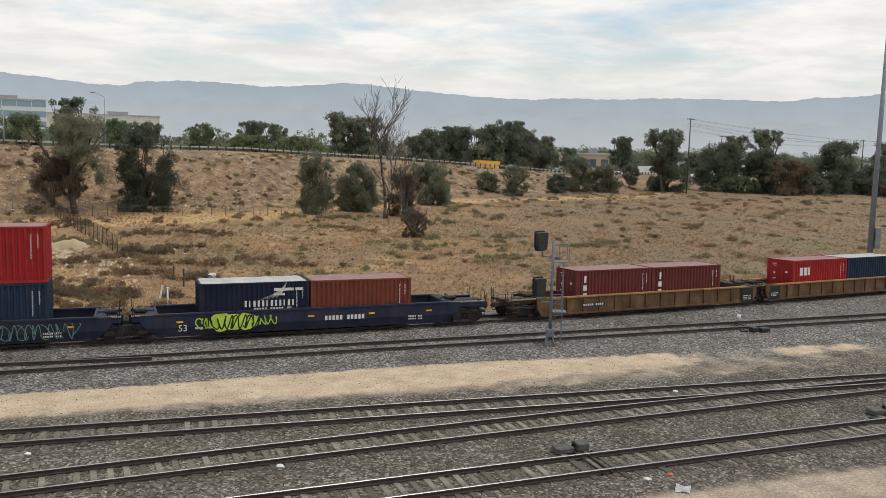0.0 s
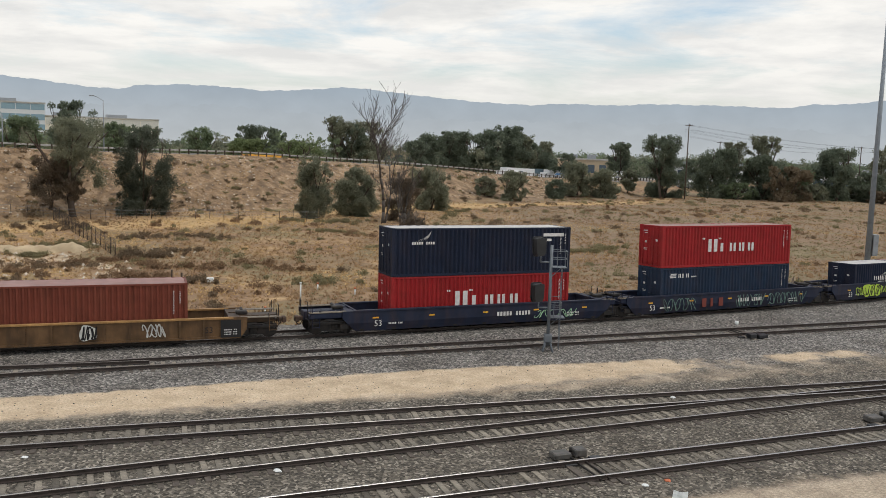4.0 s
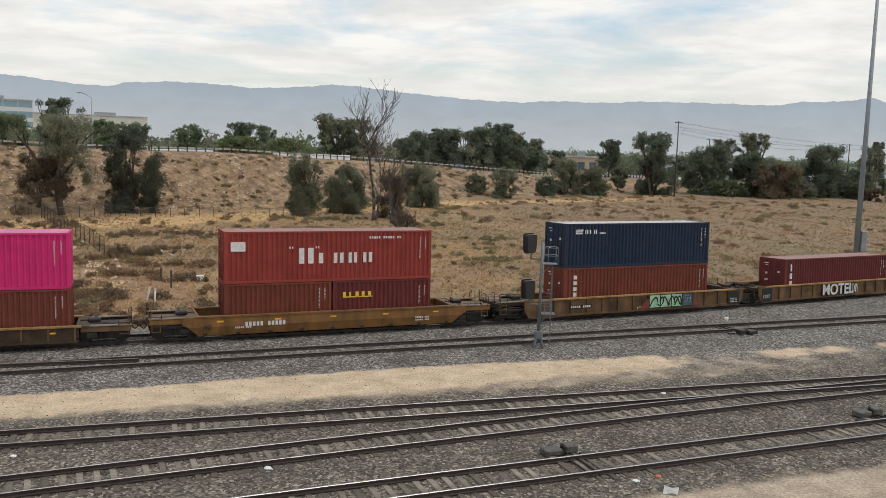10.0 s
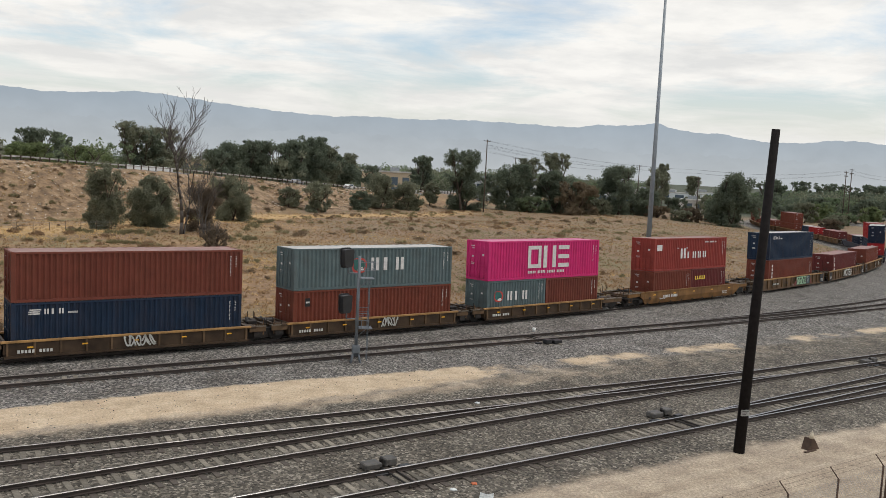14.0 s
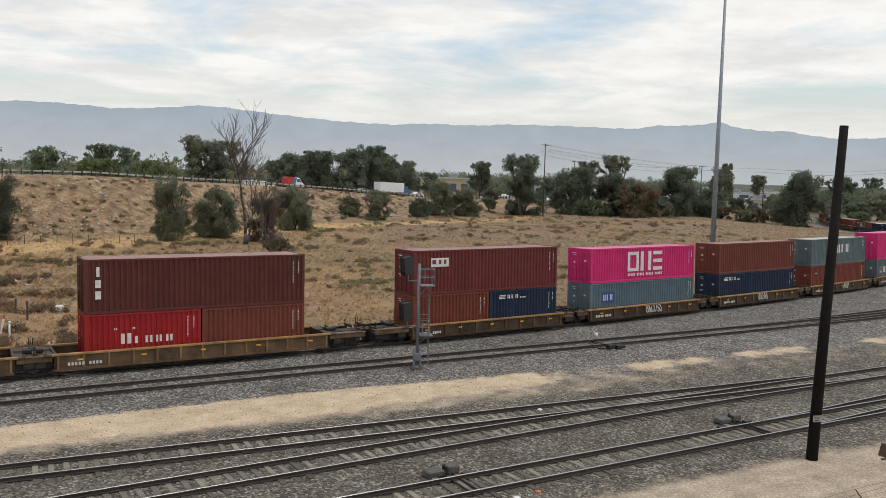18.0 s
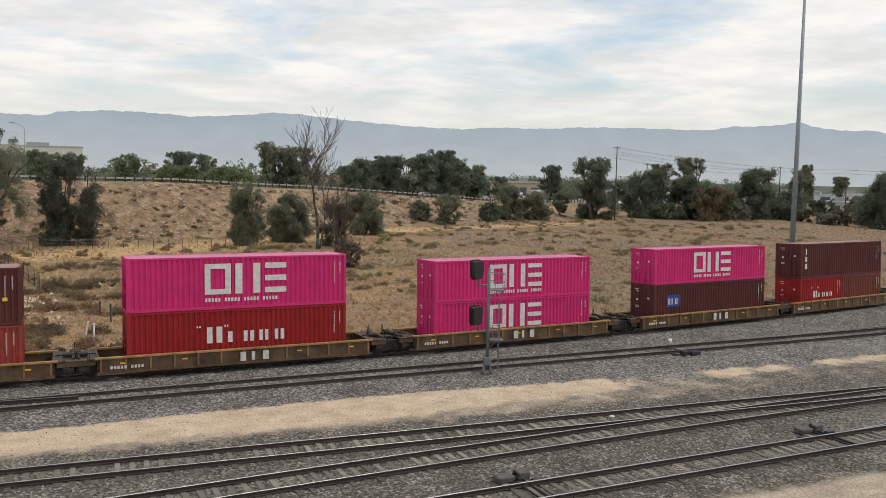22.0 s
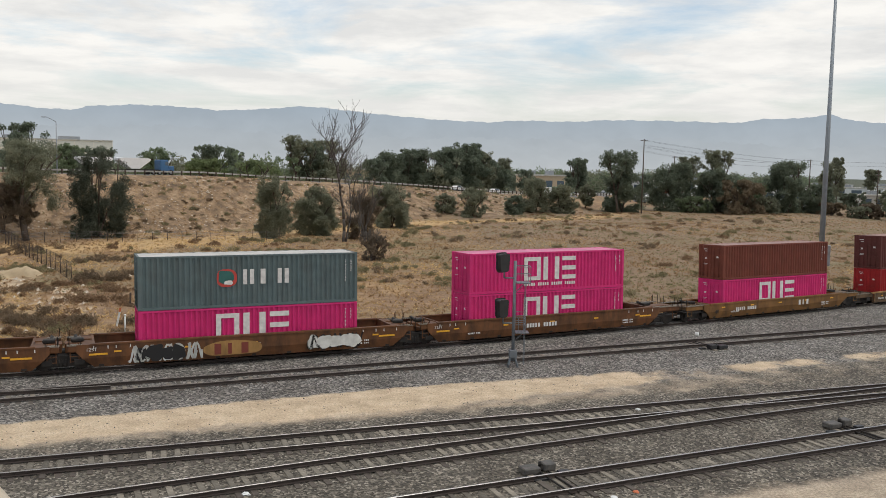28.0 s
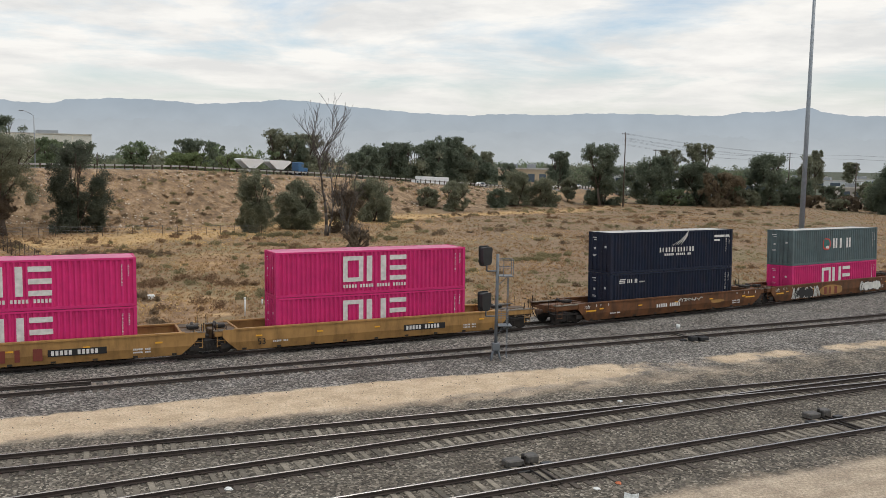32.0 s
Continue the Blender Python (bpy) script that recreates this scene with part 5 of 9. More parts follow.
        box(bm, e * (hx + 0.15), e * (reach[e] - 0.3), -1.3, -0.5, 0.62, 0.74, 0.01)
        box(bm, e * (hx + 0.5), e * (hx + 1.0), -1.42, -1.30, 0.35, 0.62, 0.01)
        part("side_step", bm, IRON, ob)
    for e, has in ((-1, True), (1, first)):
        if has:
            add_truck(ob, e * reach[e] if not ((e == 1 and first) or (e == -1 and last)) else e * (reach[e] - 1.62))
    for e, has in ((1, first), (-1, last)):
        if has:
            bm = B_()
            box(bm, e * (reach[e] - 0.5), e * (reach[e] + 0.28), -0.13, 0.13, 0.72, 0.98, 0.04)
            box(bm, e * (reach[e] + 0.1), e * (reach[e] + 0.36), -0.24, 0.24, 0.66, 1.02, 0.06)
            part("coupler", bm, RUSTY, ob)
            bm = B_()
            P = [Vector((e * (reach[e] - 0.3 + 0.55 * u), 0.45 + 0.1 * u, 0.80 - 0.42 * math.sin(math.pi * u))) for u in np.linspace(0, 1, 9)]
            for a, b in zip(P, P[1:]):
                tube(bm, a, b, 0.028, n=5)
            part("air_hose", bm, RUBBER, ob)
            bm = B_()
            tube(bm, (e * (reach[e] - 0.2), -1.3, 0.9), (e * (reach[e] - 0.2), 1.3, 0.9), 0.02, n=5)
            for s in (-1, 1):
                tube(bm, (e * (reach[e] - 0.2), s * 0.9, 0.9), (e * (reach[e] - 0.2), s * 0.9, CHORD + 0.48), 0.02, n=5)
            tube(bm, (e * (reach[e] - 0.2), -0.9, CHORD + 0.48), (e * (reach[e] - 0.2), -0.4, CHORD + 0.48), 0.02, n=5)
            part("handrail", bm, IRON, ob)
    # amber reflectors low on the walls
    yy = -1.565 if kind == "ribbed" else -1.53
    n = 5
    for i in range(n):
        x = -hx + 1.1 + i * (2 * hx - 2.2) / (n - 1)
        if kind == "smooth":
            mark(ob, "reflector", [(x - 0.18, 0.90, x + 0.18, 0.99)], REFLECT, y=yy - 0.012)
        elif size < 53:
            mark(ob, "reflector", [(x - 0.14, 0.66, x + 0.14, 0.74)], REFLECT, y=yy - 0.012)
    plate_y = yy - 0.02
    if kind == "ribbed" and size == 53:
        for e in (-1, 1):
            for s_ in (-1, 1):
                bm = B_()
                prof = ((0.0, SILL), (0.62, SILL), (0.95, 0.62), (1.0, CHORD), (0.0, CHORD))
                A = [bm.verts.new((e * (hx + a), s_ * 1.555, b)) for a, b in prof]
                Bv = [bm.verts.new((e * (hx + a), s_ * 1.44, b)) for a, b in prof]
                bm.faces.new(A), bm.faces.new(Bv[::-1])
                for q in range(5):
                    bm.faces.new((A[(q + 1) % 5], A[q], Bv[q], Bv[(q + 1) % 5]))
                bmesh.ops.recalc_face_normals(bm, faces=bm.faces)
                part("end_panel", bm, color, ob)
            if e < 0 and last:
                continue
            mark(ob, "black_panel", [(e * (hx + 0.1) - 0.55, SILL + 0.06, e * (hx + 0.1) + 0.55, CHORD - 0.14)], BLACK_INK, y=plate_y)
        mark(ob, "code_line", small_row(hx - 0.25, 0.62, 0.06, 8, 0.7) + small_row(hx - 0.25, 0.50, 0.05, 9, 0.7) + small_row(hx - 0.25, 0.38, 0.05, 9, 0.7), WHITE_INK, y=plate_y - 0.012)
        if last:
            mark(ob, "number_plate", [(-hx + 2.4, 0.62, -hx + 4.2, 0.84)], BLACK_INK, y=plate_y)
            mark(ob, "number_line", small_row(-hx + 2.5, 0.66, 0.14, 10, 1.6), SPRAY, y=plate_y - 0.012)
        else:
            lettered(ob, "125T", -hx - 0.55, SILL + 0.30, 0.36, WHITE_INK, plate_y - 0.012)
        lettered(ob, "53", hx - 1.3, SILL + 0.35, 0.46, BLACK_INK, plate_y - 0.012)
    elif kind == "smooth":
        if color is WELL_RUST:
            mark(ob, "tick_line", [(x, CHORD - 0.30, x + 0.05, CHORD - 0.14) for x in (-hx - 0.1, -hx + 0.6, -hx + 1.0, -hx + 1.7, hx - 1.9, hx - 1.1, hx - 0.6, hx + 0.2)], WHITE_INK, y=plate_y)
            mark(ob, "reflector", [(-hx - 0.3, 0.80, -hx + 0.6, 0.90)], REFLECT, y=plate_y)
            mark(ob, "reflector", [(hx - 0.9, 0.80, hx + 0.1, 0.90)], REFLECT, y=plate_y)
            lettered(ob, "125T", -hx - 0.45, CHORD - 0.40, 0.26, WHITE_INK, plate_y)
        if size == 48:
            lettered(ob, "40", -hx + 0.2, SILL + 0.36, 0.42, BLACK_INK, plate_y)
        if size == 53 and color is not WELL_RUST:
            lettered(ob, "53", -hx + 1.0, SILL + 0.28, 0.5, WHITE_INK if color is WELL_NAVY else BLACK_INK, plate_y)
        ink = WHITE_INK
        if color in (WELL_YELLOW, WELL_AMBER):
            x = 1.75 if color is WELL_YELLOW else -5.15
            if color is WELL_YELLOW:
                mark(ob, "number_plate", [(x, 0.56, x + 2.8, 0.92)], BLACK_INK, y=plate_y)
            mark(ob, "number_line", small_row(x + 0.15, 0.62, 0.24, 12, 2.5), WHITE_INK, y=plate_y - 0.01)
        else:
            mark(ob, "number_line", small_row(0.8 if color is WELL_NAVY else -2.0, 0.66, 0.26, 11, 2.4), WHITE_INK, y=plate_y)
        mark(ob, "code_line", small_row(-hx + 1.9, 0.52, 0.1, 9, 0.9) + small_row(hx - 2.4, 0.6, 0.1, 9, 0.9) + small_row(hx - 2.4, 0.45, 0.08, 9, 0.9), ink, y=plate_y)
    else:
        mark(ob, "number_line", small_row(-hx + 0.5, 0.42, 0.16, 10, 1.7), SPRAY, y=plate_y - 0.012)
    ob.location = (0, 0, -60)
    WAGONS[key] = ob
    return ob


# ---- the train, from its head to its tail ----
SPEED, GAIN = 12.755, 0.01313  # metres a second halfway through, and its gain a second
U = {  # place along the line of each unit's middle at the start of the clip
    -4: 110.2, -3: 91.6, -2: 73.0, -1: 53.8, 1: 34.3, 2: 14.9, 3: -8.75, 4: -28.4, 5: -48.0, 6: -71.7, 7: -91.3, 8: -111.3, 9: -132.9, 10: -152.8, 11: -168.4,
    12: -183.9, 13: -199.6, 14: -215.2, 15: -234.9, 16: -251.8, 17: -270.0, 18: -288.0, 19: -305.1, 20: -324.8, 21: -346.6, 22: -366.2, 23: -385.7, 24: -409.6, 25: -429.2}


def gone(t):
    """How far the train has come by t seconds."""
    return SPEED * t + 0.5 * GAIN * t * (t - 32.0)


Y53, Y48, YB53, YB48, YB40, BL53, RU53 = ("smooth", 53, WELL_YELLOW), ("smooth", 48, WELL_AMBER), ("ribbed", 53, WELL_BROWN), ("ribbed", 48, WELL_BROWN), ("ribbed", 40, WELL_BROWN), ("smooth", 53, WELL_NAVY), ("smooth", 53, WELL_RUST)
DC = m_codes
CONSIST = [  # unit, wagon, first?, last?, lower boxes, upper box; a box: (feet, high cube, paint, markings, label)
    (-4, YB53, False, True, [(40, False, BROWN, DC, "brown")], (40, False, BROWN, DC, "brown")),
    (-3, YB53, True, False, [(20, False, BROWN, DC, "brown"), (20, False, RED, DC, "red")], None),
    (-2, YB53, False, False, [(40, False, BROWN, DC, "brown")], None),
    (-1, YB53, False, False, [(40, False, BROWN, DC, "brown")], (40, True, BROWN, DC, "brown")),
    (1, YB53, False, False, [(20, False, RED, m_angular, "red"), (20, False, BLUE, DC, "blue")], None),
    (2, YB53, False, True, [(20, False, MAROON, m_upright, "maroon"), (20, False, MAROON, m_upright, "maroon")], None),
    (3, BL53, True, False, [(20, False, NAVY, m_wing, "navy"), (20, False, BROWN, DC, "brown")], None),
    (4, BL53, False, False, [(40, True, BLUE, m_flag, "dull blue")], (40, True, RED, m_serif, "bright red")),
    (5, BL53, False, True, [(40, True, RED, m_serif, "bright red")], (40, True, NAVY, m_small_wing, "navy")),
    (6, YB53, True, False, [(40, True, BROWN, DC, "brown")], None),
    (7, YB53, False, False, [(40, True, MAROON, m_upright, "maroon")], None),
    (8, YB53, False, True, [(40, True, BROWN, m_upright_long, "brown")], (40, True, BLUE, m_flag, "dull blue")),
    (9, Y48, True, True, [(20, False, BROWN, DC, "brown"), (20, False, MAROON, m_yellow, "maroon")], (40, True, FADED_RED, m_serif_url, "faded red")),
    (10, YB40, True, False, [(20, False, TEAL, m_round, "grey-teal"), (20, False, ORANGE_BROWN, DC, "orange-brown")], (40, True, PINK, m_square, "magenta")),
    (11, YB40, False, False, [(40, False, BROWN, m_patch, "brown")], (40, False, TEAL, m_round, "grey-teal")),
    (12, YB40, False, False, [(40, False, BLUE, m_flag, "dull blue")], (40, False, ORANGE_BROWN, DC, "orange-brown")),
    (13, YB40, False, False, [(40, False, STEEL_BLUE, m_badge, "steel-blue")], (40, False, PINK, m_square, "magenta")),
    (14, YB40, False, True, [(20, False, BROWN, DC, "brown"), (20, False, BLUE, m_flag, "dull blue")], (40, True, MAROON, m_label, "maroon")),
    (15, YB48, True, False, [(20, False, RED, m_serif, "bright red"), (20, False, ORANGE_BROWN, DC, "orange-brown")], (40, True, DARK_MAROON, m_upright, "dark maroon")),
    (16, YB48, False, False, [(40, True, DARK_MAROON, m_badge, "dark maroon")], (40, False, PINK, m_square, "magenta")),
    (17, YB48, False, False, [(40, False, PINK, m_square, "magenta")], (40, False, PINK, m_square, "magenta")),
    (18, YB48, False, False, [(40, True, RED, m_serif, "bright red")], (40, True, PINK, m_square, "magenta")),
    (19, YB48, False, True, [(20, False, RED, m_serif, "bright red"), (20, False, FADED_RED, m_angular, "faded red")], (40, True, DARK_MAROON, m_dot, "dark maroon")),
    (20, Y48, True, True, [(40, False, PINK, m_square, "magenta")], (40, False, ORANGE_BROWN, DC, "orange-brown")),
    (21, RU53, True, False, [(40, False, PINK, m_square, "magenta")], (40, False, PINK, m_square, "magenta")),
    (22, RU53, False, False, [(40, False, PINK, m_square, "magenta")], (40, True, TEAL, m_round, "grey-teal")),
    (23, RU53, False, True, [(40, True, NAVY, m_flag, "navy")], (40, True, NAVY, m_wing, "navy")),
    (24, Y53, True, False, [(40, False, PINK, m_square, "magenta")], (40, False, PINK, m_square, "magenta")),
    (25, Y53, False, True, [(40, False, PINK, m_square, "magenta")], (40, False, PINK, m_square, "magenta")),
]
MOVING = []  # (thing, place along the line, offset in the wagon's frame)
WELL_WORDS = {WELL_AMBER.name: "browned amber well wagon with plain side girders", WELL_YELLOW.name: "golden-yellow well wagon with plain deep side girders", WELL_BROWN.name: "weathered yellow-brown well wagon with ribbed sides",
              WELL_NAVY.name: "dark blue well wagon with plain sides", WELL_RUST.name: "rusty brown well wagon with plain sides"}


def seat(s, off=0.0, bank=True):
    """Pose of a thing at arc s: its ends ride on the line, and the curve's banking tips it inwards."""
    xa, ya, _ = on_line(s - 6.5)
    xb, yb, _ = on_line(s + 6.5)
    h = math.degrees(math.atan2(yb - ya, xb - xa))
    tilt = -float(np.interp(s, [-30, 0, 45, 300, 380], [0.6, 1.2, 2.6, 2.6, 0])) if bank else 0
    nose = math.degrees(math.atan2(grade(s + 6.5) - grade(s - 6.5), 13.0))
    return pose((xa + xb) / 2, (ya + yb) / 2, LIFT + (grade(s - 6.5) + grade(s + 6.5)) / 2, 0, 0, h) @ pose(0, 0, 0, tilt, -nose, 0)


GRAFFITI = {  # unit: list of (builder, ink)
    3: [(blob(-4.3, 0.85, 1.15, 0.48, 11), LIME), (scrawl(-5.9, -2.9, 0.45, 1.2, 12, 8, 0.07), BLACK_INK), (scrawl(-6.3, -5.2, 0.5, 1.1, 13, 4), LIME), (scrawl(-3.2, -2.0, 0.6, 1.1, 14, 4), LIME)],
    4: [(scrawl(-6.0, -3.2, 0.3, 1.15, 21, 8, 0.042), DULL_TEAL), (scrawl(0.6, 3.4, 0.3, 1.15, 22, 8, 0.042), DULL_TEAL), (scrawl(3.6, 7.6, 0.35, 1.15, 23, 11, 0.042), DULL_TEAL), (letter_blocks(-2.6, 0.45, 0.6, 3, 2.3, 1, False), DARK_RED_INK)],
    5: [(scrawl(3.5, 6.5, 0.4, 0.9, 31, 8, 0.04), MINT)],
    6: [(blob(1.1, 0.75, 0.42, 0.4, 41), SPRAY), (scrawl(3.8, 4.9, 0.4, 1.1, 42, 5), SPRAY), (scrawl(0.7, 1.5, 0.4, 1.1, 43, 4), BLACK_INK)],
    7: [(scrawl(1.35, 1.95, 0.40, 1.1, 54, 3, 0.05), SPRAY), (scrawl(2.6, 3.1, 0.7, 1.0, 55, 3, 0.03), BLACK_INK), (scrawl(-4.2, -3.6, 0.7, 1.0, 56, 3, 0.03), BLACK_INK), (scrawl(4.0, 4.5, 0.7, 1.0, 57, 3, 0.03), BLACK_INK)],
    8: [(rects([(0.7 + 0.95 * i, 0.36, 1.62 + 0.95 * i, 1.20) for i in range(3)]), MINT), (rects([(3.55, 0.36, 4.5, 1.20)]), TEAL_SPRAY), (rects([(0.62, 0.30, 4.56, 0.36), (0.62, 1.20, 4.56, 1.25)] + [(0.62 + 0.96 * i, 0.36, 0.71 + 0.96 * i, 1.20) for i in range(5)]), BLACK_INK),
        (scrawl(0.8, 3.4, 0.45, 1.05, 63, 5, 0.10), BLACK_INK), (rects([(3.80, 0.55, 3.86, 1.10), (3.80, 1.04, 4.30, 1.10), (4.24, 0.55, 4.30, 1.10), (3.98, 0.60, 4.03, 0.92), (3.98, 0.88, 4.16, 0.92)]), SPRAY),
        (rects([(0.62 - 0.22 * (i + 1), 0.30, 0.62 - 0.22 * i, 0.98 - 0.20 * i) for i in range(4)] + [(4.56 + 0.18 * i, 0.30, 4.56 + 0.18 * (i + 1), 0.95 - 0.2 * i) for i in range(3)]), DARK_RED_INK),
        (scrawl(-0.35, 0.3, 0.32, 0.5, 64, 4, 0.03), SPRAY), (scrawl(-2.6, -1.9, 0.6, 0.95, 65, 4, 0.035), BLACK_INK), (scrawl(-0.4, 0.2, 0.75, 1.1, 66, 3, 0.03), BLACK_INK)],
    16: [(letter_blocks(-0.2, 0.35, 0.5, 3, 1.9, 1, False), SPRAY)],
    17: [(letter_blocks(-0.4, 0.35, 0.5, 3, 1.9, 1, False), SPRAY)],
    18: [(letter_blocks(-0.2, 0.35, 0.5, 3, 1.9, 1, False), SPRAY)],
    22: [(blob(-5.0, 0.70, 1.2, 0.42, 71, 30, 0.3), BLACK_INK), (scrawl(-6.6, -2.9, 0.3, 1.15, 72, 12, 0.10), SPRAY), (blob(4.6, 0.74, 1.5, 0.42, 73, 34, 0.3), SPRAY), (scrawl(3.0, 6.3, 0.35, 1.15, 74, 10, 0.08), BLACK_INK),
         (letter_blocks(-2.2, 0.4, 0.6, 3, 2.2, 1, False), DARK_RED_INK), (blob(-1.2, 0.72, 1.6, 0.40, 75, 30, 0.1), WELL_YELLOW)],
    23: [(scrawl(0.2, 2.6, 0.95, 1.15, 81, 7, 0.05), SPRAY), (blob(4.2, 0.75, 0.7, 0.12, 82), WELL_YELLOW)],
    25: [(letter_blocks(-0.6, 0.40, 0.62, 3, 2.5, 1, False), DARK_RED_INK)],
    20: [(letter_blocks(2.2, 0.62, 0.4, 3, 1.4, 1, False), WHITE_INK)],
    12: [(scrawl(-0.6, 1.0, 0.4, 0.95, 91, 6, 0.08), SPRAY)], 13: [(scrawl(-0.2, 1.6, 0.4, 0.95, 92, 6, 0.08), SPRAY)], 11: [(scrawl(0.2, 1.4, 0.4, 0.95, 93, 5, 0.08), SPRAY)],
}


def build_train():
    for unit, (kind, size, color), first, last, lower, upper in CONSIST:
        w = copy_thing(wagon(kind, size, color, first, last), seat(U[unit]))
        w.name = "well_wagon"
        words = WELL_WORDS[color.name] + (", spray-painted" if unit in GRAFFITI else ", grimy")
        tagged(w, words)
        for builder, ink in GRAFFITI.get(unit, []):
            mark(w, "spray_mark", builder, ink, y=(-1.60 if kind == "ribbed" else -1.558) - (0.008 if ink is BLACK_INK or ink is DARK_RED_INK or (unit == 22 and ink is SPRAY) else 0))
        if unit == 7:
            lettered(w, "MOTEL", -2.2, 0.33, 1.16, BLACK_INK, -1.610, "spray_shadow", 0.075)
            lettered(w, "MOTEL", -2.24, 0.37, 1.16, SPRAY, -1.622, "spray_word", 0.03)
        MOVING.append((w, U[unit], pose(0, 0, 0)))
        top = DECK
        n = len(lower)
        for i, (feet, high, color_c, marks, word) in enumerate(lower):
            x = 0.0 if n == 1 else (-3.07 if i == 0 else 3.07)
            c = make_container(feet, high, color_c, marks, word, unit, pose(x, 0, DECK), "in a well wagon")
            top = DECK + (2.896 if high else 2.591) + 0.02
        if upper:
            feet, high, color_c, marks, word = upper
            make_container(feet, high, color_c, marks, word, unit, pose(0, 0, top), "stacked on top")


LABELS = {m_square: "with white square logo", m_serif: "with white serif lettering", m_serif_url: "with serif lettering and sheet", m_round: "with round badge", m_flag: "with small flag logo",
          m_wing: "with white wing logo", m_small_wing: "with small wing logo", m_upright: "with stacked white letters", m_upright_long: "with long upright word", m_yellow: "with yellow lettering", m_badge: "with blue badge",
          m_label: "with white label", m_angular: "with angular lettering", m_dot: "with small round badge", m_patch: "with black patch", m_codes: "with plain corrugated sides"}


def make_container(feet, high, color, marks, word, unit, off, rest):
    tpl = container_template(feet, high, color)
    c = copy_thing(tpl, seat(U[unit]) @ off)
    c.name = "shipping_container"
    tagged(c, f"{word} {feet}-foot container {LABELS[marks]}, {rest}")
    marks(c, (6.096 if feet == 40 else 3.029), 2.896 if high else 2.591)
    MOVING.append((c, U[unit], off))
    return c


build_train()
for tpl in [*TEMPLATES.values(), *WAGONS.values()]:
    for o in (*tpl.children_recursive, tpl):
        bpy.data.objects.remove(o)


# ---- signal mast, poles ----
def signal_mast():
    ob = thing("railway_signal_mast", "grey steel signal mast with two black signal heads and a ladder", "railway signal", m=pose(6.06, 47.22, -0.4, 0, 0, 0))
    bm = B_()
    tube(bm, (0, 0, 0.55), (0, 0, 6.30), 0.10, 0.085, 12)
    part("mast", bm, GREY_PAINT, ob)
    bm = B_()
    box(bm, -0.22, 0.22, -0.22, 0.22, 0.75, 1.20, 0.03)
    part("junction_box", bm, GREY_PAINT, ob)
    for a, b in ((-0.33, -0.2), (0.33, -0.2), (-0.33, 0.2), (0.33, 0.2)):
        bm = B_()
        tube(bm, (a, b, 0.0), (a * 0.35, b * 0.35, 0.8), 0.05, 0.06, 6)
        part("base_leg", bm, GREY_PAINT, ob)
    bm = B_()
    box(bm, -0.5, 0.5, -0.4, 0.4, -0.1, 0.06, 0.02)
    part("foundation", bm, CONCRETE, ob)
    for z in (5.78, 3.18):
        bm = B_()
        tube(bm, (0, 0, z - 0.45), (-0.62, -0.05, z - 0.45), 0.045, n=8)
        tube(bm, (-0.62, -0.05, z - 0.45), (-0.62, -0.05, z + 0.1), 0.045, n=8)
        part("bracket", bm, GREY_PAINT, ob)
        bm = B_()
        pts = []
        for i in range(28):
            w = 2 * math.pi * i / 28
            cx, cz = math.cos(w), math.sin(w)
            pts.append((0.36 * (1 + 0.20 * cz) * (abs(cx) ** 0.35) * math.copysign(1, cx), 0.58 * (abs(cz) ** 0.35) * math.copysign(1, cz)))
        m = pose(-0.80, -0.05, z + 0.42, 0, 0, 212)
        for y0, y1, k in ((-0.03, 0.02, 1.0), (0.02, 0.36, 0.88)):
            A = [bm.verts.new(m @ Vector((a * k, y0, b * k))) for a, b in pts]
            Bv = [bm.verts.new(m @ Vector((a * k, y1, b * k))) for a, b in pts]
            bm.faces.new(A), bm.faces.new(Bv[::-1])
            for i in range(28):
                bm.faces.new((A[i], A[(i + 1) % 28], Bv[(i + 1) % 28], Bv[i]))
        bmesh.ops.recalc_face_normals(bm, faces=bm.faces)
        head = part("signal_head", bm, BLACK_PAINT, ob, "black signal head")
        for k in (-0.34, 0.0, 0.34):
            bm = B_()
            prev = None
            for i in range(13):
                w = math.pi * (-0.15 + 1.3 * i / 12)
                q = (math.cos(w) * 0.13, math.sin(w) * 0.13 + k)
                ring = [bm.verts.new(m @ Vector((q[0], yy, q[1]))) for yy in (-0.02, -0.34)]
                if prev:
                    bm.faces.new((prev[0], prev[1], ring[1], ring[0]))
                prev = ring
            hood = part("hood", bm, BLACK_PAINT, head)
            bm = B_()
            disc(bm, m @ Vector((0, -0.03, k)), m.to_3x3() @ Vector((0, 1, 0)), 0.10, 0.02, 14)
            part("lens", bm, GLASS_DARK, head)
    # ladder with a railed top step
    bm = B_()
    for y in (-0.2, 0.2):
        tube(bm, (0.62, y, 0.35), (0.62, y, 5.0), 0.022, n=5)
    part("ladder_rail", bm, GREY_PAINT, ob)
    for k in range(15):
        bm = B_()
        tube(bm, (0.62, -0.2, 0.5 + k * 0.31), (0.62, 0.2, 0.5 + k * 0.31), 0.016, n=5)
        part("rung", bm, GREY_PAINT, ob)
    for z in (2.2, 5.05):
        bm = B_()
        box(bm, 0.08, 0.85, -0.38, 0.38, z, z + 0.04)
        part("step_platform", bm, GREY_PAINT, ob)

    def bar(p, q, r):
        bm = B_()
        tube(bm, p, q, r, n=5)
        part("guard_bar", bm, GREY_PAINT, ob)

    for z in (5.55, 6.0):
        for a, b in (((0.05, -0.38), (0.85, -0.38)), ((0.85, -0.38), (0.85, 0.38)), ((0.85, 0.38), (0.05, 0.38))):
            bar((*a, z), (*b, z), 0.02)
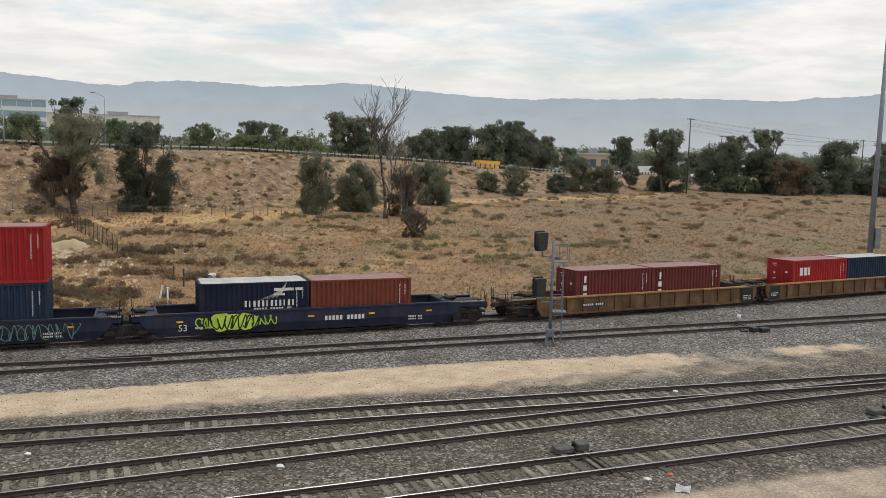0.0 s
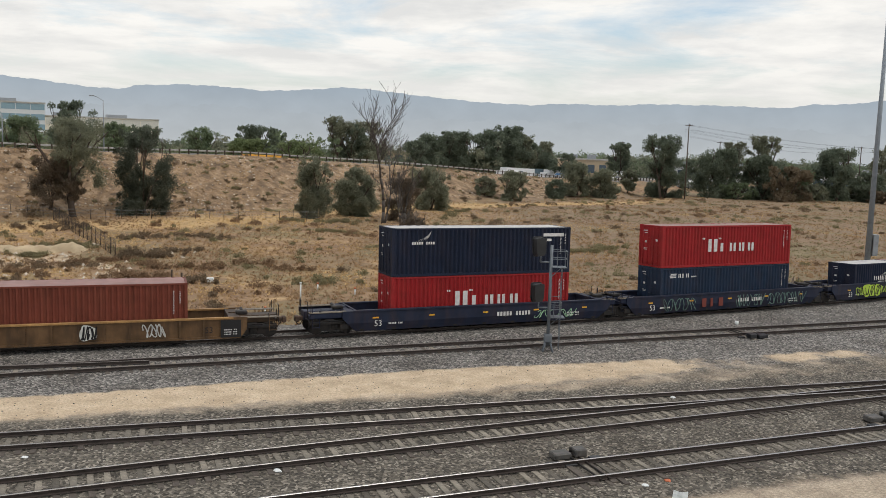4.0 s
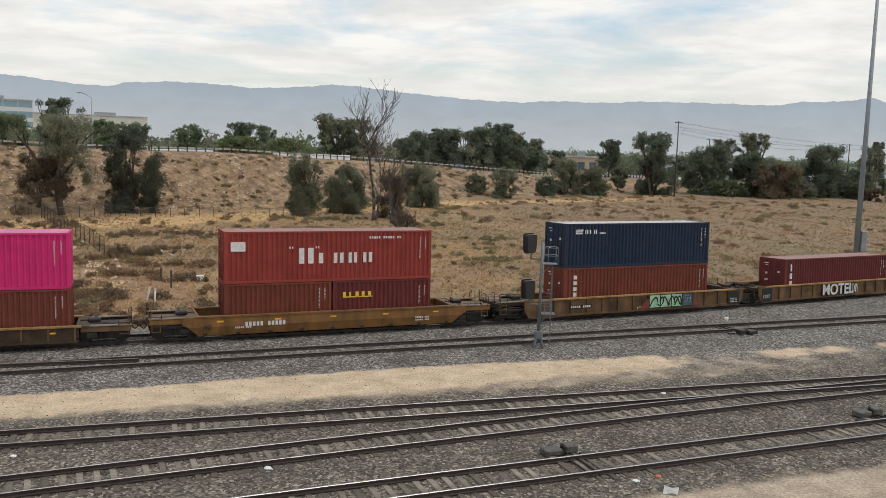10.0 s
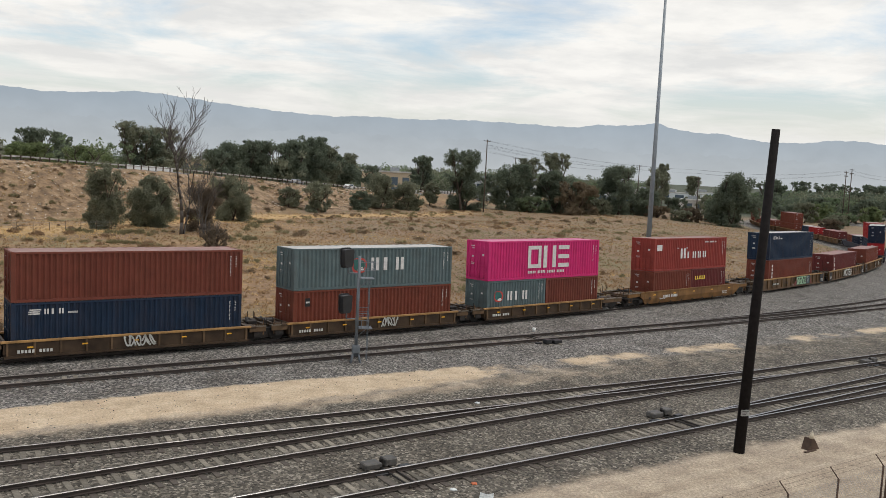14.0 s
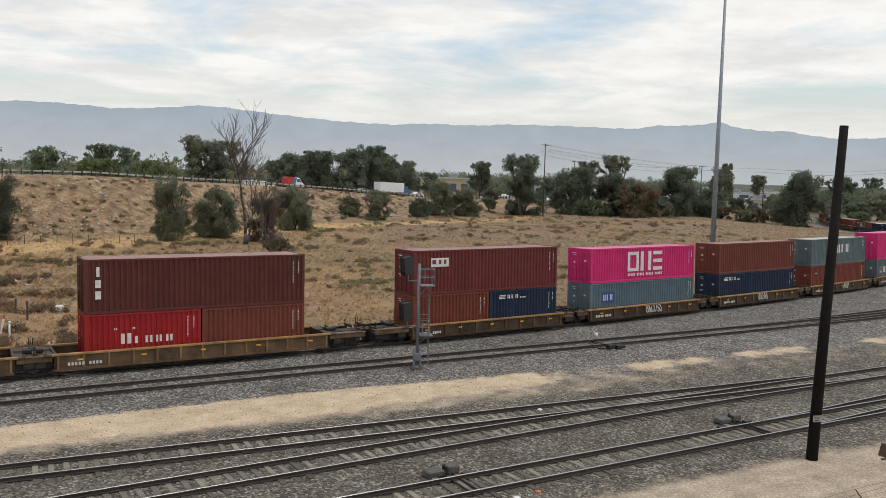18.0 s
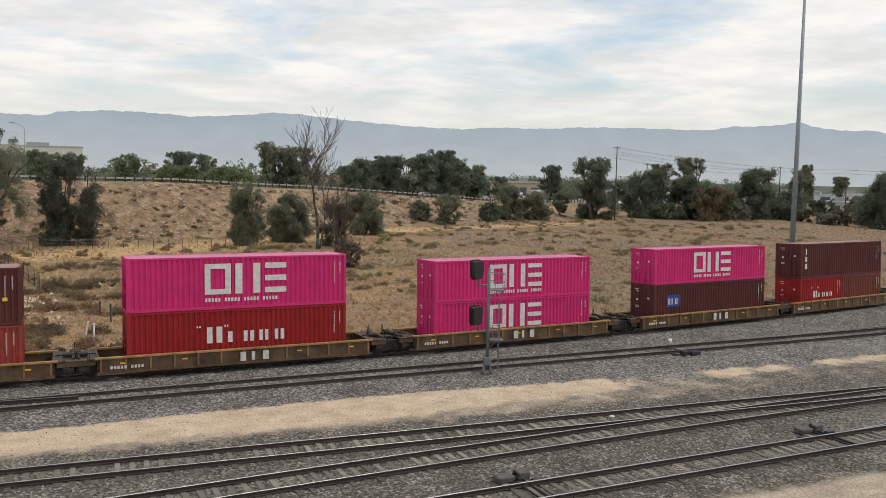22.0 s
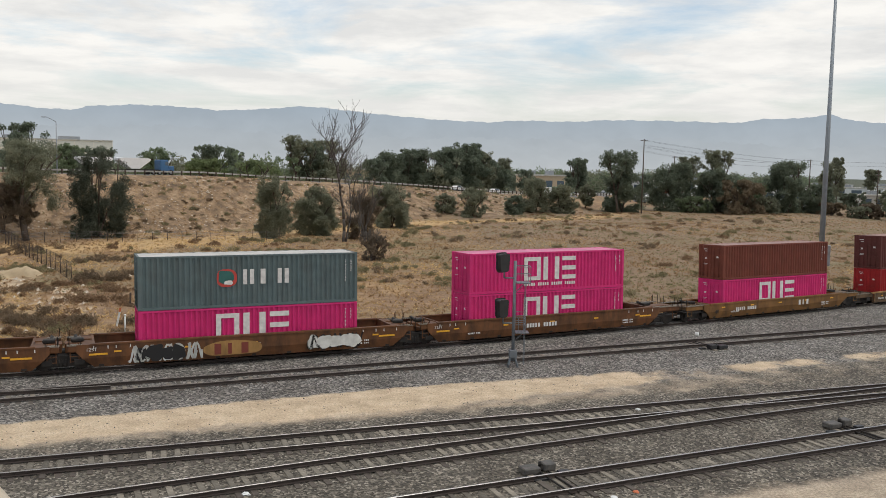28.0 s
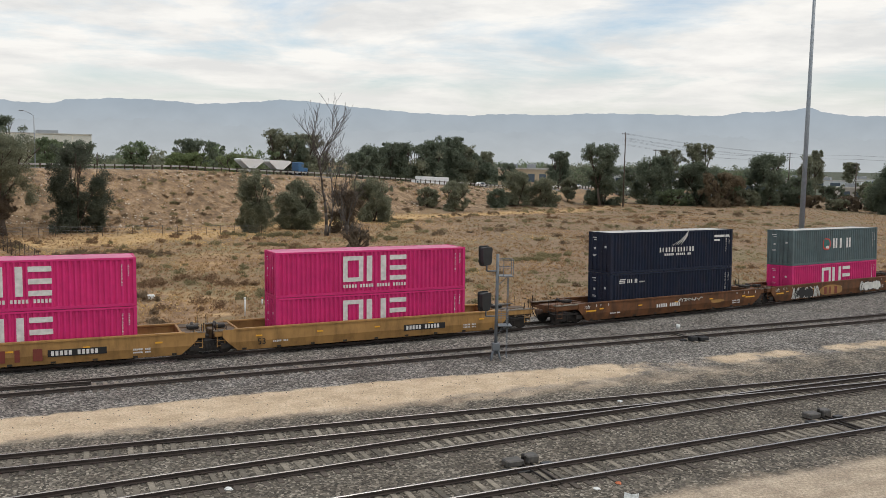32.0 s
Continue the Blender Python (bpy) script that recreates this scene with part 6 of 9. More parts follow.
    for a in ((0.85, -0.38), (0.85, 0.38), (0.30, -0.38)):
        bar((*a, 5.05), (*a, 6.0), 0.02)
    for z in (2.7, 3.1):
        for a, b in (((0.05, -0.38), (0.62, -0.38)), ((0.62, -0.38), (0.62, 0.38)), ((0.62, 0.38), (0.05, 0.38))):
            bar((*a, z), (*b, z), 0.018)
    for a in ((0.62, -0.38), (0.62, 0.38), (0.22, -0.38)):
        bar((*a, 2.2), (*a, 3.1), 0.018)
    for z in (3.4, 2.9):
        bar((0, 0, z), (0.62, -0.2, z), 0.018)
    bar((0.05, 0, 4.5), (0.6, 0, 5.05), 0.025)
    bar((0.05, 0, 1.7), (0.6, 0, 2.2), 0.025)
    return ob


signal_mast()


def tall_pole():
    ob = thing("light_mast", "tall tapering grey steel light mast with a small box", "light pole", m=pose(43.5, 86.6, -0.6))
    bm = B_()
    tube(bm, (0, 0, 0), (-0.15, 0, 33.0), 0.31, 0.13, 14)
    part("shaft", bm, MAST_GREY, ob)
    bm = B_()
    box(bm, 0.30, 0.85, -0.3, 0.2, 2.2, 4.4, 0.04)
    part("control_box", bm, GALV, ob)
    bm = B_()
    tube(bm, (0, 0, 0), (0, 0, 0.3), 0.7, 0.7, 14)
    part("foot", bm, CONCRETE, ob)
    bm = B_()
    box(bm, -0.9, -0.4, -0.3, 0.3, 0.0, 1.6, 0.03)
    part("cabinet", bm, GALV, ob)


tall_pole()


def black_pole():
    ob = thing("dark_pole", "dark tarred pole, slightly leaning, with a pale tag", "pole", m=pose(20.35, 30.95, -0.45))
    top = Vector((0.36, -0.1, 13.80))
    bm = B_()
    tube(bm, (0, 0, 0), top, 0.235, 0.165, 14)
    part("pole_shaft", bm, DARK_POLE, ob)
    bm = B_()
    p = top * (2.02 / 13.80)
    box(bm, p.x - 0.27, p.x + 0.11, p.y - 0.262, p.y - 0.235, 1.88, 2.14)
    tag = part("metal_tag", bm, TAG, ob, "dull grey metal tag")
    for k in range(3):
        bm = B_()
        box(bm, p.x - 0.22, p.x + 0.06 - 0.05 * k, p.y - 0.270, p.y - 0.262, 2.075 - 0.07 * k, 2.095 - 0.07 * k)
        part("tag_line", bm, IRON, tag)


black_pole()




# ---- trees ----
def leaf_cards(rnd_np, centres, radii, per, size, squash=0.8, droop=0.0, single=False):
    """Vertices and faces of clouds of small folded leaf clumps round the given centres."""
    c = np.repeat(np.asarray(centres, float), per, 0)
    r = np.repeat(np.asarray(radii, float), per)
    n = len(c)
    d = rnd_np.normal(size=(n, 3))
    d /= np.linalg.norm(d, axis=1, keepdims=True)
    d *= (rnd_np.random(n) ** 0.45 * r)[:, None]
    d[:, 2] *= squash
    p = c + d
    p[:, 2] -= droop * rnd_np.random(n)
    s = size * rnd_np.uniform(0.6, 1.4, n)
    a = rnd_np.normal(size=(n, 3))
    a /= np.linalg.norm(a, axis=1, keepdims=True)
    b = np.cross(a, rnd_np.normal(size=(n, 3)))
    b /= np.linalg.norm(b, axis=1, keepdims=True)
    e = np.cross(a, b)
    a, b, e = a * s[:, None] * 0.5, b * s[:, None] * 0.6, e * s[:, None] * 0.2
    if single:
        v = np.stack([p - a - e, p - b, p + a + b], 1).reshape(-1, 3)
        return v, np.arange(n * 3).reshape(-1, 3)
    v = np.stack([p - a - e, p - b * 0.8 + e, p + a - e, p + b + e], 1).reshape(-1, 3)
    k = np.arange(n)[:, None] * 4
    f = np.concatenate([k + np.array(q) for q in ((0, 1, 3), (1, 2, 3))], 0)
    return v, f


def mesh_np(name, v, f, material):
    me = bpy.data.meshes.new(name)
    me.from_pydata(v.tolist(), [], f.tolist())
    me.materials.append(material)
    return me


def limb(bm, a, d, length, r, rnd, depth, tips, spread=0.55, up=0.25, n=6):
    """A branch that forks; collects the tips."""
    p = Vector(a)
    dirn = Vector(d).normalized()
    seg = 3
    for k in range(seg):
        q = p + dirn * (length / seg)
        tube(bm, p, q, r * (1 - 0.3 * k / seg), r * (1 - 0.3 * (k + 1) / seg), n)
        p = q
        dirn = (dirn + Vector((rnd.uniform(-0.2, 0.2), rnd.uniform(-0.2, 0.2), rnd.uniform(-0.05, 0.14)))).normalized()
    if depth == 0:
        tips.append(p)
        return
    for _ in range(rnd.choice((2, 2, 3))):
        nd = (dirn + Vector((rnd.uniform(-1, 1), rnd.uniform(-1, 1), rnd.uniform(-0.2, 1) * up * 2)) * spread).normalized()
        limb(bm, p, nd, length * rnd.uniform(0.62, 0.85), r * 0.66, rnd, depth - 1, tips, spread, up, max(4, n - 1))
    if depth >= 2:
        tips.append(p)


def fit_to(bm, h, w):
    """Scales a branching to the given height and width."""
    zs = max(v.co.z for v in bm.verts)
    xs = max(max(abs(v.co.x), abs(v.co.y)) for v in bm.verts)
    bmesh.ops.scale(bm, vec=(0.5 * w / xs, 0.5 * w / xs, h / zs), verts=bm.verts)


STYLES = {  # bare trunk, centre of the crown, crown's lower end, clumps, clump radius
    "round": (0.14, 0.55, 0.13, 140, 0.096), "tall": (0.24, 0.64, 0.26, 115, 0.092), "column": (0.05, 0.45, -0.02, 210, 0.112), "shrub": (0.02, 0.45, 0.0, 105, 0.118)}


def tree(x, y, z, h, w, leaf, seed, style="round", label="", size=0.4, lean=0.0):
    """A tapered trunk with forking limbs under a crown of many leaf clumps with an uneven outline and gaps."""
    rnd, rn = random.Random(seed), np.random.RandomState(seed)
    kind = "shrub" if style == "shrub" else "tree"
    ob = thing(kind, label, kind, "trees of the field and the road", pose(x, y, z - 0.15, 0, lean, 0))
    t0f, cz, lo, clumps, cr = STYLES[style]
    bm = B_()
    tips = []
    t0 = max(0.2, t0f * h)
    r = max(0.10, h * 0.024)
    for k in range(3 if style == "shrub" else 1):
        b = Vector((rnd.uniform(-0.05, 0.05) * h, rnd.uniform(-0.05, 0.05) * h, t0))
        tube(bm, (0, 0, 0), b, r * 1.35, r, 8)
        for j in range(4):
            wv = 2 * math.pi * (j + rnd.random() * 0.6) / 4
            limb(bm, b, (math.cos(wv) * 0.55, math.sin(wv) * 0.55, 1), (h - t0) * 0.34, r * 0.6, rnd, 2, tips, 0.5, 0.3, 6)
    fit_to(bm, h * 0.93, w * 0.8)
    zs = max(p.z for p in tips)
    xs = max(max(abs(p.x), abs(p.y)) for p in tips)
    part("trunk", bm, BARK, ob)
    pts = [(p.x * 0.4 * w / xs, p.y * 0.4 * w / xs, p.z * 0.93 * h / zs) for p in tips]
    pts = [p for i_, p in enumerate(pts) if p[2] > (lo + 0.1) * h and i_ % 2 == 0]
    # lobes: a few big masses make the outline; clumps gather round them
    lobes = []
    for _ in range({"round": 11, "tall": 9, "column": 15, "shrub": 10}[style]):
        u = rn.uniform(lo + 0.10, 0.90)
        prof = math.sin(math.pi * min(0.98, (u - lo + 0.12) / (1.08 - lo + 0.1))) ** 0.55
        wv, rr = rn.uniform(0, 6.28), rn.uniform(0.18, 0.44) * w * prof
        lobes.append((math.cos(wv) * rr, math.sin(wv) * rr, u * h))
    if style in ("column", "shrub"):
        lobes += [(s_ * 0.22 * w, rn.uniform(-0.2, 0.2) * w, rn.uniform(0.06, 0.16) * h) for s_ in (-1, 1)]
    lobes.append((0, 0, 0.88 * h))
    lobes.append((0, 0, cz * h))
    for i in range(clumps):
        bx, by, bz = lobes[i % len(lobes)]
        g = rn.normal(size=3) * np.array([w * 0.064, w * 0.064, h * 0.088])
        pts.append((bx + g[0], by + g[1], min(max(bz + g[2], (lo + 0.04) * h), h * 0.95)))
    radii = rn.uniform(0.45, 1.25, len(pts)) * cr * min(w, h * 0.9)
    cl = float(np.mean(radii))
    per = int(min(280 if size < 0.2 else 140, max(40, 13 * (cl / size) ** 2)))
    v, f = leaf_cards(rn, pts, radii, per, size, 0.8, cl * (0.9 if style in ("column", "tall") else 0.4), True)
    v[:, 2] = np.maximum(v[:, 2], 0.1)
    crown = new("crown", mesh_np("crown", v, f, leaf))
    crown.parent = ob
    return ob


TREES = [  # x, y, foot, height, width, leaves, style, label
    (-54.7, 123.1, None, 15.0, 12.5, LEAF_OLIVE, "tall", "grey-olive eucalyptus with a thick dark trunk at the slope's foot"),
    (-58.4, 123.9, None, 8.6, 8.4, LEAF_DRY, "round", "small brownish leaning tree with a sparse crown"),
    (-46.5, 130.1, None, 13.8, 8.8, LEAF_DEEP, "column", "dark dense tree with drooping foliage"),
    (-21.5, 136.4, None, 10.6, 5.6, LEAF_OLIVE, "column", "olive tree with an uneven crown at the slope's foot"),
    (-15.4, 142.0, None, 8.6, 6.8, LEAF_OLIVE, "column", "rounded olive tree growing down to the ground"),
    (-3.2, 162.0, None, 8.8, 7.6, LEAF_OLIVE, "column", "olive tree behind the dead tree"),
    (-7.0, 134.5, None, 7.0, 5.4, LEAF_DRY, "shrub", "brown dry shrub tangled with bare twigs"),
    (8.7, 198.1, None, 4.7, 5.0, LEAF_OLIVE, "shrub", "low olive shrub on the slope"),
    (15.3, 198.9, None, 7.3, 7.2, LEAF_OLIVE, "shrub", "grey-green shrub on the slope"),
    (27.5, 216.4, None, 5.2, 4.4, LEAF_DARK, "column", "small dark rounded tree on the slope"),
    (34.1, 224.9, None, 9.2, 7.9, LEAF_OLIVE, "column", "dark olive tree beside the road"),
    (41.1, 225.6, None, 8.2, 7.7, LEAF_OLIVE, "column", "dark olive tree beside the road"),
    (52.8, 249.1, None, 7.1, 5.8, LEAF_OLIVE, "round", "small grey-green tree beside the road"),
    (60.5, 240.7, None, 18.9, 12.5, LEAF_DARK, "tall", "tall eucalyptus with an airy upper crown"),
    (62.5, 243.7, None, 12.0, 12.5, LEAF_DARK, "column", "dark dense tree below a tall eucalyptus"),
    (80.6, 253.7, None, 14.9, 17.5, LEAF_DARK, "column", "broad dark tree at the field's edge"),
    (92.5, 250.4, None, 13.4, 15.5, LEAF_DARK, "column", "broad dark tree at the field's edge"),
    (97.5, 243.0, None, 10.4, 16.0, LEAF_RUST, "column", "rusty-brown bush at the field's edge"),
    (95.0, 256.0, None, 19.5, 11.5, LEAF_OLIVE, "tall", "tall eucalyptus behind rusty bushes"),
    (113.3, 248.5, None, 16.2, 13.5, LEAF_DARK, "column", "dark tree at the field's edge"),
    (88.0, 262.0, None, 17.5, 10.4, LEAF_OLIVE, "tall", "eucalyptus with an airy crown"),
    (105.0, 252.0, None, 9.0, 13.0, LEAF_GREEN, "column", "low green thicket at the field's edge"),
    (124.0, 252.0, None, 9.0, 11.0, LEAF_DARK, "column", "low dark thicket at the field's edge"),
    (146.6, 236.3, None, 17.4, 15.8, LEAF_DARK, "column", "large dense dark tree beside the curving track"),
    (133.0, 262.0, None, 16.5, 10.0, LEAF_OLIVE, "tall", "airy eucalyptus beside utility poles"),
    (-95.6, 186.9, 8.5, 7.4, 10.5, LEAF_GREEN, "column", "green roadside tree beyond the slope"), (-81.4, 182.6, 8.4, 11.4, 11.5, LEAF_DARK, "round", "dark roadside tree beyond the slope"),
    (-84.4, 213.9, 8.6, 7.2, 9.2, LEAF_GREEN, "round", "green roadside tree beyond the slope"), (-71.0, 197.6, 8.0, 7.0, 9.1, LEAF_DARK, "round", "dark green tree beside the road"),
    (-72.7, 249.6, 7.6, 8.2, 13.0, LEAF_GREEN, "round", "broad green tree beyond the road"), (-57.7, 253.5, 7.6, 9.4, 16.5, LEAF_DARK, "round", "broad dark tree beyond the road"),
    (-60.1, 293.9, 7.0, 10.0, 9.0, LEAF_DARK, "round", "dark tree beyond the road"), (-35.1, 267.7, 6.8, 14.5, 10.8, LEAF_OLIVE, "tall", "eucalyptus beyond the road"),
    (-27.2, 278.7, 6.8, 13.2, 13.1, LEAF_OLIVE, "round", "eucalyptus beyond the road"), (-9.8, 259.8, 5.4, 8.6, 9.6, LEAF_DARK, "round", "dark tree beyond the road"),
    (-0.3, 280.0, 4.6, 13.2, 8.4, LEAF_DARK, "round", "dark eucalyptus beyond the road"), (9.4, 289.9, 4.4, 13.4, 9.7, LEAF_DARK, "round", "dark eucalyptus beyond the road"),
    (19.6, 299.4, 4.0, 16.6, 17.1, LEAF_DARK, "round", "large dark eucalyptus beyond the road"), (35.6, 318.1, 4.0, 12.0, 8.6, LEAF_OLIVE, "tall", "slender tree beyond the road"),
    (38.5, 277.4, 3.6, 7.8, 13.1, LEAF_DARK, "round", "dark tree beside the road"), (58.8, 294.2, 3.4, 12.6, 11.0, LEAF_DARK, "round", "dark tree beyond the road"),
    (-42.0, 236.3, 7.6, 5.2, 14.5, LEAF_BRIGHT, "column", "bright green bushes beside the road"), (-55.0, 236.0, 7.8, 5.0, 14.0, LEAF_BRIGHT, "column", "bright green bushes beside the road"),
    (3.5, 284.0, 4.4, 13.5, 12.0, LEAF_DARK, "column", "dark tree in a dense roadside row"), (14.5, 293.0, 4.2, 14.5, 13.0, LEAF_DARK, "column", "dark tree in a dense roadside row"), (26.0, 303.0, 4.0, 14.0, 12.0, LEAF_OLIVE, "round", "olive tree in a dense roadside row"),
    (-6.0, 276.0, 5.0, 11.5, 11.0, LEAF_DARK, "column", "dark tree in a dense roadside row"), (31.0, 309.0, 4.0, 11.5, 12.0, LEAF_DARK, "column", "dark tree in a dense roadside row"), (-31.0, 272.0, 6.6, 12.5, 11.0, LEAF_DARK, "round", "dark tree behind a leafless tree"),
    (-87.4, 223.5, 8.3, 6.8, 8.0, LEAF_GREEN, "round", "green tree beyond the road"),
    (151.5, 293.2, 2.0, 16.4, 6.6, LEAF_OLIVE, "tall", "slender eucalyptus beside poles"), (195.7, 348.9, 1.2, 13.2, 9.4, LEAF_OLIVE, "round", "distant olive tree beyond the curve"),
    (290.9, 406.6, 1.0, 14.2, 20.0, LEAF_DARK, "round", "distant dark tree beyond the curve"), (316.6, 412.5, 1.0, 14.0, 24.0, LEAF_DARK, "round", "distant dark tree beyond the curve"), (304.5, 371.0, 2.0, 13.0, 28.0, LEAF_DARK, "round", "distant dark trees beyond the curve"),
    (209.6, 280.3, -0.5, 6.2, 10.5, LEAF_BRIGHT, "column", "yellow-green bush beside the curve"), (223.8, 269.0, -0.5, 6.4, 9.4, LEAF_BRIGHT, "column", "yellow-green bush beside the curve"),
    (251.1, 373.4, 1.0, 14.0, 18.1, LEAF_DARK, "round", "distant dark tree beyond the curve"),
    (-4.2, 104.6, None, 3.3, 4.6, LEAF_DRY, "shrub", "low brown dry bush in the grass"),
    (118.0, 254.0, None, 4.5, 9.0, LEAF_OLIVE, "shrub", "low olive brush at the field's far edge"), (126.0, 246.0, None, 4.0, 9.0, LEAF_RUST, "shrub", "low brownish brush at the field's far edge"),
    (131.0, 239.0, None, 3.6, 8.0, LEAF_OLIVE, "shrub", "low olive brush at the field's far edge"), (137.0, 245.0, None, 4.6, 9.0, LEAF_DRY, "shrub", "low dry brush beside a large dark tree"),
    (129.0, 262.0, None, 6.0, 9.5, LEAF_GREEN, "round", "green tree beyond the field's edge"), (141.0, 262.0, None, 7.0, 10.0, LEAF_DARK, "round", "dark tree beyond the field's edge"),
    (152.0, 256.0, None, 5.5, 10.0, LEAF_OLIVE, "shrub", "olive brush behind a large dark tree"), (160.0, 268.0, None, 8.0, 11.0, LEAF_GREEN, "round", "green tree behind utility poles"),
    (110.0, 270.0, None, 6.5, 10.0, LEAF_DARK, "round", "dark tree behind the field's thicket"), (84.0, 247.0, None, 5.0, 11.0, LEAF_GREEN, "shrub", "low green thicket at the field's edge"),
    (104.5, 243.0, None, 5.2, 9.0, LEAF_OLIVE, "shrub", "low olive brush at the field's edge"),
    (121.0, 300.0, None, 8.5, 12.0, LEAF_GREEN, "round", "green tree beyond a car park"), (148.0, 312.0, None, 9.0, 13.0, LEAF_DARK, "round", "dark tree beyond a car park"),
    (176.0, 300.0, None, 8.0, 12.0, LEAF_OLIVE, "round", "olive tree beyond the curve"), (190.0, 318.0, None, 9.5, 14.0, LEAF_GREEN, "round", "green tree beyond the curve"),
    (90.0, 318.0, None, 8.0, 12.0, LEAF_DARK, "round", "dark tree among low sheds"), (232.0, 312.0, None, 9.0, 14.0, LEAF_DARK, "round", "dark tree beyond the curving track"),
    (178.0, 232.0, None, 3.6, 9.0, LEAF_DRY, "shrub", "low dry brush behind the curving track"), (188.0, 242.0, None, 4.4, 10.0, LEAF_OLIVE, "shrub", "olive brush behind the curving track"),
    (198.0, 252.0, None, 4.8, 10.0, LEAF_GREEN, "shrub", "green brush behind the curving track"), (207.0, 262.0, None, 4.0, 10.0, LEAF_DRY, "shrub", "low dry brush behind the curving track"),
    (186.0, 264.0, None, 7.5, 10.0, LEAF_DARK, "round", "dark tree behind the curving track"), (201.0, 276.0, None, 8.0, 11.0, LEAF_OLIVE, "round", "olive tree behind the curving track"),
    (218.0, 288.0, None, 7.5, 12.0, LEAF_GREEN, "round", "green tree behind the curving track"), (236.0, 282.0, None, 5.0, 12.0, LEAF_OLIVE, "shrub", "olive brush behind the curving track"),
    (174.0, 248.0, None, 5.0, 8.0, LEAF_GREEN, "shrub", "green brush behind the curving track"), (247.0, 300.0, None, 8.5, 13.0, LEAF_DARK, "round", "dark tree behind the curving track"),
    (252.0, 330.0, None, 8.5, 14.0, LEAF_GREEN, "round", "green tree beyond the curving track"), (275.0, 340.0, None, 9.5, 15.0, LEAF_OLIVE, "round", "olive tree beyond the curving track"),
]


def build_trees():
    for i, (x, y, z, h, w, leaf, style, label) in enumerate(TREES):
        zz = z_at(x, y)
        d = math.hypot(x, y)
        if 3 <= i < 12:
            w *= 1.15
        foot = zz if z is None else min(z, zz + 0.2)
        tree(x, y, foot, h if z is None else h + max(0.0, z - foot), w, leaf, 100 + i, style, label, max(0.15, d * 0.00115) if d < 170 else d * 0.0015, 12.0 if "leaning" in label else 0.0)


build_trees()


def bare_tree(x, y, h, w, label, seed, stems, depth, trunk_r, spread):
    rnd = random.Random(seed)
    ob = thing("bare_tree", label, "tree", m=pose(x, y, z_at(x, y) - 0.1))
    tips = []
    bm = B_()
    for k in range(stems):
        a = 2 * math.pi * k / stems
        limb(bm, (0.25 * math.cos(a), 0.25 * math.sin(a), 0), (0.10 * math.cos(a) * (stems > 1), 0.10 * math.sin(a), 1), h * 0.33, trunk_r * (1.0 - 0.18 * k), rnd, depth, tips, spread, 0.85, 6)
    fit_to(bm, h, w)
    part("trunk", bm, DEAD_BARK, ob)
    return ob


def dead_tree(x, y, h, label, seed):
    """Two leaning stems that fork into long upswept branches and fine twigs."""
    rnd = random.Random(seed)
    ob = thing("bare_tree", label, "tree", m=pose(x, y, z_at(x, y) - 0.1))
    bm = B_()

    def grow(p, d, length, r, depth):
        seg = 4
        for k in range(seg):
            q = p + d * (length / seg)
            r1 = r * (1 - 0.11 * (k + 1))
            tube(bm, p, q, max(0.022, r * (1 - 0.11 * k)), max(0.018, r1), 6 if r > 0.08 else 4)
            p = q
            d = (d + Vector((rnd.uniform(-0.16, 0.16), rnd.uniform(-0.16, 0.16), 0.07))).normalized()
            if depth and k in (1, 2) and depth < 5:
                w_ = rnd.uniform(0, 6.28)
                nd = (d + Vector((math.cos(w_), math.sin(w_), 0.25)) * rnd.uniform(0.6, 0.9)).normalized()
                grow(p, nd, length * rnd.uniform(0.42, 0.62), r * 0.48, depth - 1)
        if depth:
            w_ = rnd.uniform(0, 6.28)
            for s_ in (0, math.pi):
                nd = (d + Vector((math.cos(w_ + s_), math.sin(w_ + s_), 0.15)) * rnd.uniform(0.32, 0.6)).normalized()
                grow(p, nd, length * rnd.uniform(0.58, 0.80), r * 0.60, depth - 1)

    grow(Vector((0, 0, 0)), Vector((0.05, 0, 1)).normalized(), h * 0.36, 0.29, 5)
    grow(Vector((0.35, 0.1, 0)), Vector((0.16, 0.1, 1)).normalized(), h * 0.30, 0.16, 4)
    zs = max(v.co.z for v in bm.verts)
    bmesh.ops.scale(bm, vec=(1.05 * h / zs, 1.05 * h / zs, h / zs), verts=bm.verts)
    part("trunk", bm, DEAD_BARK, ob)
    return ob


dead_tree(-9.8, 129.4, 21.6, "tall leafless grey tree with long upswept branches", 4)
bare_tree(-6.8, 129.0, 9.5, 10.0, "thicket of bare leaning stems beside a dead tree", 8, 6, 4, 0.15, 0.5)
bare_tree(-4.7, 104.2, 4.6, 5.0, "low tangled bare bush in the grass", 9, 6, 4, 0.06, 0.6)


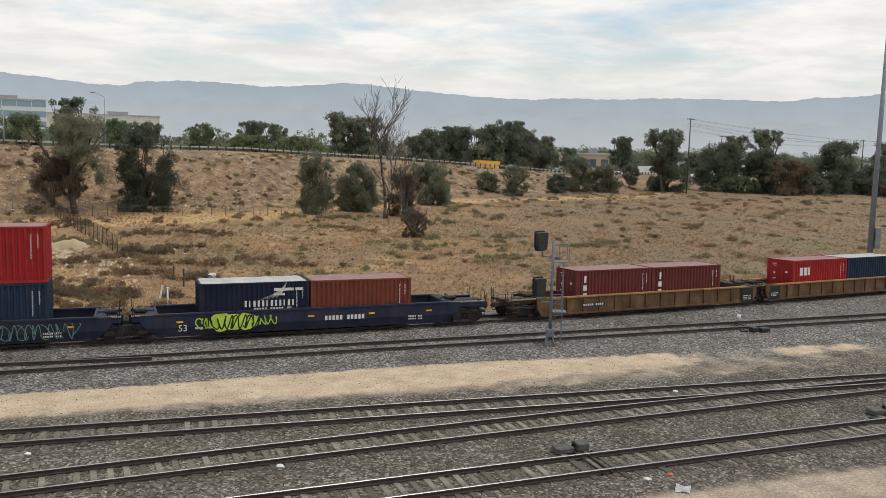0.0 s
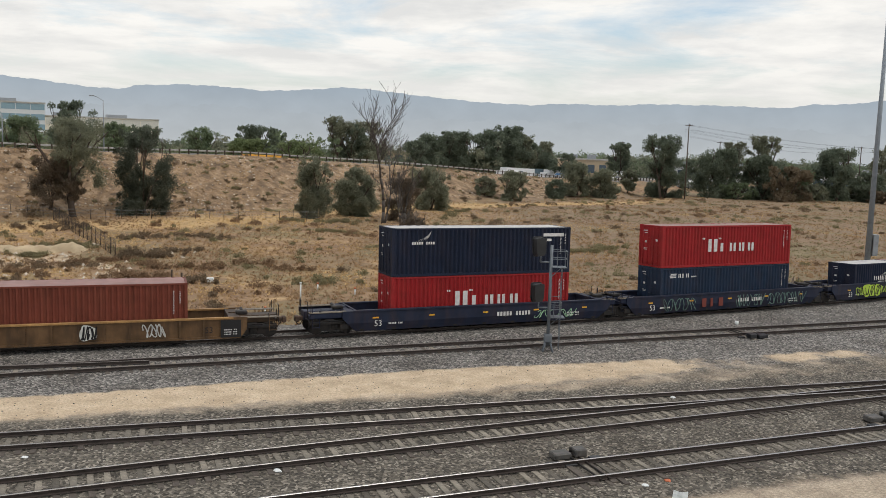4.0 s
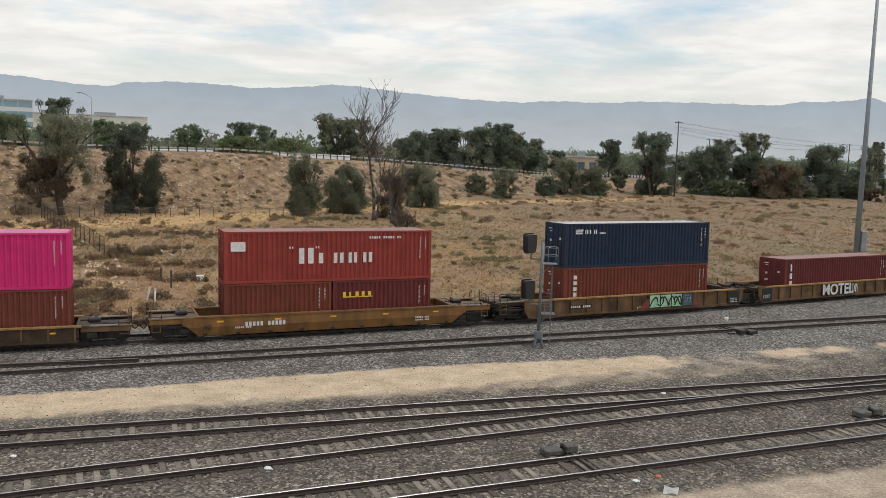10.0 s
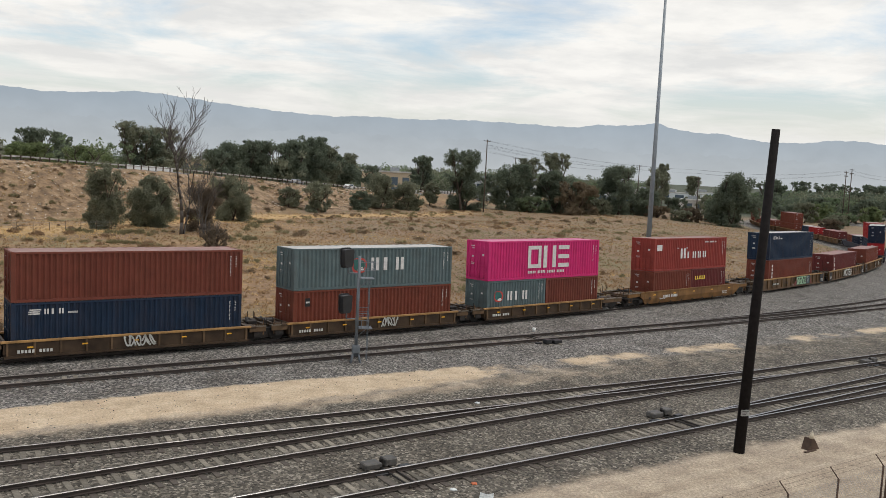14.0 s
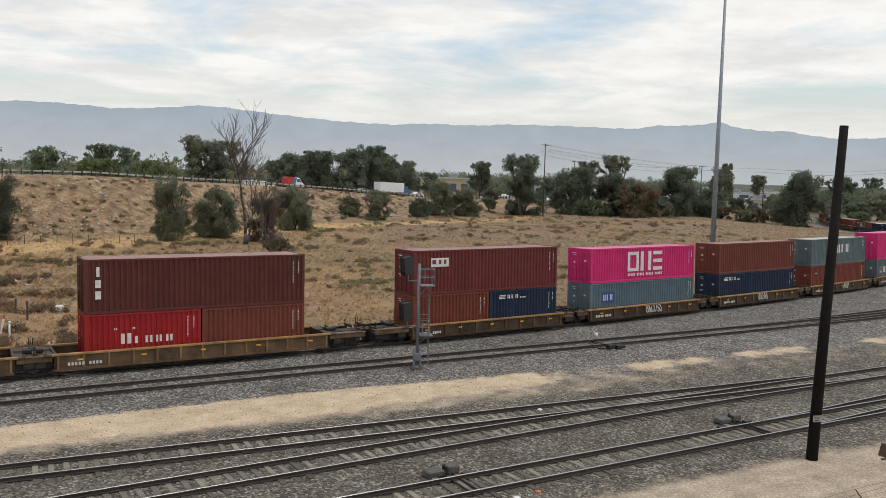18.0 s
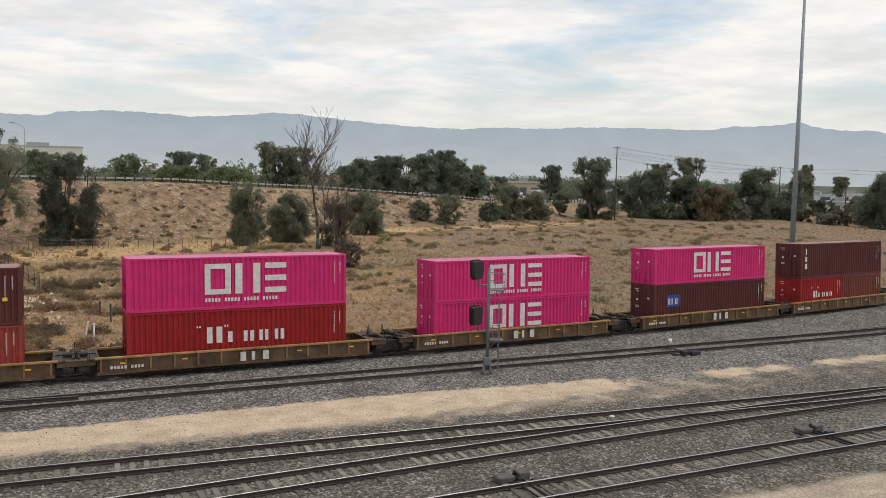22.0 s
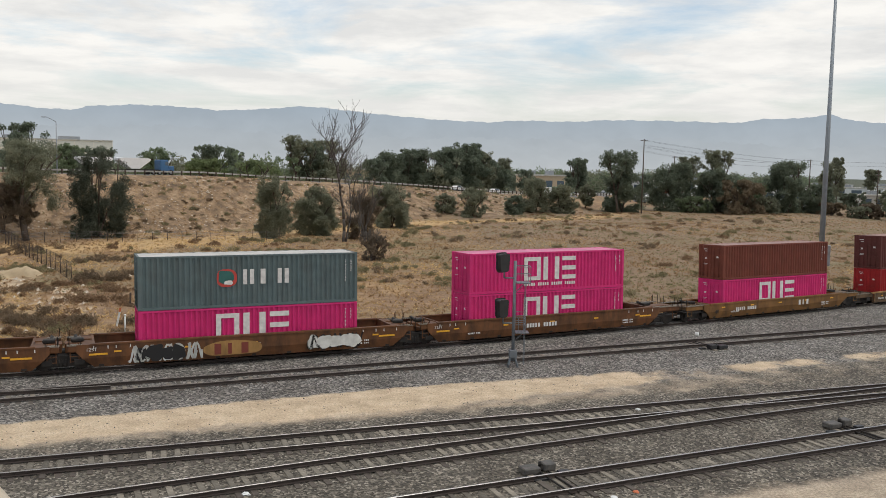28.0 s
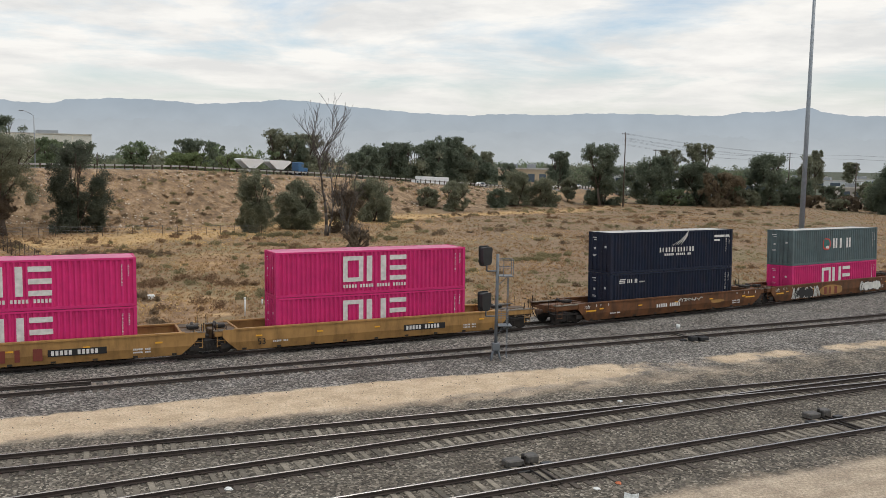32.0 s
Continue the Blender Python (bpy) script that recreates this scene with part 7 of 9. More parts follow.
# ---- grass, weeds, stones ----
def scatter_field():
    rn = np.random.RandomState(3)
    n = 150000
    x, y = rn.uniform(-75, 150, n), rn.uniform(48, 262, n)
    side = np.interp(x, LINE_X[430:], LINE_Y[430:])
    d = (x - TOE[0]) * BANK_N[0] + (y - TOE[1]) * BANK_N[1]
    away = np.interp(y, LINE_Y[520:], LINE_X[520:])
    keep = (y > side + 4.5) & (x < away - 5) & (d < 20) & (np.abs(np.arctan2(x, y)) < radians(46))
    keep &= rn.random(n) < np.clip(95.0 / np.hypot(x, y), 0.2, 1.0) ** 1.5
    x, y = x[keep], y[keep]
    patch = np.sin(x * 0.13 + 1.7 * np.sin(y * 0.09)) + np.sin(y * 0.21 + 1.1 * np.sin(x * 0.17)) + 0.8 * np.sin(x * 0.47 + y * 0.33) + rn.normal(0, 0.75, len(x)) - 1.5 * np.clip((x + 4.0) / 26.0, 0, 1)
    patch = patch + 2.2 * straw_belt((x - TOE[0]) * BANK_N[0] + (y - TOE[1]) * BANK_N[1], (x - TOE[0]) * BANK_T[0] + (y - TOE[1]) * BANK_T[1])
    z = height(x, y)
    sets = ((STRAW, patch > 1.1, "pale straw grass tufts", 0.42), (TAN_GRASS, (patch > -0.5) & (patch <= 1.1), "tan dry weeds", 0.45),
            (BROWN_WEED, (patch > -2.0) & (patch <= -0.5), "brown dead weeds", 0.50), (GREEN_WEED, patch <= -2.0, "low green weeds", 0.40))
    for m, sel, label, tall in sets:
        px, py, pz = x[sel], y[sel], z[sel]
        k = len(px)
        blades = 5
        ang = rn.uniform(0, 6.28, (k, blades))
        hh = tall * rn.uniform(0.3, 1.0, (k, blades)) * 0.62
        rad = rn.uniform(0.12, 0.50, (k, blades))
        wid = rn.uniform(0.04, 0.11, (k, blades))
        bx, by = px[:, None] + 0.2 * rad * np.cos(ang), py[:, None] + 0.2 * rad * np.sin(ang)
        tx, ty = px[:, None] + rad * np.cos(ang), py[:, None] + rad * np.sin(ang)
        ox, oy = -np.sin(ang) * wid, np.cos(ang) * wid
        bz = np.repeat(pz[:, None], blades, 1) - 0.04
        v = np.stack([np.stack([bx - ox, by - oy, bz], -1), np.stack([bx + ox, by + oy, bz], -1), np.stack([tx, ty, bz + hh], -1)], 2).reshape(-1, 3)
        f = np.arange(k * blades * 3).reshape(-1, 3)
        ob = new("dry_grass", mesh_np("dry_grass", v, f, m))
        tagged(ob, label + " covering the open field", "grass", kind="stuff")


scatter_field()


def scatter_scrub():
    """Low rounded bushes of the field and the slope, gathered in drifts of one kind."""
    rn = np.random.RandomState(11)
    sets = ((SCRUB_DARK, 170, "dark brown dried scrub in drifts over the field", 0.2), (SCRUB_OLIVE, 210, "grey-olive low scrub dotted over the field", 2.1), (SCRUB_RED, 170, "rust-red low scrub in patches of the field", 4.0),
            (GREEN_WEED, 120, "green weedy patches in the dry field", 5.2))
    # thick growth round the wash and along the old fence: x, y, spread along x and y, height, number of bushes
    drifts = {
        SCRUB_RED: ((-35.5, 81.0, 3.0, 0.8, 0.95, 26), (-25.0, 76.5, 3.2, 1.0, 0.7, 16), (-17.0, 80.0, 5.0, 1.2, 0.6, 18), (-24.6, 61.6, 2.2, 0.9, 0.9, 16), (-27.0, 70.0, 2.0, 1.2, 0.8, 12), (-38.0, 72.0, 4.0, 3.0, 0.7, 18)),
        SCRUB_DARK: ((-31.3, 83.0, 1.3, 0.9, 2.0, 16), (-28.5, 84.0, 1.3, 0.8, 1.3, 9), (-51.0, 108.5, 4.5, 3.0, 0.9, 26), (-35.4, 100.8, 3.0, 2.0, 0.8, 16), (-28.0, 89.0, 2.6, 1.2, 0.8, 12), (-29.5, 102.0, 3.0, 1.8, 0.8, 14),
                     (-28.5, 61.0, 2.0, 1.0, 1.1, 16), (-32.0, 65.0, 3.0, 2.0, 0.9, 20), (-23.5, 60.6, 2.5, 0.9, 0.9, 16), (-41.0, 80.0, 3.0, 1.2, 0.8, 14), (-21.0, 70.0, 2.2, 1.5, 0.7, 10)),
        GREEN_WEED: ((17, 100, 2.6, 1.5, 0.45, 22), (20, 104, 2.6, 1.2, 0.45, 18), (6, 88, 2.6, 1.4, 0.45, 20), (6, 108, 3, 2, 0.4, 14), (-15, 113, 3.0, 1.0, 0.4, 16), (-42, 92, 2.0, 1.0, 0.6, 8)),
        SCRUB_OLIVE: ((-42.0, 85.0, 2.2, 0.4, 0.6, 9), (-48.0, 86.5, 3.0, 0.5, 0.7, 10), (-18, 128, 6, 1.6, 0.8, 22), (-2, 122, 4, 2, 0.7, 16), (-40, 90, 3.5, 1.5, 0.6, 12), (-12.0, 72.0, 3.0, 2.0, 0.6, 10))}
    for m, n, label, ph in sets:
        pts, rr = [], []

        def bush(x, y, w, h):
            z = z_at(x, y)
            for _ in range(max(3, int(5 * w))):
                a_, q = rn.uniform(0, 6.28), rn.random_sample() ** 0.6
                pts.append((x + math.cos(a_) * q * w * 0.5, y + math.sin(a_) * q * w * 0.5, z + h * (0.18 + 0.55 * (1 - q * q) * rn.random_sample())))
                rr.append(rn.uniform(0.22, 0.38) * min(w, 1.3))

        made, tries = 0, 0
        while made < n and tries < 60000:
            tries += 1
            x, y = rn.uniform(-72, 120), rn.uniform(52, 240)
            side = float(np.interp(x, LINE_X[430:], LINE_Y[430:]))
            d = (x - TOE[0]) * BANK_N[0] + (y - TOE[1]) * BANK_N[1]
            if y < side + 5 or d > 19.5 or x > 60 + 0.2 * y or abs(math.atan2(x, y)) > radians(44):
                continue
            gather = math.sin(x * 0.085 + ph) + math.sin(y * 0.10 + ph * 2.3 + 0.8 * math.sin(x * 0.05)) + 0.7 * math.sin(x * 0.31 + y * 0.23 + ph)
            if x > 12 and y > 95 and m in (SCRUB_OLIVE, GREEN_WEED) and rn.random_sample() < 0.6:
                continue
            if gather < rn.normal(0.9, 0.6):
                continue
            w = rn.uniform(0.6, 1.7) * (1.0 + (y > 120) * 0.35)
            bush(x, y, w, w * rn.uniform(0.28, 0.5))
            made += 1
        for cx, cy, sx, sy, h, k in drifts[m]:
            for _ in range(k):
                x, y = cx + rn.normal() * sx * 0.7, cy + rn.normal() * sy * 0.7
                bush(x, y, rn.uniform(0.7, 1.5), h * rn.uniform(0.6, 1.1))
        if m in (SCRUB_OLIVE, SCRUB_DARK):
            # tufts all over the bank below the road
            for _ in range(150):
                p = TOE + BANK_T * rn.uniform(-5, 175) + BANK_N * rn.uniform(0.5, 20)
                w = rn.uniform(0.5, 1.6)
                bush(float(p[0]), float(p[1]), w, w * 0.45)
        if m in (SCRUB_RED, SCRUB_DARK):
            # a thick belt of dead brush between the line and the washed-out bank
            for _ in range(85):
                u, q = rn.uniform(-30, 6), abs(rn.normal(0, 5.0)) + 5.5
                x, y, hd = on_line(u - 18)
                w = rn.uniform(0.6, 1.5)
                bush(x - math.sin(hd) * q, y + math.cos(hd) * q, w, w * 0.5)
        v, f = leaf_cards(rn, pts, rr, 48, 0.115, 0.75, 0.0, True)
        tagged(new("field_scrub", mesh_np("field_scrub", v, f, m)), label, "scrub", kind="stuff")


scatter_scrub()


def scatter_stones():
    """Pale stones on the slope and beside the tracks."""
    rn = np.random.RandomState(21)
    V, F = [], []
    octa_f = [(0, 2, 4), (2, 1, 4), (1, 3, 4), (3, 0, 4), (2, 0, 5), (1, 2, 5), (3, 1, 5), (0, 3, 5)]

    def put(x, y, s):
        z = z_at(x, y)
        k = len(V)
        for q in ((1, 0, 0), (-1, 0, 0), (0, 1, 0), (0, -1, 0), (0, 0, 0.8), (0, 0, -0.5)):
            V.append((x + q[0] * s * rn.uniform(0.6, 1.2), y + q[1] * s * rn.uniform(0.6, 1.2), z + q[2] * s * rn.uniform(0.6, 1.2)))
        F.extend(tuple(k + i for i in t) for t in octa_f)
    for _ in range(1500):
        a, d = rn.uniform(0, 165), rn.uniform(0, 20)
        p = TOE + BANK_T * a + BANK_N * d
        put(p[0], p[1], rn.uniform(0.08, 0.30))
    for _ in range(160):
        put(rn.uniform(-48, -26), rn.uniform(66, 92), rn.uniform(0.08, 0.35))
    for _ in range(60):
        put(-30.5 + rn.normal() * 1.4, 58.2 + rn.normal() * 0.5, rn.uniform(0.12, 0.34))
    me = mesh_np("loose_stones", np.array(V), np.array(F), ROCK)
    tagged(new("loose_stones", me), "pale loose stones scattered on the dry slope", "stones", kind="stuff")
    # pale and dark stones proud of the ballast
    n = 9000
    x = rn.uniform(-26, 62, n)
    y = 24 + 0.42 * (x + 10) + rn.uniform(-1, 32, n)
    s = rn.uniform(0.02, 0.05, n)
    z = height(x, y)
    q = np.array([(1, 0, 0), (-1, 0, 0), (0, 1, 0), (0, -1, 0), (0, 0, 0.8), (0, 0, -0.5)])
    v = (np.stack([x, y, z], 1)[:, None, :] + q[None] * s[:, None, None] * rn.uniform(0.6, 1.2, (n, 6, 3))).reshape(-1, 3)
    f = (np.arange(n)[:, None, None] * 6 + np.array(octa_f)[None]).reshape(-1, 3)
    me = mesh_np("ballast_chips", v, f, CHIPS)
    tagged(new("ballast_chips", me), "pale stone chips among the grey ballast", "stones", kind="stuff")


scatter_stones()


# ---- freeway on the bank ----
def bank_point(a, d):
    p = TOE + BANK_T * a + BANK_N * d
    return float(p[0]), float(p[1])


def guard_rail():
    ob = tagged(new("guard_rail"), "long steel guard rail on posts along the road's edge", "guard rail", kind="structure")
    d = 23.6
    aa = np.arange(-70, 260, 2.0)
    bm = B_()
    prev = None
    for a in aa:
        x, y = bank_point(a, d)
        z = z_at(x, y)
        prof = [(-0.04, 0.55), (0.02, 0.60), (-0.04, 0.68), (0.02, 0.76), (-0.04, 0.84), (-0.10, 0.70)]
        ring = [bm.verts.new((x + BANK_N[0] * -u, y + BANK_N[1] * -u, z + w)) for u, w in prof]
        if prev:
            for i in range(6):
                bm.faces.new((prev[i], prev[(i + 1) % 6], ring[(i + 1) % 6], ring[i]))
        prev = ring
    part("beam", bm, GUARD, ob)
    bm = B_()
    box(bm, -0.10, 0.10, -0.10, 0.10, -0.3, 0.92, 0.01)
    me = bpy.data.meshes.new("post")
    bm.to_mesh(me)
    bm.free()
    me.materials.append(BARK)
    for a in aa:
        x, y = bank_point(a, d - 0.2)
        shared("post", me, pose(x, y, z_at(x, y), 0, 0, 47), ob)


guard_rail()


def far_barrier():
    """Concrete median of the road."""
    bm = B_()
    prev = None
    for a in np.arange(-80, 420, 5.0):
        x, y = bank_point(a, 38.0)
        z = z_at(x, y)
        ring = [bm.verts.new((x + BANK_N[0] * u, y + BANK_N[1] * u, z + w)) for u, w in ((-0.3, -0.1), (-0.1, 0.85), (0.1, 0.85), (0.3, -0.1))]
        if prev:
            for i in range(3):
                bm.faces.new((prev[i], prev[i + 1], ring[i + 1], ring[i]))
        prev = ring
    tagged(part("median_barrier", bm, CONCRETE), "pale concrete median barrier along the road", "barrier", kind="structure")


far_barrier()


def street_lamp(x, y, z, h, arm=2.2, side=-1):
    ob = thing("street_lamp", "tall grey street lamp with one curved arm", "street lamp", "street lamps by the road", pose(x, y, z, 0, 0, 0))
    bm = B_()
    tube(bm, (0, 0, 0), (0, 0, h), 0.14, 0.08, 8)
    part("lamp_pole", bm, GALV, ob)
    bm = B_()
    P = [Vector((side * arm * u, 0, h + 0.9 * math.sin(u * 1.5))) for u in np.linspace(0, 1, 6)]
    for a, b in zip(P, P[1:]):
        tube(bm, a, b, 0.06, 0.05, 6)
    part("arm", bm, GALV, ob)
    bm = B_()
    box(bm, side * arm - 0.45, side * arm + 0.45, -0.16, 0.16, h + 0.80, h + 0.98, 0.05)
    part("lamp_head", bm, GALV, ob)


street_lamp(-66.5, 163.5, z_at(-66.5, 163.5) - 0.2, 9.8)
street_lamp(-80.0, 152.0, z_at(-80, 152) - 0.2, 6.0, 0.8)


def utility_pole(x, y, z, h, arms=2, yaw=0.0):
    ob = thing("utility_pole", "wooden utility pole with cross-arms and insulators", "utility pole", "utility poles", pose(x, y, z, 0, 0, yaw))
    bm = B_()
    tube(bm, (0, 0, 0), (0, 0, h), 0.20, 0.13, 8)
    part("pole_shaft", bm, BARK, ob)
    for k in range(arms):
        bm = B_()
        zz = h - 0.5 - 1.3 * k
        box(bm, -1.2, 1.2, -0.07, 0.07, zz, zz + 0.16)
        arm = part("cross_arm", bm, BARK, ob)
        for dx in (-1.05, -0.45, 0.45, 1.05):
            bm = B_()
            tube(bm, (dx, 0, zz + 0.16), (dx, 0, zz + 0.42), 0.05, 0.07, 6)
            part("insulator", bm, GALV, arm)
    return ob


POLES = [(66.0, 236.0, 21.0, 1), (92.0, 290.0, 17.5, 1), (139.0, 288.0, 17.0, 1), (152.0, 268.0, 15.0, 2), (206.0, 262.0, 19.0, 2), (213.0, 268.0, 20.0, 2), (270.0, 300.0, 20.0, 2), (70.0, 345.0, 16.0, 1)]
for px, py, ph, pa in POLES:
    utility_pole(px, py, z_at(px, py) - 0.2, ph, pa, 20)


def power_lines():
    runs = [((66.0, 236.0, 20.0), (152.0, 268.0, 15.6)), ((152.0, 268.0, 15.6), (213.0, 268.0, 18.5)), ((213.0, 268.0, 18.5), (270.0, 300.0, 19.0)), ((66.0, 236.0, 18.2), (139.0, 288.0, 15.5))]
    for (a, b) in runs:
        bm = B_()
        for off in (-0.9, 0.9):
            for dz in (0.0, -1.2):
                P = [Vector(a).lerp(Vector(b), u) + Vector((off, 0, dz - 3.2 * math.sin(math.pi * u) * 0.5)) for u in np.linspace(0, 1, 13)]
                for p, q in zip(P, P[1:]):
                    tube(bm, p, q, 0.016, n=4)
        tagged(part("power_line", bm, IRON), "thin sagging power lines between utility poles", "power line", kind="structure")


power_lines()


# ---- buildings beyond the road ----
def far_building(x, y, z, w, d, h, yaw, wall, floors, cols, label, bands=False):
    ob = thing("building", label, "building", "distant buildings", pose(x, y, z, 0, 0, yaw))
    bm = B_()
    box(bm, -w / 2, w / 2, -d / 2, d / 2, -2, h)
    part("wall", bm, wall, ob)
    bm = B_()
    box(bm, -w / 2 - 0.3, w / 2 + 0.3, -d / 2 - 0.3, d / 2 + 0.3, h, h + 0.5)
    roof = part("roof", bm, CONCRETE, ob)
    for k in range(2):
        bm = B_()
        box(bm, -w * 0.3 + k * w * 0.4, -w * 0.3 + k * w * 0.4 + w * 0.16, -d * 0.2, d * 0.2, h + 0.5, h + 2.0)
        part("roof_unit", bm, GALV, roof)
    for fl in range(floors):
        for c in range(cols):
            ww = w / cols
            bm = B_()
            x0 = -w / 2 + ww * (c + (0.02 if bands else 0.2))
            z0 = h / floors * (fl + 0.35)
            box(bm, x0, x0 + ww * (0.96 if bands else 0.6), -d / 2 - 0.06, -d / 2 + 0.1, z0, z0 + h / floors * (0.58 if bands else 0.42))
            part("window", bm, (GLASS_PALE if wall is CREAM_WALL else GLASS_BLUE) if bands else GLASS_DARK, ob)
    return ob


far_building(-203.0, 372.0, 4.0, 46, 20, 21.8, 28, WHITE_WALL, 5, 8, "white multi-storey block with pale blue glazing bands", True)
far_building(-172.0, 410.0, 4.0, 58, 20, 17.0, 25, CREAM_WALL, 3, 7, "low cream office block behind trees", True)
far_building(52.0, 330.0, 1.5, 18, 12, 7.5, 0, TAN_WALL, 1, 4, "tan stucco roadside building")
far_building(-20.0, 330.0, 4.0, 14, 10, 6.0, 10, TAN_WALL, 1, 3, "small tan roadside building")
for bx, by, bw, bh, wm, lab in ((112, 345, 26, 5.0, WHITE_WALL, "long white warehouse with a flat roof"), (160, 350, 22, 5.0, WHITE_WALL, "white warehouse with a flat roof"), (190, 330, 20, 5.0, CONCRETE, "pale low warehouse beyond trees"),
                                (245, 390, 30, 5.0, WHITE_WALL, "long white shed in the distance"), (88, 330, 18, 5.0, WHITE_WALL, "white low building beyond trees")):
    far_building(bx, by, z_at(bx, by), bw, 12, bh, -15, wm, 1, 4, lab)


def far_sheds():
    """Pale low sheds and warehouses of the town behind the trees."""
    rn = random.Random(44)
    for i in range(26):
        az, d = radians(8 + 1.75 * i + rn.uniform(-0.5, 0.5)), rn.uniform(450, 640)
        x, y = d * math.sin(az), d * math.cos(az)
        wall, word = rn.choice(((WHITE_WALL, "white"), (WHITE_WALL, "white"), (WHITE_WALL, "white"), (CONCRETE, "pale grey")))
        h = rn.uniform(3.0, 4.8)
        far_building(x, y, z_at(x, y), rn.uniform(14, 34), 12, h, -math.degrees(az) + rn.uniform(-20, 20), wall, 1, rn.choice((3, 4, 5)), word + " flat-roofed shed in the distant town")


far_sheds()


def far_woods():
    """Dense tree belts towards the horizon."""
    rn = np.random.RandomState(31)
    for leaf, n, lo, hi, label in ((LEAF_DARK, 420, 300, 760, "distant dark tree belt on the horizon"), (LEAF_GREEN, 300, 230, 560, "distant green tree belt on the horizon"), (LEAF_OLIVE, 300, 240, 560, "distant olive tree belt on the horizon")):
        pts, rr = [], []
        for k in range(int(n * 1.6)):
            az, d = radians(rn.uniform(-42, 58)), rn.uniform(lo, hi)
            if k >= n:
                az, d = radians(rn.uniform(6, 58)), rn.uniform(440, 640)
            x, y = d * math.sin(az), d * math.cos(az)
            z = z_at(x, y)
            dd = (x - TOE[0]) * BANK_N[0] + (y - TOE[1]) * BANK_N[1]
            if -40 < dd < 58 or (az > 0.1 and d < 420):
                continue
            h, w = (rn.uniform(6, 13), rn.uniform(8, 18)) if az < 0.1 else (rn.uniform(7, 12), rn.uniform(10, 22))
            for _ in range(13):
                pts.append((x + rn.normal() * w * 0.28, y + rn.normal() * w * 0.28, z + h * rn.uniform(0.08, 0.92)))
                rr.append(rn.uniform(0.12, 0.22) * w)
        v, f = leaf_cards(rn, pts, rr, 30, 0.80, 0.8, 0.0, True)
        tagged(new("far_woods", mesh_np("far_woods", v, f, leaf)), label, "woods", kind="stuff")


far_woods()


# ---- yard equipment and litter ----
def switch_machine(x, y, yaw, label):
    ob = thing("switch_machine", label, "switch machine", "switch machines", pose(x, y, -0.28, 0, 0, yaw))
    bm = B_()
    box(bm, -0.75, -0.05, -0.26, 0.26, 0.10, 0.34, 0.04)
    part("motor_box", bm, MACHINE if "grey" in label else BLACK_PAINT, ob)
    bm = B_()
    box(bm, 0.12, 0.62, -0.22, 0.22, 0.12, 0.42, 0.04)
    part("gear_box", bm, MACHINE if "grey" in label else BLACK_PAINT, ob)
    bm = B_()
    tube(bm, (0.03, 0.0, 0.30), (0.03, 0.0, 0.47), 0.07, 0.06, 8)
    part("handle", bm, IRON, ob)
    for k in (-0.5, 0.35):
        bm = B_()
        box(bm, k - 0.12, k + 0.12, -2.6, 0.4, 0.0, 0.12, 0.01)
        part("switch_tie", bm, TIE_WOOD, ob)
    bm = B_()
    tube(bm, (-0.1, -0.2, 0.16), (-0.1, -2.4, 0.16), 0.035, n=6)
    tube(bm, (0.25, -0.2, 0.16), (0.25, -2.4, 0.16), 0.035, n=6)
    part("throw_rod", bm, IRON, ob)
    for dx, dy, w_ in ((-0.95, -0.5, 0.5), (0.85, -0.35, 0.45), (-0.35, -0.75, 0.6)):
        bm = B_()
        box(bm, dx - w_ / 2, dx + w_ / 2, dy - 0.12, dy + 0.12, 0.0, 0.16, 0.02)
        part("cover_plate", bm, BLACK_PAINT, ob)


switch_machine(4.96, 30.35, 21, "dark grey electric switch machine beside a yard track")
switch_machine(19.41, 36.15, 21, "dark grey electric switch machine near a dark pole")
switch_machine(19.9, 52.6, 201, "black switch machine with rods beside the main line")
switch_machine(40.0, 47.0, 19, "dark grey switch machine at a far turnout")


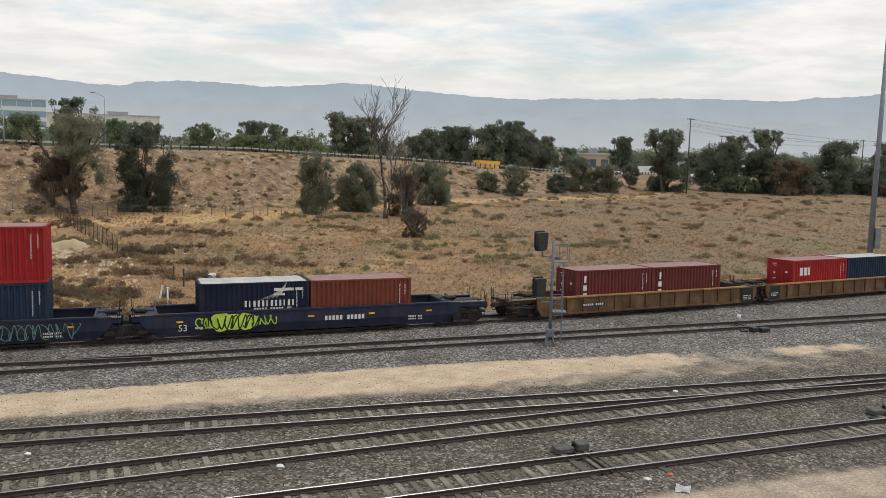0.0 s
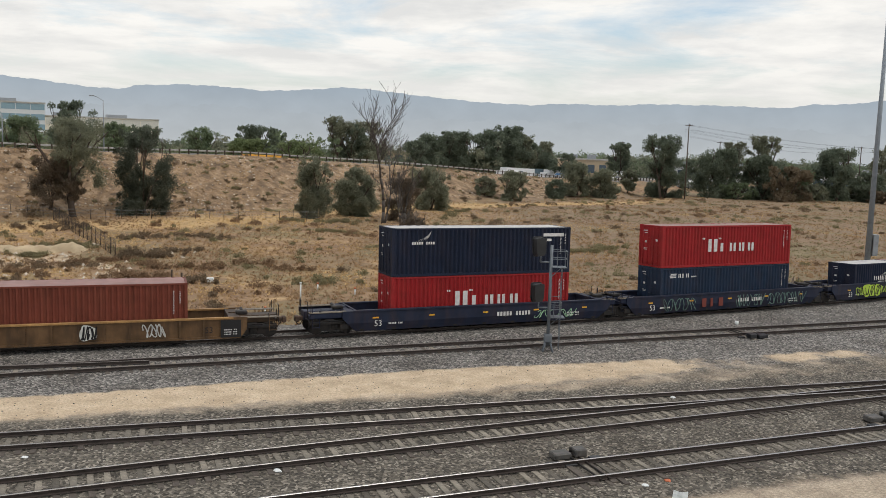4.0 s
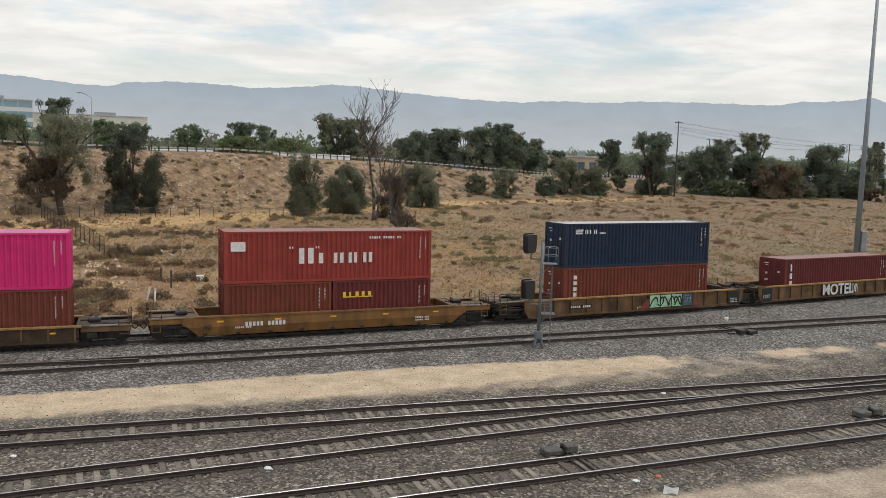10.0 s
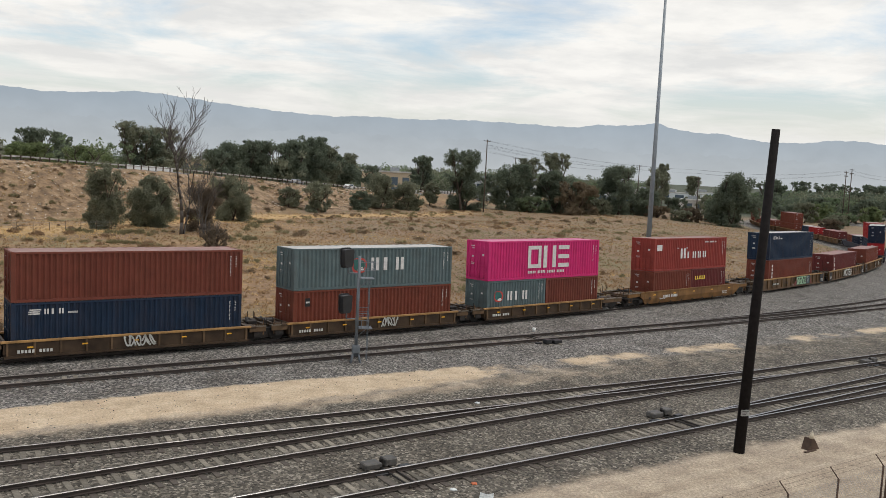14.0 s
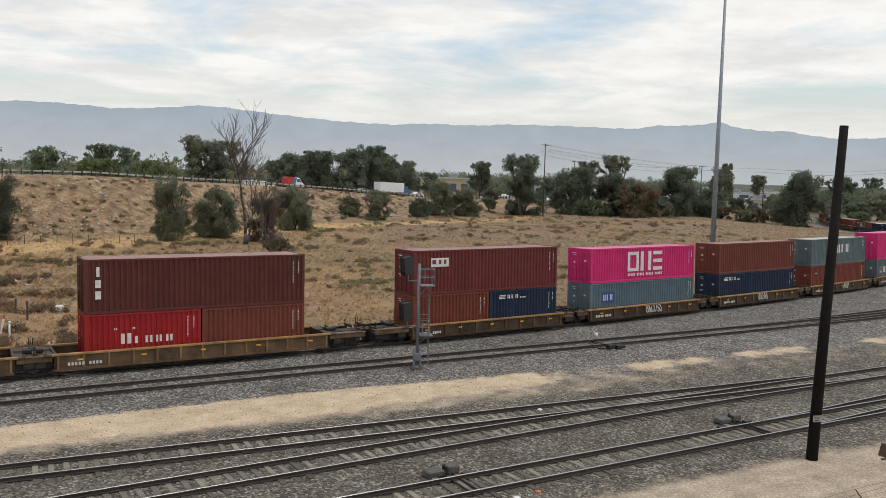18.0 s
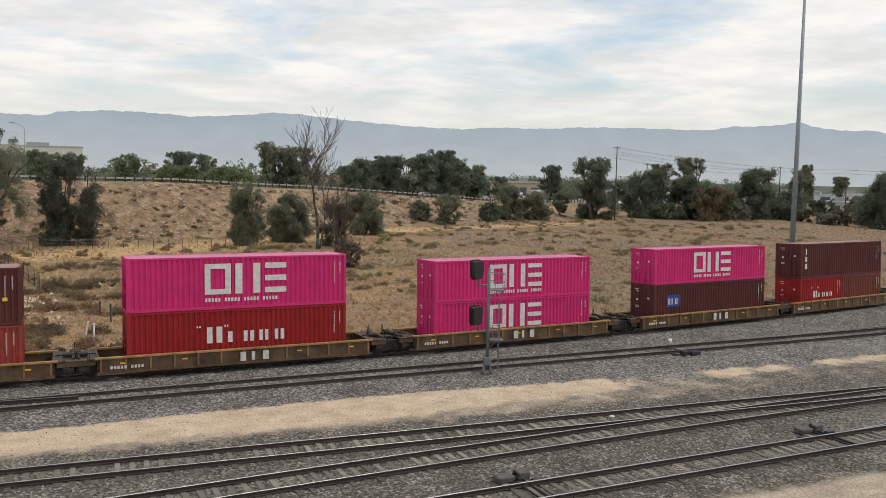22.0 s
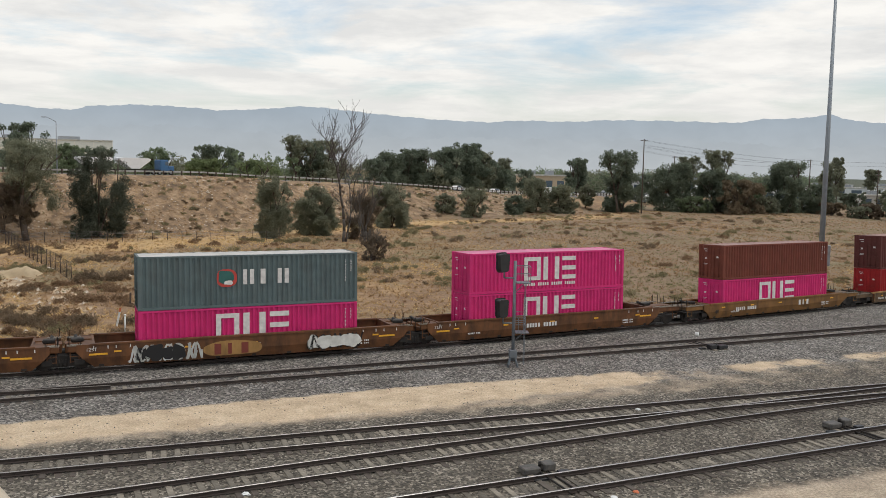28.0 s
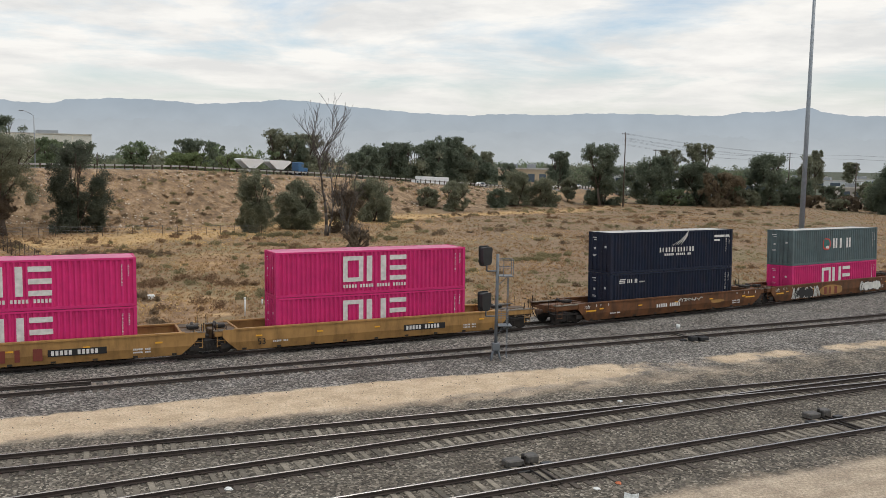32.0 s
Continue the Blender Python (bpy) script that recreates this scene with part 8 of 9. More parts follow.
def litter():
    rn = random.Random(6)
    spots = [("paper_sheet", 8.19, 27.09, 1.0, PAPER, "large pale sheet lying on the dirt"), ("plastic_bag", -5.46, 28.1, 0.17, PAPER, "crumpled white plastic bag between tracks"), ("white_bucket", 20.1, 56.85, 0.22, PAPER, "white round canister on the ballast"),
             ("paper_scrap", 7.2, 27.9, 0.13, PAPER, "crumpled white paper scrap near a rail"), ("paper_scrap", 6.5, 28.2, 0.1, PAPER, "crumpled white paper scrap near a rail"), ("orange_scrap", 8.1, 28.4, 0.13, ORANGE_PLASTIC, "faded orange plastic scrap near a rail"),
             ("paper_scrap", -3.0, 31.6, 0.08, PAPER, "small pale scrap between rails"), ("paper_scrap", -14.5, 28.6, 0.12, PAPER, "small pale scrap in the gravel"), ("paper_scrap", 11.0, 38.7, 0.15, PAPER, "pale cardboard scrap beside a rail")]
    for name, x, y, s, m, label in spots:
        ob = thing(name, label, "litter", m=pose(x, y, z_at(x, y) + 0.0, 0, 0, rn.uniform(0, 90)))
        bm = B_()
        if name == "paper_sheet":
            N = 5
            g = [[bm.verts.new((-0.32 + 0.64 * i / N, -0.24 + 0.48 * j / N, 0.05 + 0.03 * math.sin(i * 1.7 + j))) for j in range(N + 1)] for i in range(N + 1)]
            for i in range(N):
                for j in range(N):
                    bm.faces.new((g[i][j], g[i + 1][j], g[i + 1][j + 1], g[i][j + 1]))
            bmesh.ops.solidify(bm, geom=bm.faces[:], thickness=0.02)
        elif name == "white_bucket":
            tube(bm, (0, 0, 0), (0, 0, 0.26), 0.12, 0.14, 14)
        else:
            bmesh.ops.create_icosphere(bm, subdivisions=2, radius=s)
            for v in bm.verts:
                v.co *= rn.uniform(0.55, 1.1)
                v.co.z = abs(v.co.z) * 0.55
        part("body", bm, m, ob)


litter()


def marker_post(x, y, h, label):
    ob = thing("marker_post", label, "marker post", "marker posts by the line", pose(x, y, z_at(x, y)))
    bm = B_()
    tube(bm, (0, 0, -0.1), (0, 0, h), 0.06, 0.06, 8)
    part("post", bm, PAPER, ob)
    bm = B_()
    disc(bm, (0, 0, h + 0.05), (0, 0, 1), 0.09, 0.1, 8)
    part("cap", bm, PAPER if h > 1.2 else ORANGE_PLASTIC, ob)


def line_posts():
    for s, off, h in ((-6.0, 13.5, 1.30), (-3.5, 18, 0.5), (-9.5, 9, 0.5), (-14.0, 7.5, 0.8), (-1.0, 15.5, 0.5), (-16, 12, 1.25)):
        x, y, hd = on_line(s)
        marker_post(x - math.sin(hd) * off, y + math.cos(hd) * off, h, "white plastic marker post in the dry grass" if h > 1.2 else "short marker post with a cap in the grass")


line_posts()


def bent_sheet():
    """A bent steel sheet standing like a tent, with a rag of pale cloth on its ridge."""
    ob = thing("bent_metal_sheet", "bent dark metal sheet with a pale scrap on top", "debris", m=pose(23.8, 31.1, z_at(23.8, 31.1), 0, 0, 20))
    bm = B_()
    for pr in (((-0.22, 0.0), (-0.02, 0.52), (0.08, 0.52), (0.02, 0.0)), ((0.02, 0.0), (0.08, 0.50), (0.16, 0.44), (0.52, 0.0))):
        A = [bm.verts.new((a, -0.20, b)) for a, b in pr]
        Bv = [bm.verts.new((a * 0.9, 0.20, b * 0.96)) for a, b in pr]
        bm.faces.new(A), bm.faces.new(Bv[::-1])
        for i in range(4):
            bm.faces.new((A[(i + 1) % 4], A[i], Bv[i], Bv[(i + 1) % 4]))
    bmesh.ops.recalc_face_normals(bm, faces=bm.faces)
    part("sheet", bm, RUSTY, ob)
    bm = B_()
    box(bm, -0.62, 0.15, -0.32, -0.20, 0.0, 0.05, 0.01)
    part("flat_strip", bm, RUSTY, ob)
    bm = B_()
    tube(bm, (0.02, -0.1, 0.50), (0.05, -0.1, 0.74), 0.11, 0.06, 7)
    tube(bm, (0.05, -0.1, 0.74), (0.06, -0.1, 0.84), 0.05, 0.03, 6)
    part("pale_scrap", bm, PALE_SLAB, ob)


bent_sheet()


# ---- fence along the dirt lane ----
def lane_fence():
    ob = tagged(new("chain_link_fence"), "rusty chain-link fence with leaning barbed-wire arms", "fence", kind="structure")
    a, b = Vector((6.05, 18.2)), Vector((29.72, 27.65))
    n = 10
    base = [a.lerp(b, i / (n - 1)) for i in range(n)]
    hh = 1.70
    d = (b - a).normalized()
    out = Vector((-d.y, d.x))
    tops = []
    for p in base:
        z = z_at(p.x, p.y) - 0.5
        q = Vector((p.x, p.y, z + hh + 0.5))
        e = q + Vector((-0.28, 0.10, 0.40))
        tops.append((Vector((p.x, p.y, z)), q, e))
        bm = B_()
        tube(bm, (p.x, p.y, z), q, 0.035, n=8)
        post = part("fence_post", bm, RUSTY, ob)
        bm = B_()
        tube(bm, q, e, 0.022, n=6)
        part("barb_arm", bm, RUSTY, post)
    bm = B_()
    for (b0, q0, e0), (b1, q1, e1) in zip(tops, tops[1:]):
        for u in (0.35, 0.65, 1.0):
            p0, p1 = q0.lerp(e0, u), q1.lerp(e1, u)
            tube(bm, p0, p1, 0.004, n=4)
    part("barbed_wire", bm, RUSTY, ob)
    # woven mesh: two families of slanting wires
    bm = B_()
    for (b0, q0, e0), (b1, q1, e1) in zip(tops, tops[1:]):
        L_ = (b1 - b0).length
        step = 0.16
        m = int((L_ + hh) / step)
        for k in range(m):
            s = k * step - hh
            for flip in (0, 1):
                u0, u1 = max(0.0, s), min(L_, s + hh)
                if u1 - u0 < 0.05:
                    continue
                z0, z1 = u0 - s, u1 - s
                if flip:
                    z0, z1 = hh - z0, hh - z1
                P = b0.lerp(b1, u0 / L_) + Vector((0, 0, 0.5 + z0))
                Q = b0.lerp(b1, u1 / L_) + Vector((0, 0, 0.5 + z1))
                tube(bm, P, Q, 0.003, n=3)
    part("wire_mesh", bm, GALV, ob)


lane_fence()


def steel_frame():
    """Rusty lattice gantry that stands behind the fence."""
    ob = thing("steel_frame_tower", "rusty narrow steel lattice frame behind the fence", "steel frame", m=pose(21.55, 22.95, z_at(21.5, 22.9) - 0.1, 0, 0, 20))
    for x, y in ((0, 0), (0.75, 0), (0, 0.75), (0.75, 0.75)):
        bm = B_()
        box(bm, x - 0.05, x + 0.05, y - 0.05, y + 0.05, 0, 3.85)
        part("leg", bm, RUSTY, ob)
    bm = B_()
    box(bm, -0.12, 0.87, -0.12, 0.87, 0.0, 0.30, 0.02)
    part("base_plate", bm, RUSTY, ob)
    for k in range(6):
        bm = B_()
        z = 0.55 + k * 0.63
        for y in (0, 0.75):
            box(bm, 0, 0.75, y - 0.03, y + 0.03, z, z + 0.06)
        for x in (0, 0.75):
            box(bm, x - 0.03, x + 0.03, 0, 0.75, z, z + 0.06)
        part("cross_bar", bm, RUSTY, ob)


steel_frame()


def soil_heap():
    """Dug earth with weeds at the foot of the fence."""
    rn = np.random.RandomState(71)
    n = 26
    bm = B_()
    g = []
    for i in range(n + 1):
        row = []
        for j in range(13):
            u, v = i / n * 2 - 1, j / 6 - 1
            x, y = 20.5 + u * 1.3 * 0.93 - v * 0.5 * 0.37, 23.2 + u * 1.3 * 0.37 + v * 0.5 * 0.93
            h = 0.36 * max(0.0, 1 - u * u) * max(0.0, 1 - v * v) ** 0.7 * (1 + 0.35 * math.sin(u * 11) * math.sin(v * 6 + 1)) + rn.uniform(-0.03, 0.03)
            row.append(bm.verts.new((x, y, z_at(x, y) - 0.03 + h)))
        g.append(row)
    for a, b in zip(g, g[1:]):
        for j in range(12):
            bm.faces.new((a[j], b[j], b[j + 1], a[j + 1]))
    tagged(part("soil_heap", bm, DARK_SOIL), "low heap of dark dug earth by the fence", "earth heap", kind="structure")
    pts = [(20.5 + u * 0.93, 23.2 + u * 0.37 + w, z_at(20.5, 23.2) + 0.2) for u, w in zip(rn.uniform(-1.7, 1.7, 40), rn.uniform(-0.5, 0.5, 40))]
    v, f = leaf_cards(rn, pts, [0.16] * 40, 40, 0.06, 0.7, 0.0, True)
    tagged(new("fence_weeds", mesh_np("fence_weeds", v, f, BROWN_WEED)), "dry weeds on dug earth at the fence", "weeds", kind="stuff")


soil_heap()


def field_fence():
    """Old wire fence on posts in the field."""
    ob = tagged(new("wire_fence"), "old wire fence on thin dark posts in the field", "fence", kind="structure")
    runs = [((-54.6, 116.6), (-33.2, 84.3), 17), ((-70.0, 117.0), (-20.0, 133.0), 26)]
    for a, b, n in runs:
        pts = []
        for i in range(n):
            u = i / (n - 1)
            x, y = a[0] + (b[0] - a[0]) * u, a[1] + (b[1] - a[1]) * u
            z = z_at(x, y)
            pts.append(Vector((x, y, z)))
            bm = B_()
            tube(bm, (x, y, z - 0.2), (x + 0.05 * math.sin(i * 3), y, z + (1.8 if n == 17 else 1.4 + 0.15 * math.sin(i * 5))), 0.045, 0.04, 6)
            part("fence_post", bm, BARK, ob)
        bm = B_()
        for p, q in zip(pts, pts[1:]):
            for h in (np.arange(0.1, 2.0, 0.19) if n == 17 else (0.4, 0.8, 1.2, 1.4)):
                tube(bm, p + Vector((0, 0, h)), q + Vector((0, 0, h)), 0.012, n=3)
        if n == 17:
            for p, q in zip(pts, pts[1:]):
                for u in np.linspace(0, 1, 9)[:-1]:
                    r_ = p.lerp(q, u)
                    tube(bm, r_, r_ + Vector((0, 0, 1.9)), 0.011, n=3)
        part("fence_wire", bm, IRON if n == 17 else GALV, ob)


field_fence()


def eroded_bank():
    """A low cut face of pale soil where the wash has eaten into the field; behind its lip it runs back into the ground."""
    bm = B_()
    cols = []
    for i in range(61):
        u = i / 60
        x, y = -52.0 + 14.2 * u, 85.0 + 2.0 * u + 0.5 * math.sin(u * 9.0) + 0.22 * math.sin(u * 31.0)
        rise = (0.25 + 0.55 * u + 0.07 * math.sin(u * 23.0) + 0.05 * math.sin(u * 57.0)) * min(1.0, (1 - u) * 9.0)
        col = []
        for back, up in ((-0.5, -0.25), (0.0, 0.0), (0.25, 0.42), (0.6, 0.76), (0.95, 0.96), (1.25, 1.0), (1.9, 0.5), (2.5, -0.2)):
            yy = y + back + 0.10 * math.sin(u * 71.0 + back * 5.0)
            xx = x + 0.12 * math.sin(u * 43.0 + back * 3.0)
            col.append(bm.verts.new((xx, yy, z_at(xx, yy) + rise * up + 0.05 * math.sin(u * 97.0 + back * 9.0))))
        cols.append(col)
    for a, b in zip(cols, cols[1:]):
        for k in range(len(a) - 1):
            bm.faces.new((a[k], b[k], b[k + 1], a[k + 1])).smooth = True
    tagged(part("eroded_bank", bm, SANDY), "pale eroded soil bank at the edge of the wash", "ground", kind="structure")


def stakes():
    for x, y, h, lean, m, tip, label in ((-20.5, 59.6, 1.5, 12, PAPER, ORANGE_PLASTIC, "leaning white stake with a red tip in brush"), (-20.5, 65.2, 1.5, 0, BARK, BARK, "thin dark wooden stake in the grass"),
                                         (-22.4, 68.5, 1.2, 2, BARK, BARK, "thin dark wooden stake in the grass")):
        ob = thing("survey_stake", label, "stake", "stakes in the field", pose(x, y, z_at(x, y) - 0.1, 0, lean, 0))
        bm = B_()
        box(bm, -0.06, 0.06, -0.05, 0.05, 0, h, 0.01)
        part("shaft", bm, m, ob)
        bm = B_()
        box(bm, -0.065, 0.065, -0.055, 0.055, h * 0.82, h + 0.02, 0.01)
        part("tip", bm, tip, ob)
    ob = thing("white_box", "small white plastic box lying in dry grass", "litter", m=pose(-19.6, 69.9, z_at(-19.6, 69.9), 0, 0, 15))
    bm = B_()
    box(bm, -0.3, 0.3, -0.2, 0.2, 0, 0.42, 0.05)
    part("body", bm, PAPER, ob)


eroded_bank()
stakes()


def parapet():
    """Wing wall of the overpass beside the viewer."""
    ob = tagged(new("parapet_wall"), "smooth pale concrete wing wall of the overpass", "wall", kind="structure")
    x, y, top = -0.815, 1.43, 10.375
    ob.matrix_basis = pose(x, y, 0, 0, 0, math.degrees(math.atan2(0.16, -0.13)))
    z0 = z_at(x, y) - 0.3
    bm = B_()
    box(bm, -0.75, 5.0, 0.02, 0.33, z0, top - 0.14, 0.01)
    part("wall", bm, PALE_SLAB, ob)
    bm = B_()
    box(bm, -0.78, 5.03, 0.0, 0.35, top - 0.14, top, 0.012)
    part("coping", bm, PALE_SLAB, ob)


parapet()


# ---- road traffic ----
def vehicle_wheels(ob, xs, y, r):
    for x in xs:
        for s in (-1, 1):
            bm = B_()
            disc(bm, (x, s * y, r), (0, 1, 0), r, 0.28, 14)
            w = part("wheel", bm, RUBBER, ob)
            bm = B_()
            disc(bm, (x, s * (y + 0.13), r), (0, 1, 0), r * 0.5, 0.06, 10)
            part("rim", bm, GALV, w)


def car(body, label):
    ob = thing("car", label, "car", "vehicles on the road")
    bm = B_()
    pr = [(-2.2, 0.35), (2.2, 0.35), (2.25, 0.75), (1.2, 0.92), (0.55, 1.42), (-1.1, 1.45), (-1.9, 0.98), (-2.25, 0.92)]
    A = [bm.verts.new((a, -0.88, b)) for a, b in pr]
    Bv = [bm.verts.new((a, 0.88, b)) for a, b in pr]
    bm.faces.new(A), bm.faces.new(Bv[::-1])
    for i in range(8):
        bm.faces.new((A[(i + 1) % 8], A[i], Bv[i], Bv[(i + 1) % 8]))
    bmesh.ops.recalc_face_normals(bm, faces=bm.faces)
    bmesh.ops.bevel(bm, geom=bm.edges[:], offset=0.06, segments=2, affect="EDGES")
    part("body", bm, body, ob)
    for s in (-1, 1):
        bm = B_()
        slab(bm, [(-1.6, s * 0.89, 0.98), (0.75, s * 0.89, 0.98), (0.4, s * 0.89, 1.36), (-1.05, s * 0.89, 1.38)], 0.01 * -s)
        part("side_window", bm, GLASS_DARK, ob)
    vehicle_wheels(ob, (-1.35, 1.4), 0.78, 0.33)
    return ob


def truck(cab, trailer, length, label, tanker=False):
    ob = thing("truck", label, "truck", "vehicles on the road")
    bm = B_()
    box(bm, 1.2, 3.0, -1.2, 1.2, 0.7, 3.0, 0.15)
    box(bm, 3.0, 4.4, -1.0, 1.0, 0.7, 1.8, 0.15)
    part("cab", bm, cab, ob)
    bm = B_()
    box(bm, 2.2, 2.85, -1.22, 1.22, 1.9, 2.6)
    part("cab_window", bm, GLASS_DARK, ob)
    bm = B_()
    box(bm, -length, 1.5, -0.5, 0.5, 0.75, 1.05)
    part("chassis", bm, IRON, ob)
    bm = B_()
    if tanker:
        for k in range(2):
            x0 = -length + k * length * 0.52
            L_ = length * 0.42
            sec = [(0.0, 2.75), (L_ * 0.36, 1.15), (L_ * 0.64, 1.15), (L_, 2.75), (L_, 3.05), (L_ * 0.90, 3.2), (L_ * 0.10, 3.2), (0.0, 3.05)]
            A = [bm.verts.new((x0 + u, -1.2, w)) for u, w in sec]
            Bv = [bm.verts.new((x0 + u, 1.2, w)) for u, w in sec]
            bm.faces.new(A), bm.faces.new(Bv[::-1])
            for q in range(8):
                bm.faces.new((A[(q + 1) % 8], A[q], Bv[q], Bv[(q + 1) % 8]))
        bmesh.ops.recalc_face_normals(bm, faces=bm.faces)
    else:
        box(bm, -length, 0.9, -1.28, 1.28, 1.1, 4.0, 0.05)
    part("trailer", bm, trailer, ob)
    vehicle_wheels(ob, (3.5, 1.0, -0.3, -length + 1.0, -length + 2.3), 1.05, 0.5)
    return ob


def van(nose, rear, label):
    ob = thing("van", label, "van", "vehicles on the road")
    for name, paint_, pr in (("front_body", nose, [(-0.4, 0.4), (2.9, 0.4), (3.0, 1.1), (2.2, 1.45), (1.35, 2.45), (0.9, 2.62), (-0.4, 2.66)]), ("rear_body", rear, [(-3.0, 0.4), (-0.4, 0.4), (-0.4, 2.66), (-2.8, 2.62), (-3.0, 2.4)])):
        bm = B_()
        A = [bm.verts.new((a, -1.0, b)) for a, b in pr]
        Bv = [bm.verts.new((a, 1.0, b)) for a, b in pr]
        bm.faces.new(A), bm.faces.new(Bv[::-1])
        for i in range(len(pr)):
            bm.faces.new((A[(i + 1) % len(pr)], A[i], Bv[i], Bv[(i + 1) % len(pr)]))
        bmesh.ops.recalc_face_normals(bm, faces=bm.faces)
        bmesh.ops.bevel(bm, geom=[e for e in bm.edges if abs(e.verts[0].co.y - e.verts[1].co.y) < 0.1 and min(e.verts[0].co.x, e.verts[1].co.x) != max(e.verts[0].co.x, e.verts[1].co.x)], offset=0.06, segments=2, affect="EDGES")
        part(name, bm, paint_, ob)
    for s_ in (-1, 1):
        bm = B_()
        slab(bm, [(0.35, s_ * 1.01, 1.5), (1.9, s_ * 1.01, 1.5), (1.3, s_ * 1.01, 2.3), (0.35, s_ * 1.01, 2.3)], 0.01 * -s_)
        part("side_window", bm, GLASS_DARK, ob)
        bm = B_()
        slab(bm, [(-1.6, s_ * 1.008, 0.45), (-0.3, s_ * 1.008, 0.45), (0.3, s_ * 1.008, 2.6), (-0.5, s_ * 1.008, 2.6)], 0.008 * -s_)
        part("paint_stripe", bm, AZURE_INK, ob)
    vehicle_wheels(ob, (-1.9, 1.95), 0.88, 0.36)
    return ob


ROAD = []  # (thing, lane distance, place along the road at 0 s, metres a second)
MERGE = 138.0  # where the slip road from the lower carriageway joins the near lanes


def traffic():
    lanes_near, lanes_far = (26.0, 29.6, 33.2), (41.0, 44.5, 48.0)
    trucks = [  # cab, trailer, length, tanker, lane, seconds and place along the road, speed, label
        (CAR_GREY, TRUCK_YELLOW, 9.0, False, 41.0, 0.0, 146.9, -20.0, "truck with a bright orange-yellow box body"),
        (WHITE_PAINT, WHITE_PAINT, 13.0, False, 41.0, 1.0, 231.0, -16.0, "white articulated box truck"),
        (WHITE_PAINT, WHITE_PAINT, 13.5, False, 41.0, 4.5, 151.0, -19.0, "white articulated truck with a long trailer"),
        (CAR_BLUE, STEEL_BLUE, 11.0, False, 44.5, 4.5, 168.0, -21.0, "truck with a pale blue box trailer"),
        (WHITE_PAINT, WHITE_PAINT, 9.0, False, 44.5, 6.0, 181.0, -25.0, "white box truck on the road"),
        (WHITE_PAINT, WHITE_PAINT, 5.0, False, 29.6, 17.5, 114.0, 16.0, "small white box truck on the road"),
        (CAR_BLUE, WHITE_PAINT, 11.0, False, 33.2, 17.5, 160.0, 12.0, "blue-cab truck with a long white trailer"),
        (CAR_GREY, CAR_GREEN, 11.0, False, 40.5, 25.5, 160.0, 24.0, "green articulated box truck"),
        (CAR_BLUE, WHITE_PAINT, 15.0, True, 26.0, 28.0, 45.0, 10.0, "blue truck pulling two pale hopper trailers"),
        (WHITE_PAINT, WHITE_PAINT, 12.0, False, 41.0, 30.0, 172.0, -12.0, "white truck with a long trailer"),
    ]
    for cab, trailer, length, tank, lane, t0, a0, v, label in trucks:
        ROAD.append((truck(cab, trailer, length, label, tank), lane, a0 - v * t0, v))
    ROAD.append((van(WHITE_PAINT, CAR_RED, "white-nosed van with a red rear body"), 26.0, 104.0 - 16.0 * 17.5, 16.0))
    rn = random.Random(77)
    paints = [WHITE_PAINT, WHITE_PAINT, WHITE_PAINT, CAR_GREY, CAR_GREY, CAR_GREY, CAR_BLUE]
    words = {WHITE_PAINT.name: "white saloon car on the road", CAR_GREY.name: "grey saloon car on the road", CAR_RED.name: "red saloon car on the road", CAR_BLUE.name: "blue saloon car on the road"}
    for i in range(46):
        p = rn.choice(paints)
        near = i % 2 == 0
        v = rn.uniform(13, 18)
        if near:
            lane, a0 = lanes_near[1 + i // 2 % 2], -470 + 31 * (i // 2) + rn.uniform(-8, 8)
            v = 15.0
        else:
            lane, a0, v = lanes_far[1 + i // 2 % 2], 10 + 31 * (i // 2) + rn.uniform(-8, 8), -15.0
        ROAD.append((car(p, words[p.name]), lane, a0, v))


def lane_at(a, lane):
    """Distance of a lane from the bank's toe: the near lanes come up a slip road; only the outermost one runs on."""
    return lane + min(60.0, 1.1 * max(0.0, MERGE - a)) if 26.0 < lane < 40.8 else lane


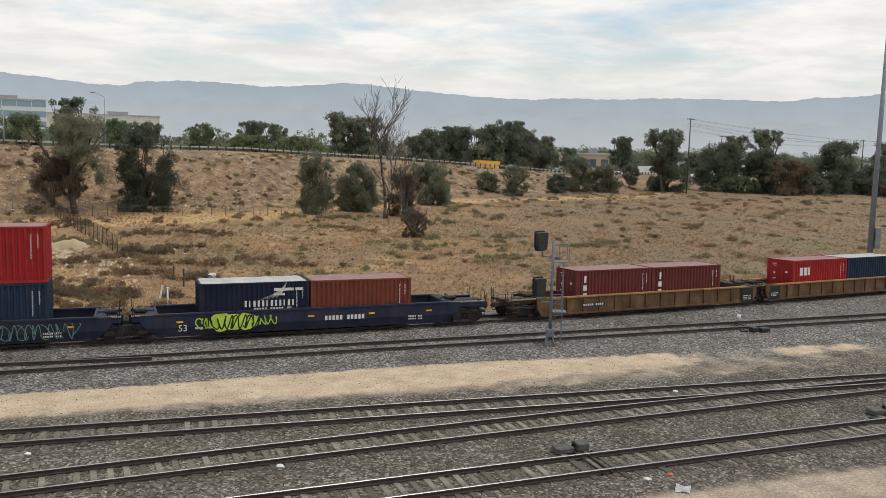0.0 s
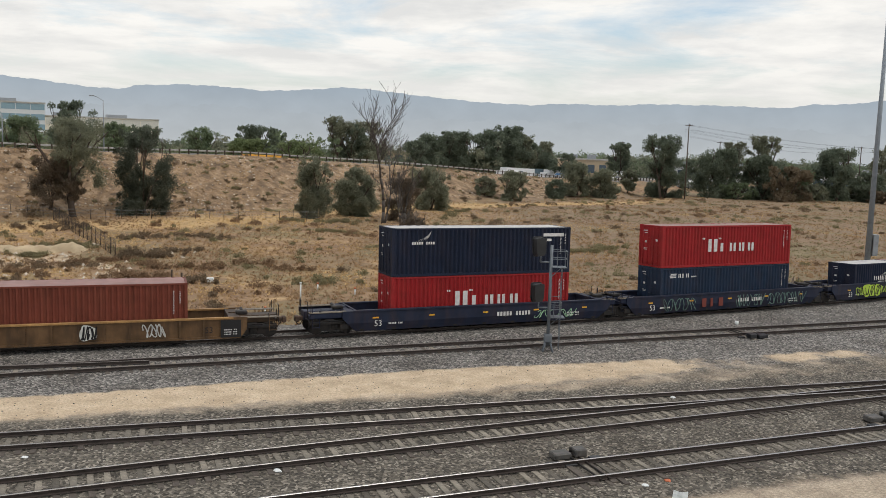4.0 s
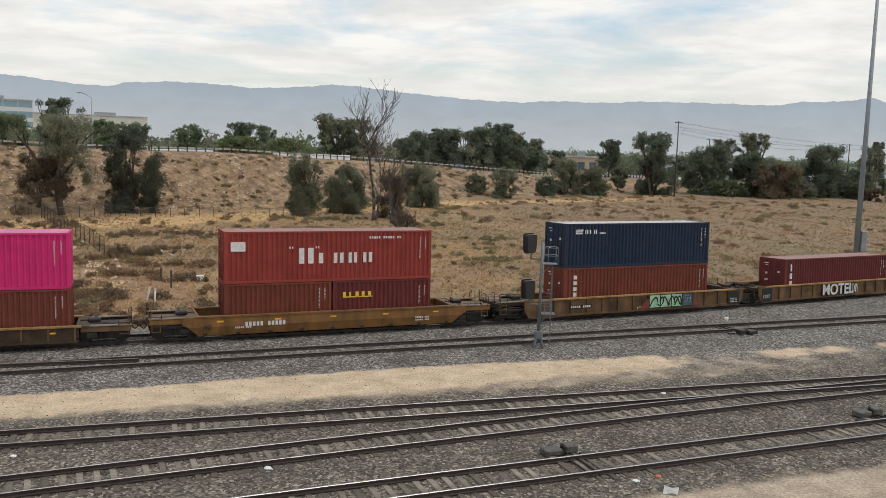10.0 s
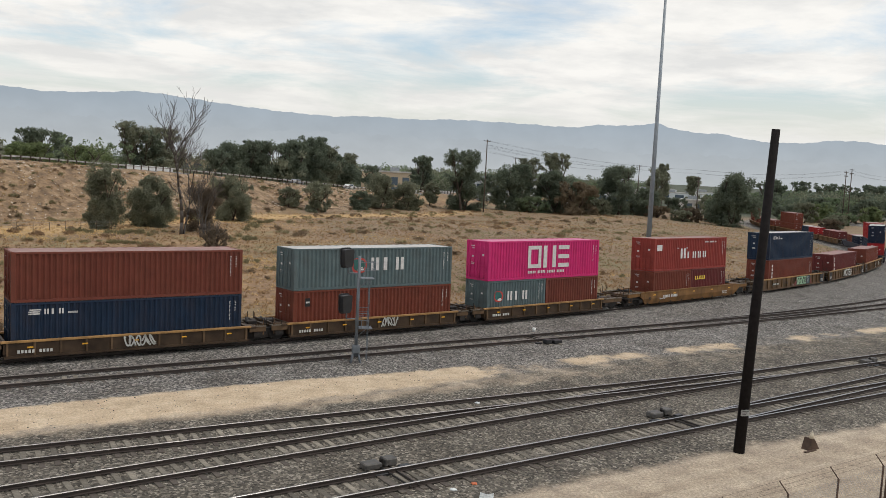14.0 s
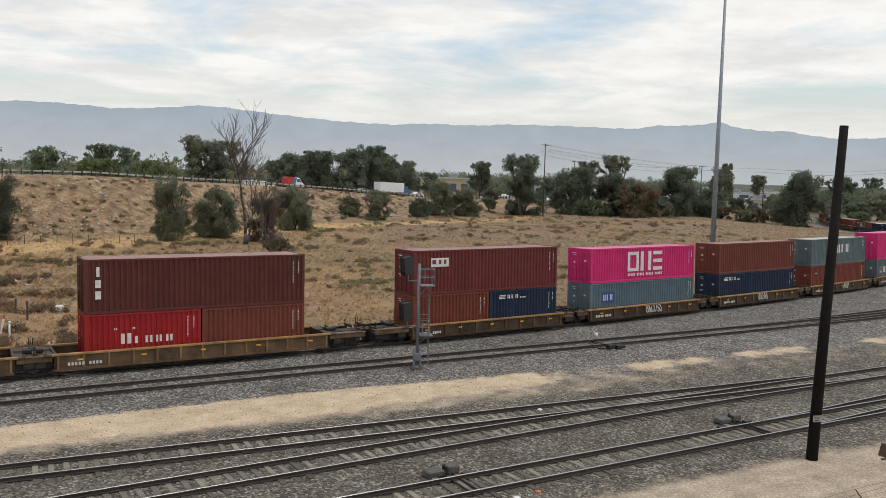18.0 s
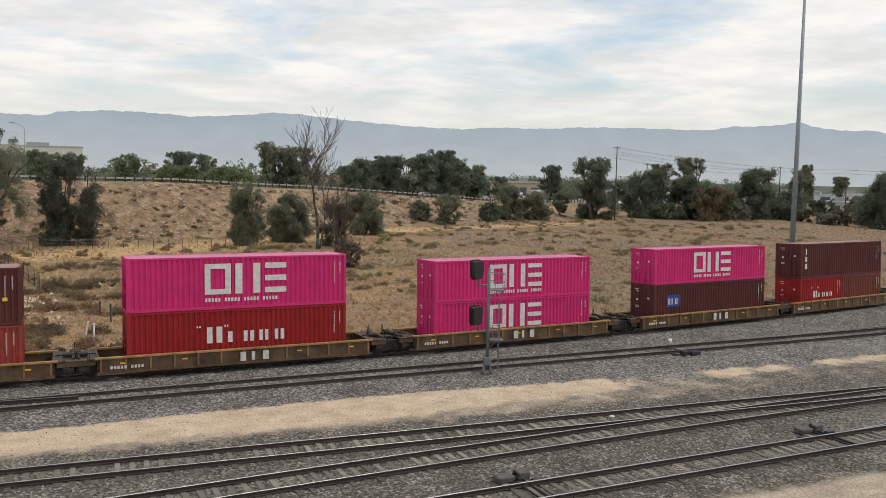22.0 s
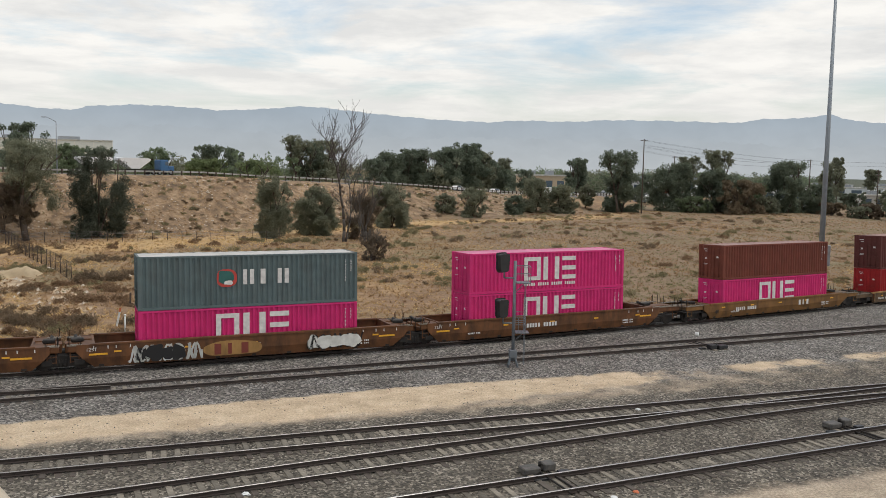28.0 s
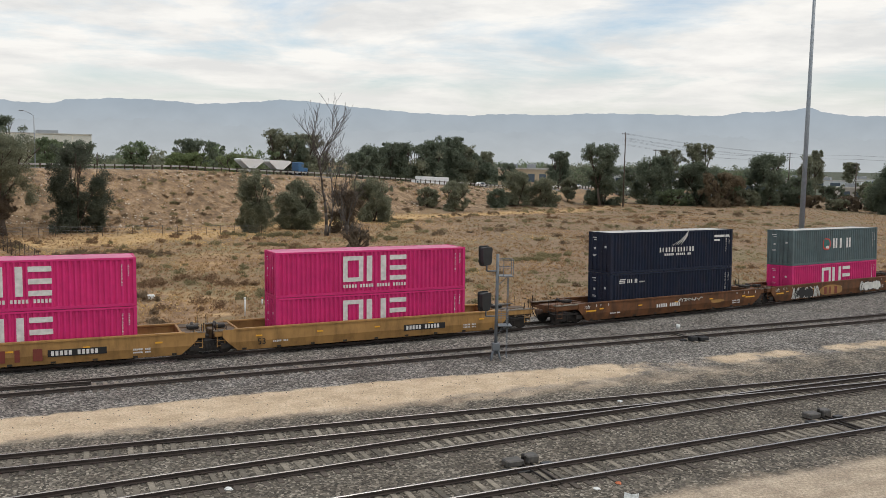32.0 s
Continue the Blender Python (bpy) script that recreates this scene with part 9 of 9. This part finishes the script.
def road_pose(a, lane, v):
    x, y = bank_point(a, lane_at(a, lane))
    z = z_at(x, y) + 0.02
    x2, y2 = bank_point(a + 4, lane_at(a + 4, lane))
    x1, y1 = bank_point(a - 4, lane_at(a - 4, lane))
    tilt = math.degrees(math.atan2(z_at(x2, y2) - z_at(x1, y1), 8.0))
    return pose(x, y, z, 0, 0, math.degrees(math.atan2(y2 - y1, x2 - x1))) @ pose(0, 0, 0, 0, -tilt, 0) @ pose(0, 0, 0, 0, 0, 0 if v > 0 else 180)


traffic()
for ob_, lane_, a_, v_ in ROAD:
    ob_.matrix_basis = road_pose(a_, lane_, v_)


def parked_cars():
    """Cars standing in lots beyond the field."""
    rn = random.Random(5)
    tpl = [car(p, w) for p, w in ((WHITE_PAINT, "white car parked in a distant lot"), (CAR_GREY, "grey car parked in a distant lot"))]
    for i in range(60):
        x = rn.uniform(75, 165)
        y = 284 + (x - 95) * 0.15 + rn.choice((0, 7, 16, 24))
        m = pose(x, y, z_at(x, y) + 0.02, 0, 0, rn.choice((10, 100, 190)))
        o = copy_thing(tpl[i % 2], m)
        o["group"] = "parked cars"
    for t in tpl:
        for o in (*t.children_recursive, t):
            bpy.data.objects.remove(o)


parked_cars()


# ---- ties and rail hardware, piece by piece ----
def lay_ties():
    for key, (tr, line, x_lo, x_hi, pitch) in TRACKS.items():
        if key in "AG":
            continue
        x, y, h = resample(line, pitch)
        rn = random.Random(ord(key))
        rest = B_() if key in "AB" else None
        count = 0
        for xi, yi, hi in zip(x, y, h):
            if not x_lo <= xi <= x_hi:
                continue
            if key == "F" and xi < 30:
                continue
            m = pose(xi, yi, -0.176 + rn.uniform(-0.035, 0.008) - (0.022 if key == "B" else 0.0), rn.uniform(-0.6, 0.6), rn.uniform(-1, 1), math.degrees(hi) + rn.uniform(-1.6, 1.6)) @ pose(0, rn.uniform(-0.07, 0.07), 0)
            if key in "AB" and not -22 < xi < (33 if key == "B" else -30):
                box(rest, -0.115, 0.115, -1.3, 1.3, -0.19, 0.0, m=m)
                continue
            shared("tie", TIES[0], m, tr)
            count += 1
        if rest is not None:
            ob = part("far_ties", rest, TIE_WOOD, tr)
            ob["kind"] = "stuff"


lay_ties()


# ---- what moves ----
def motions():
    times_ = [float(t) for t in range(0, 33)]
    for ob, u, off in MOVING:
        walk(ob, [(t, seat(u + gone(t)) @ off) for t in times_])
    for ob, lane, a0, v in ROAD:
        walk(ob, [(t, road_pose(a0 + v * t, lane, v)) for t in times_])


motions()
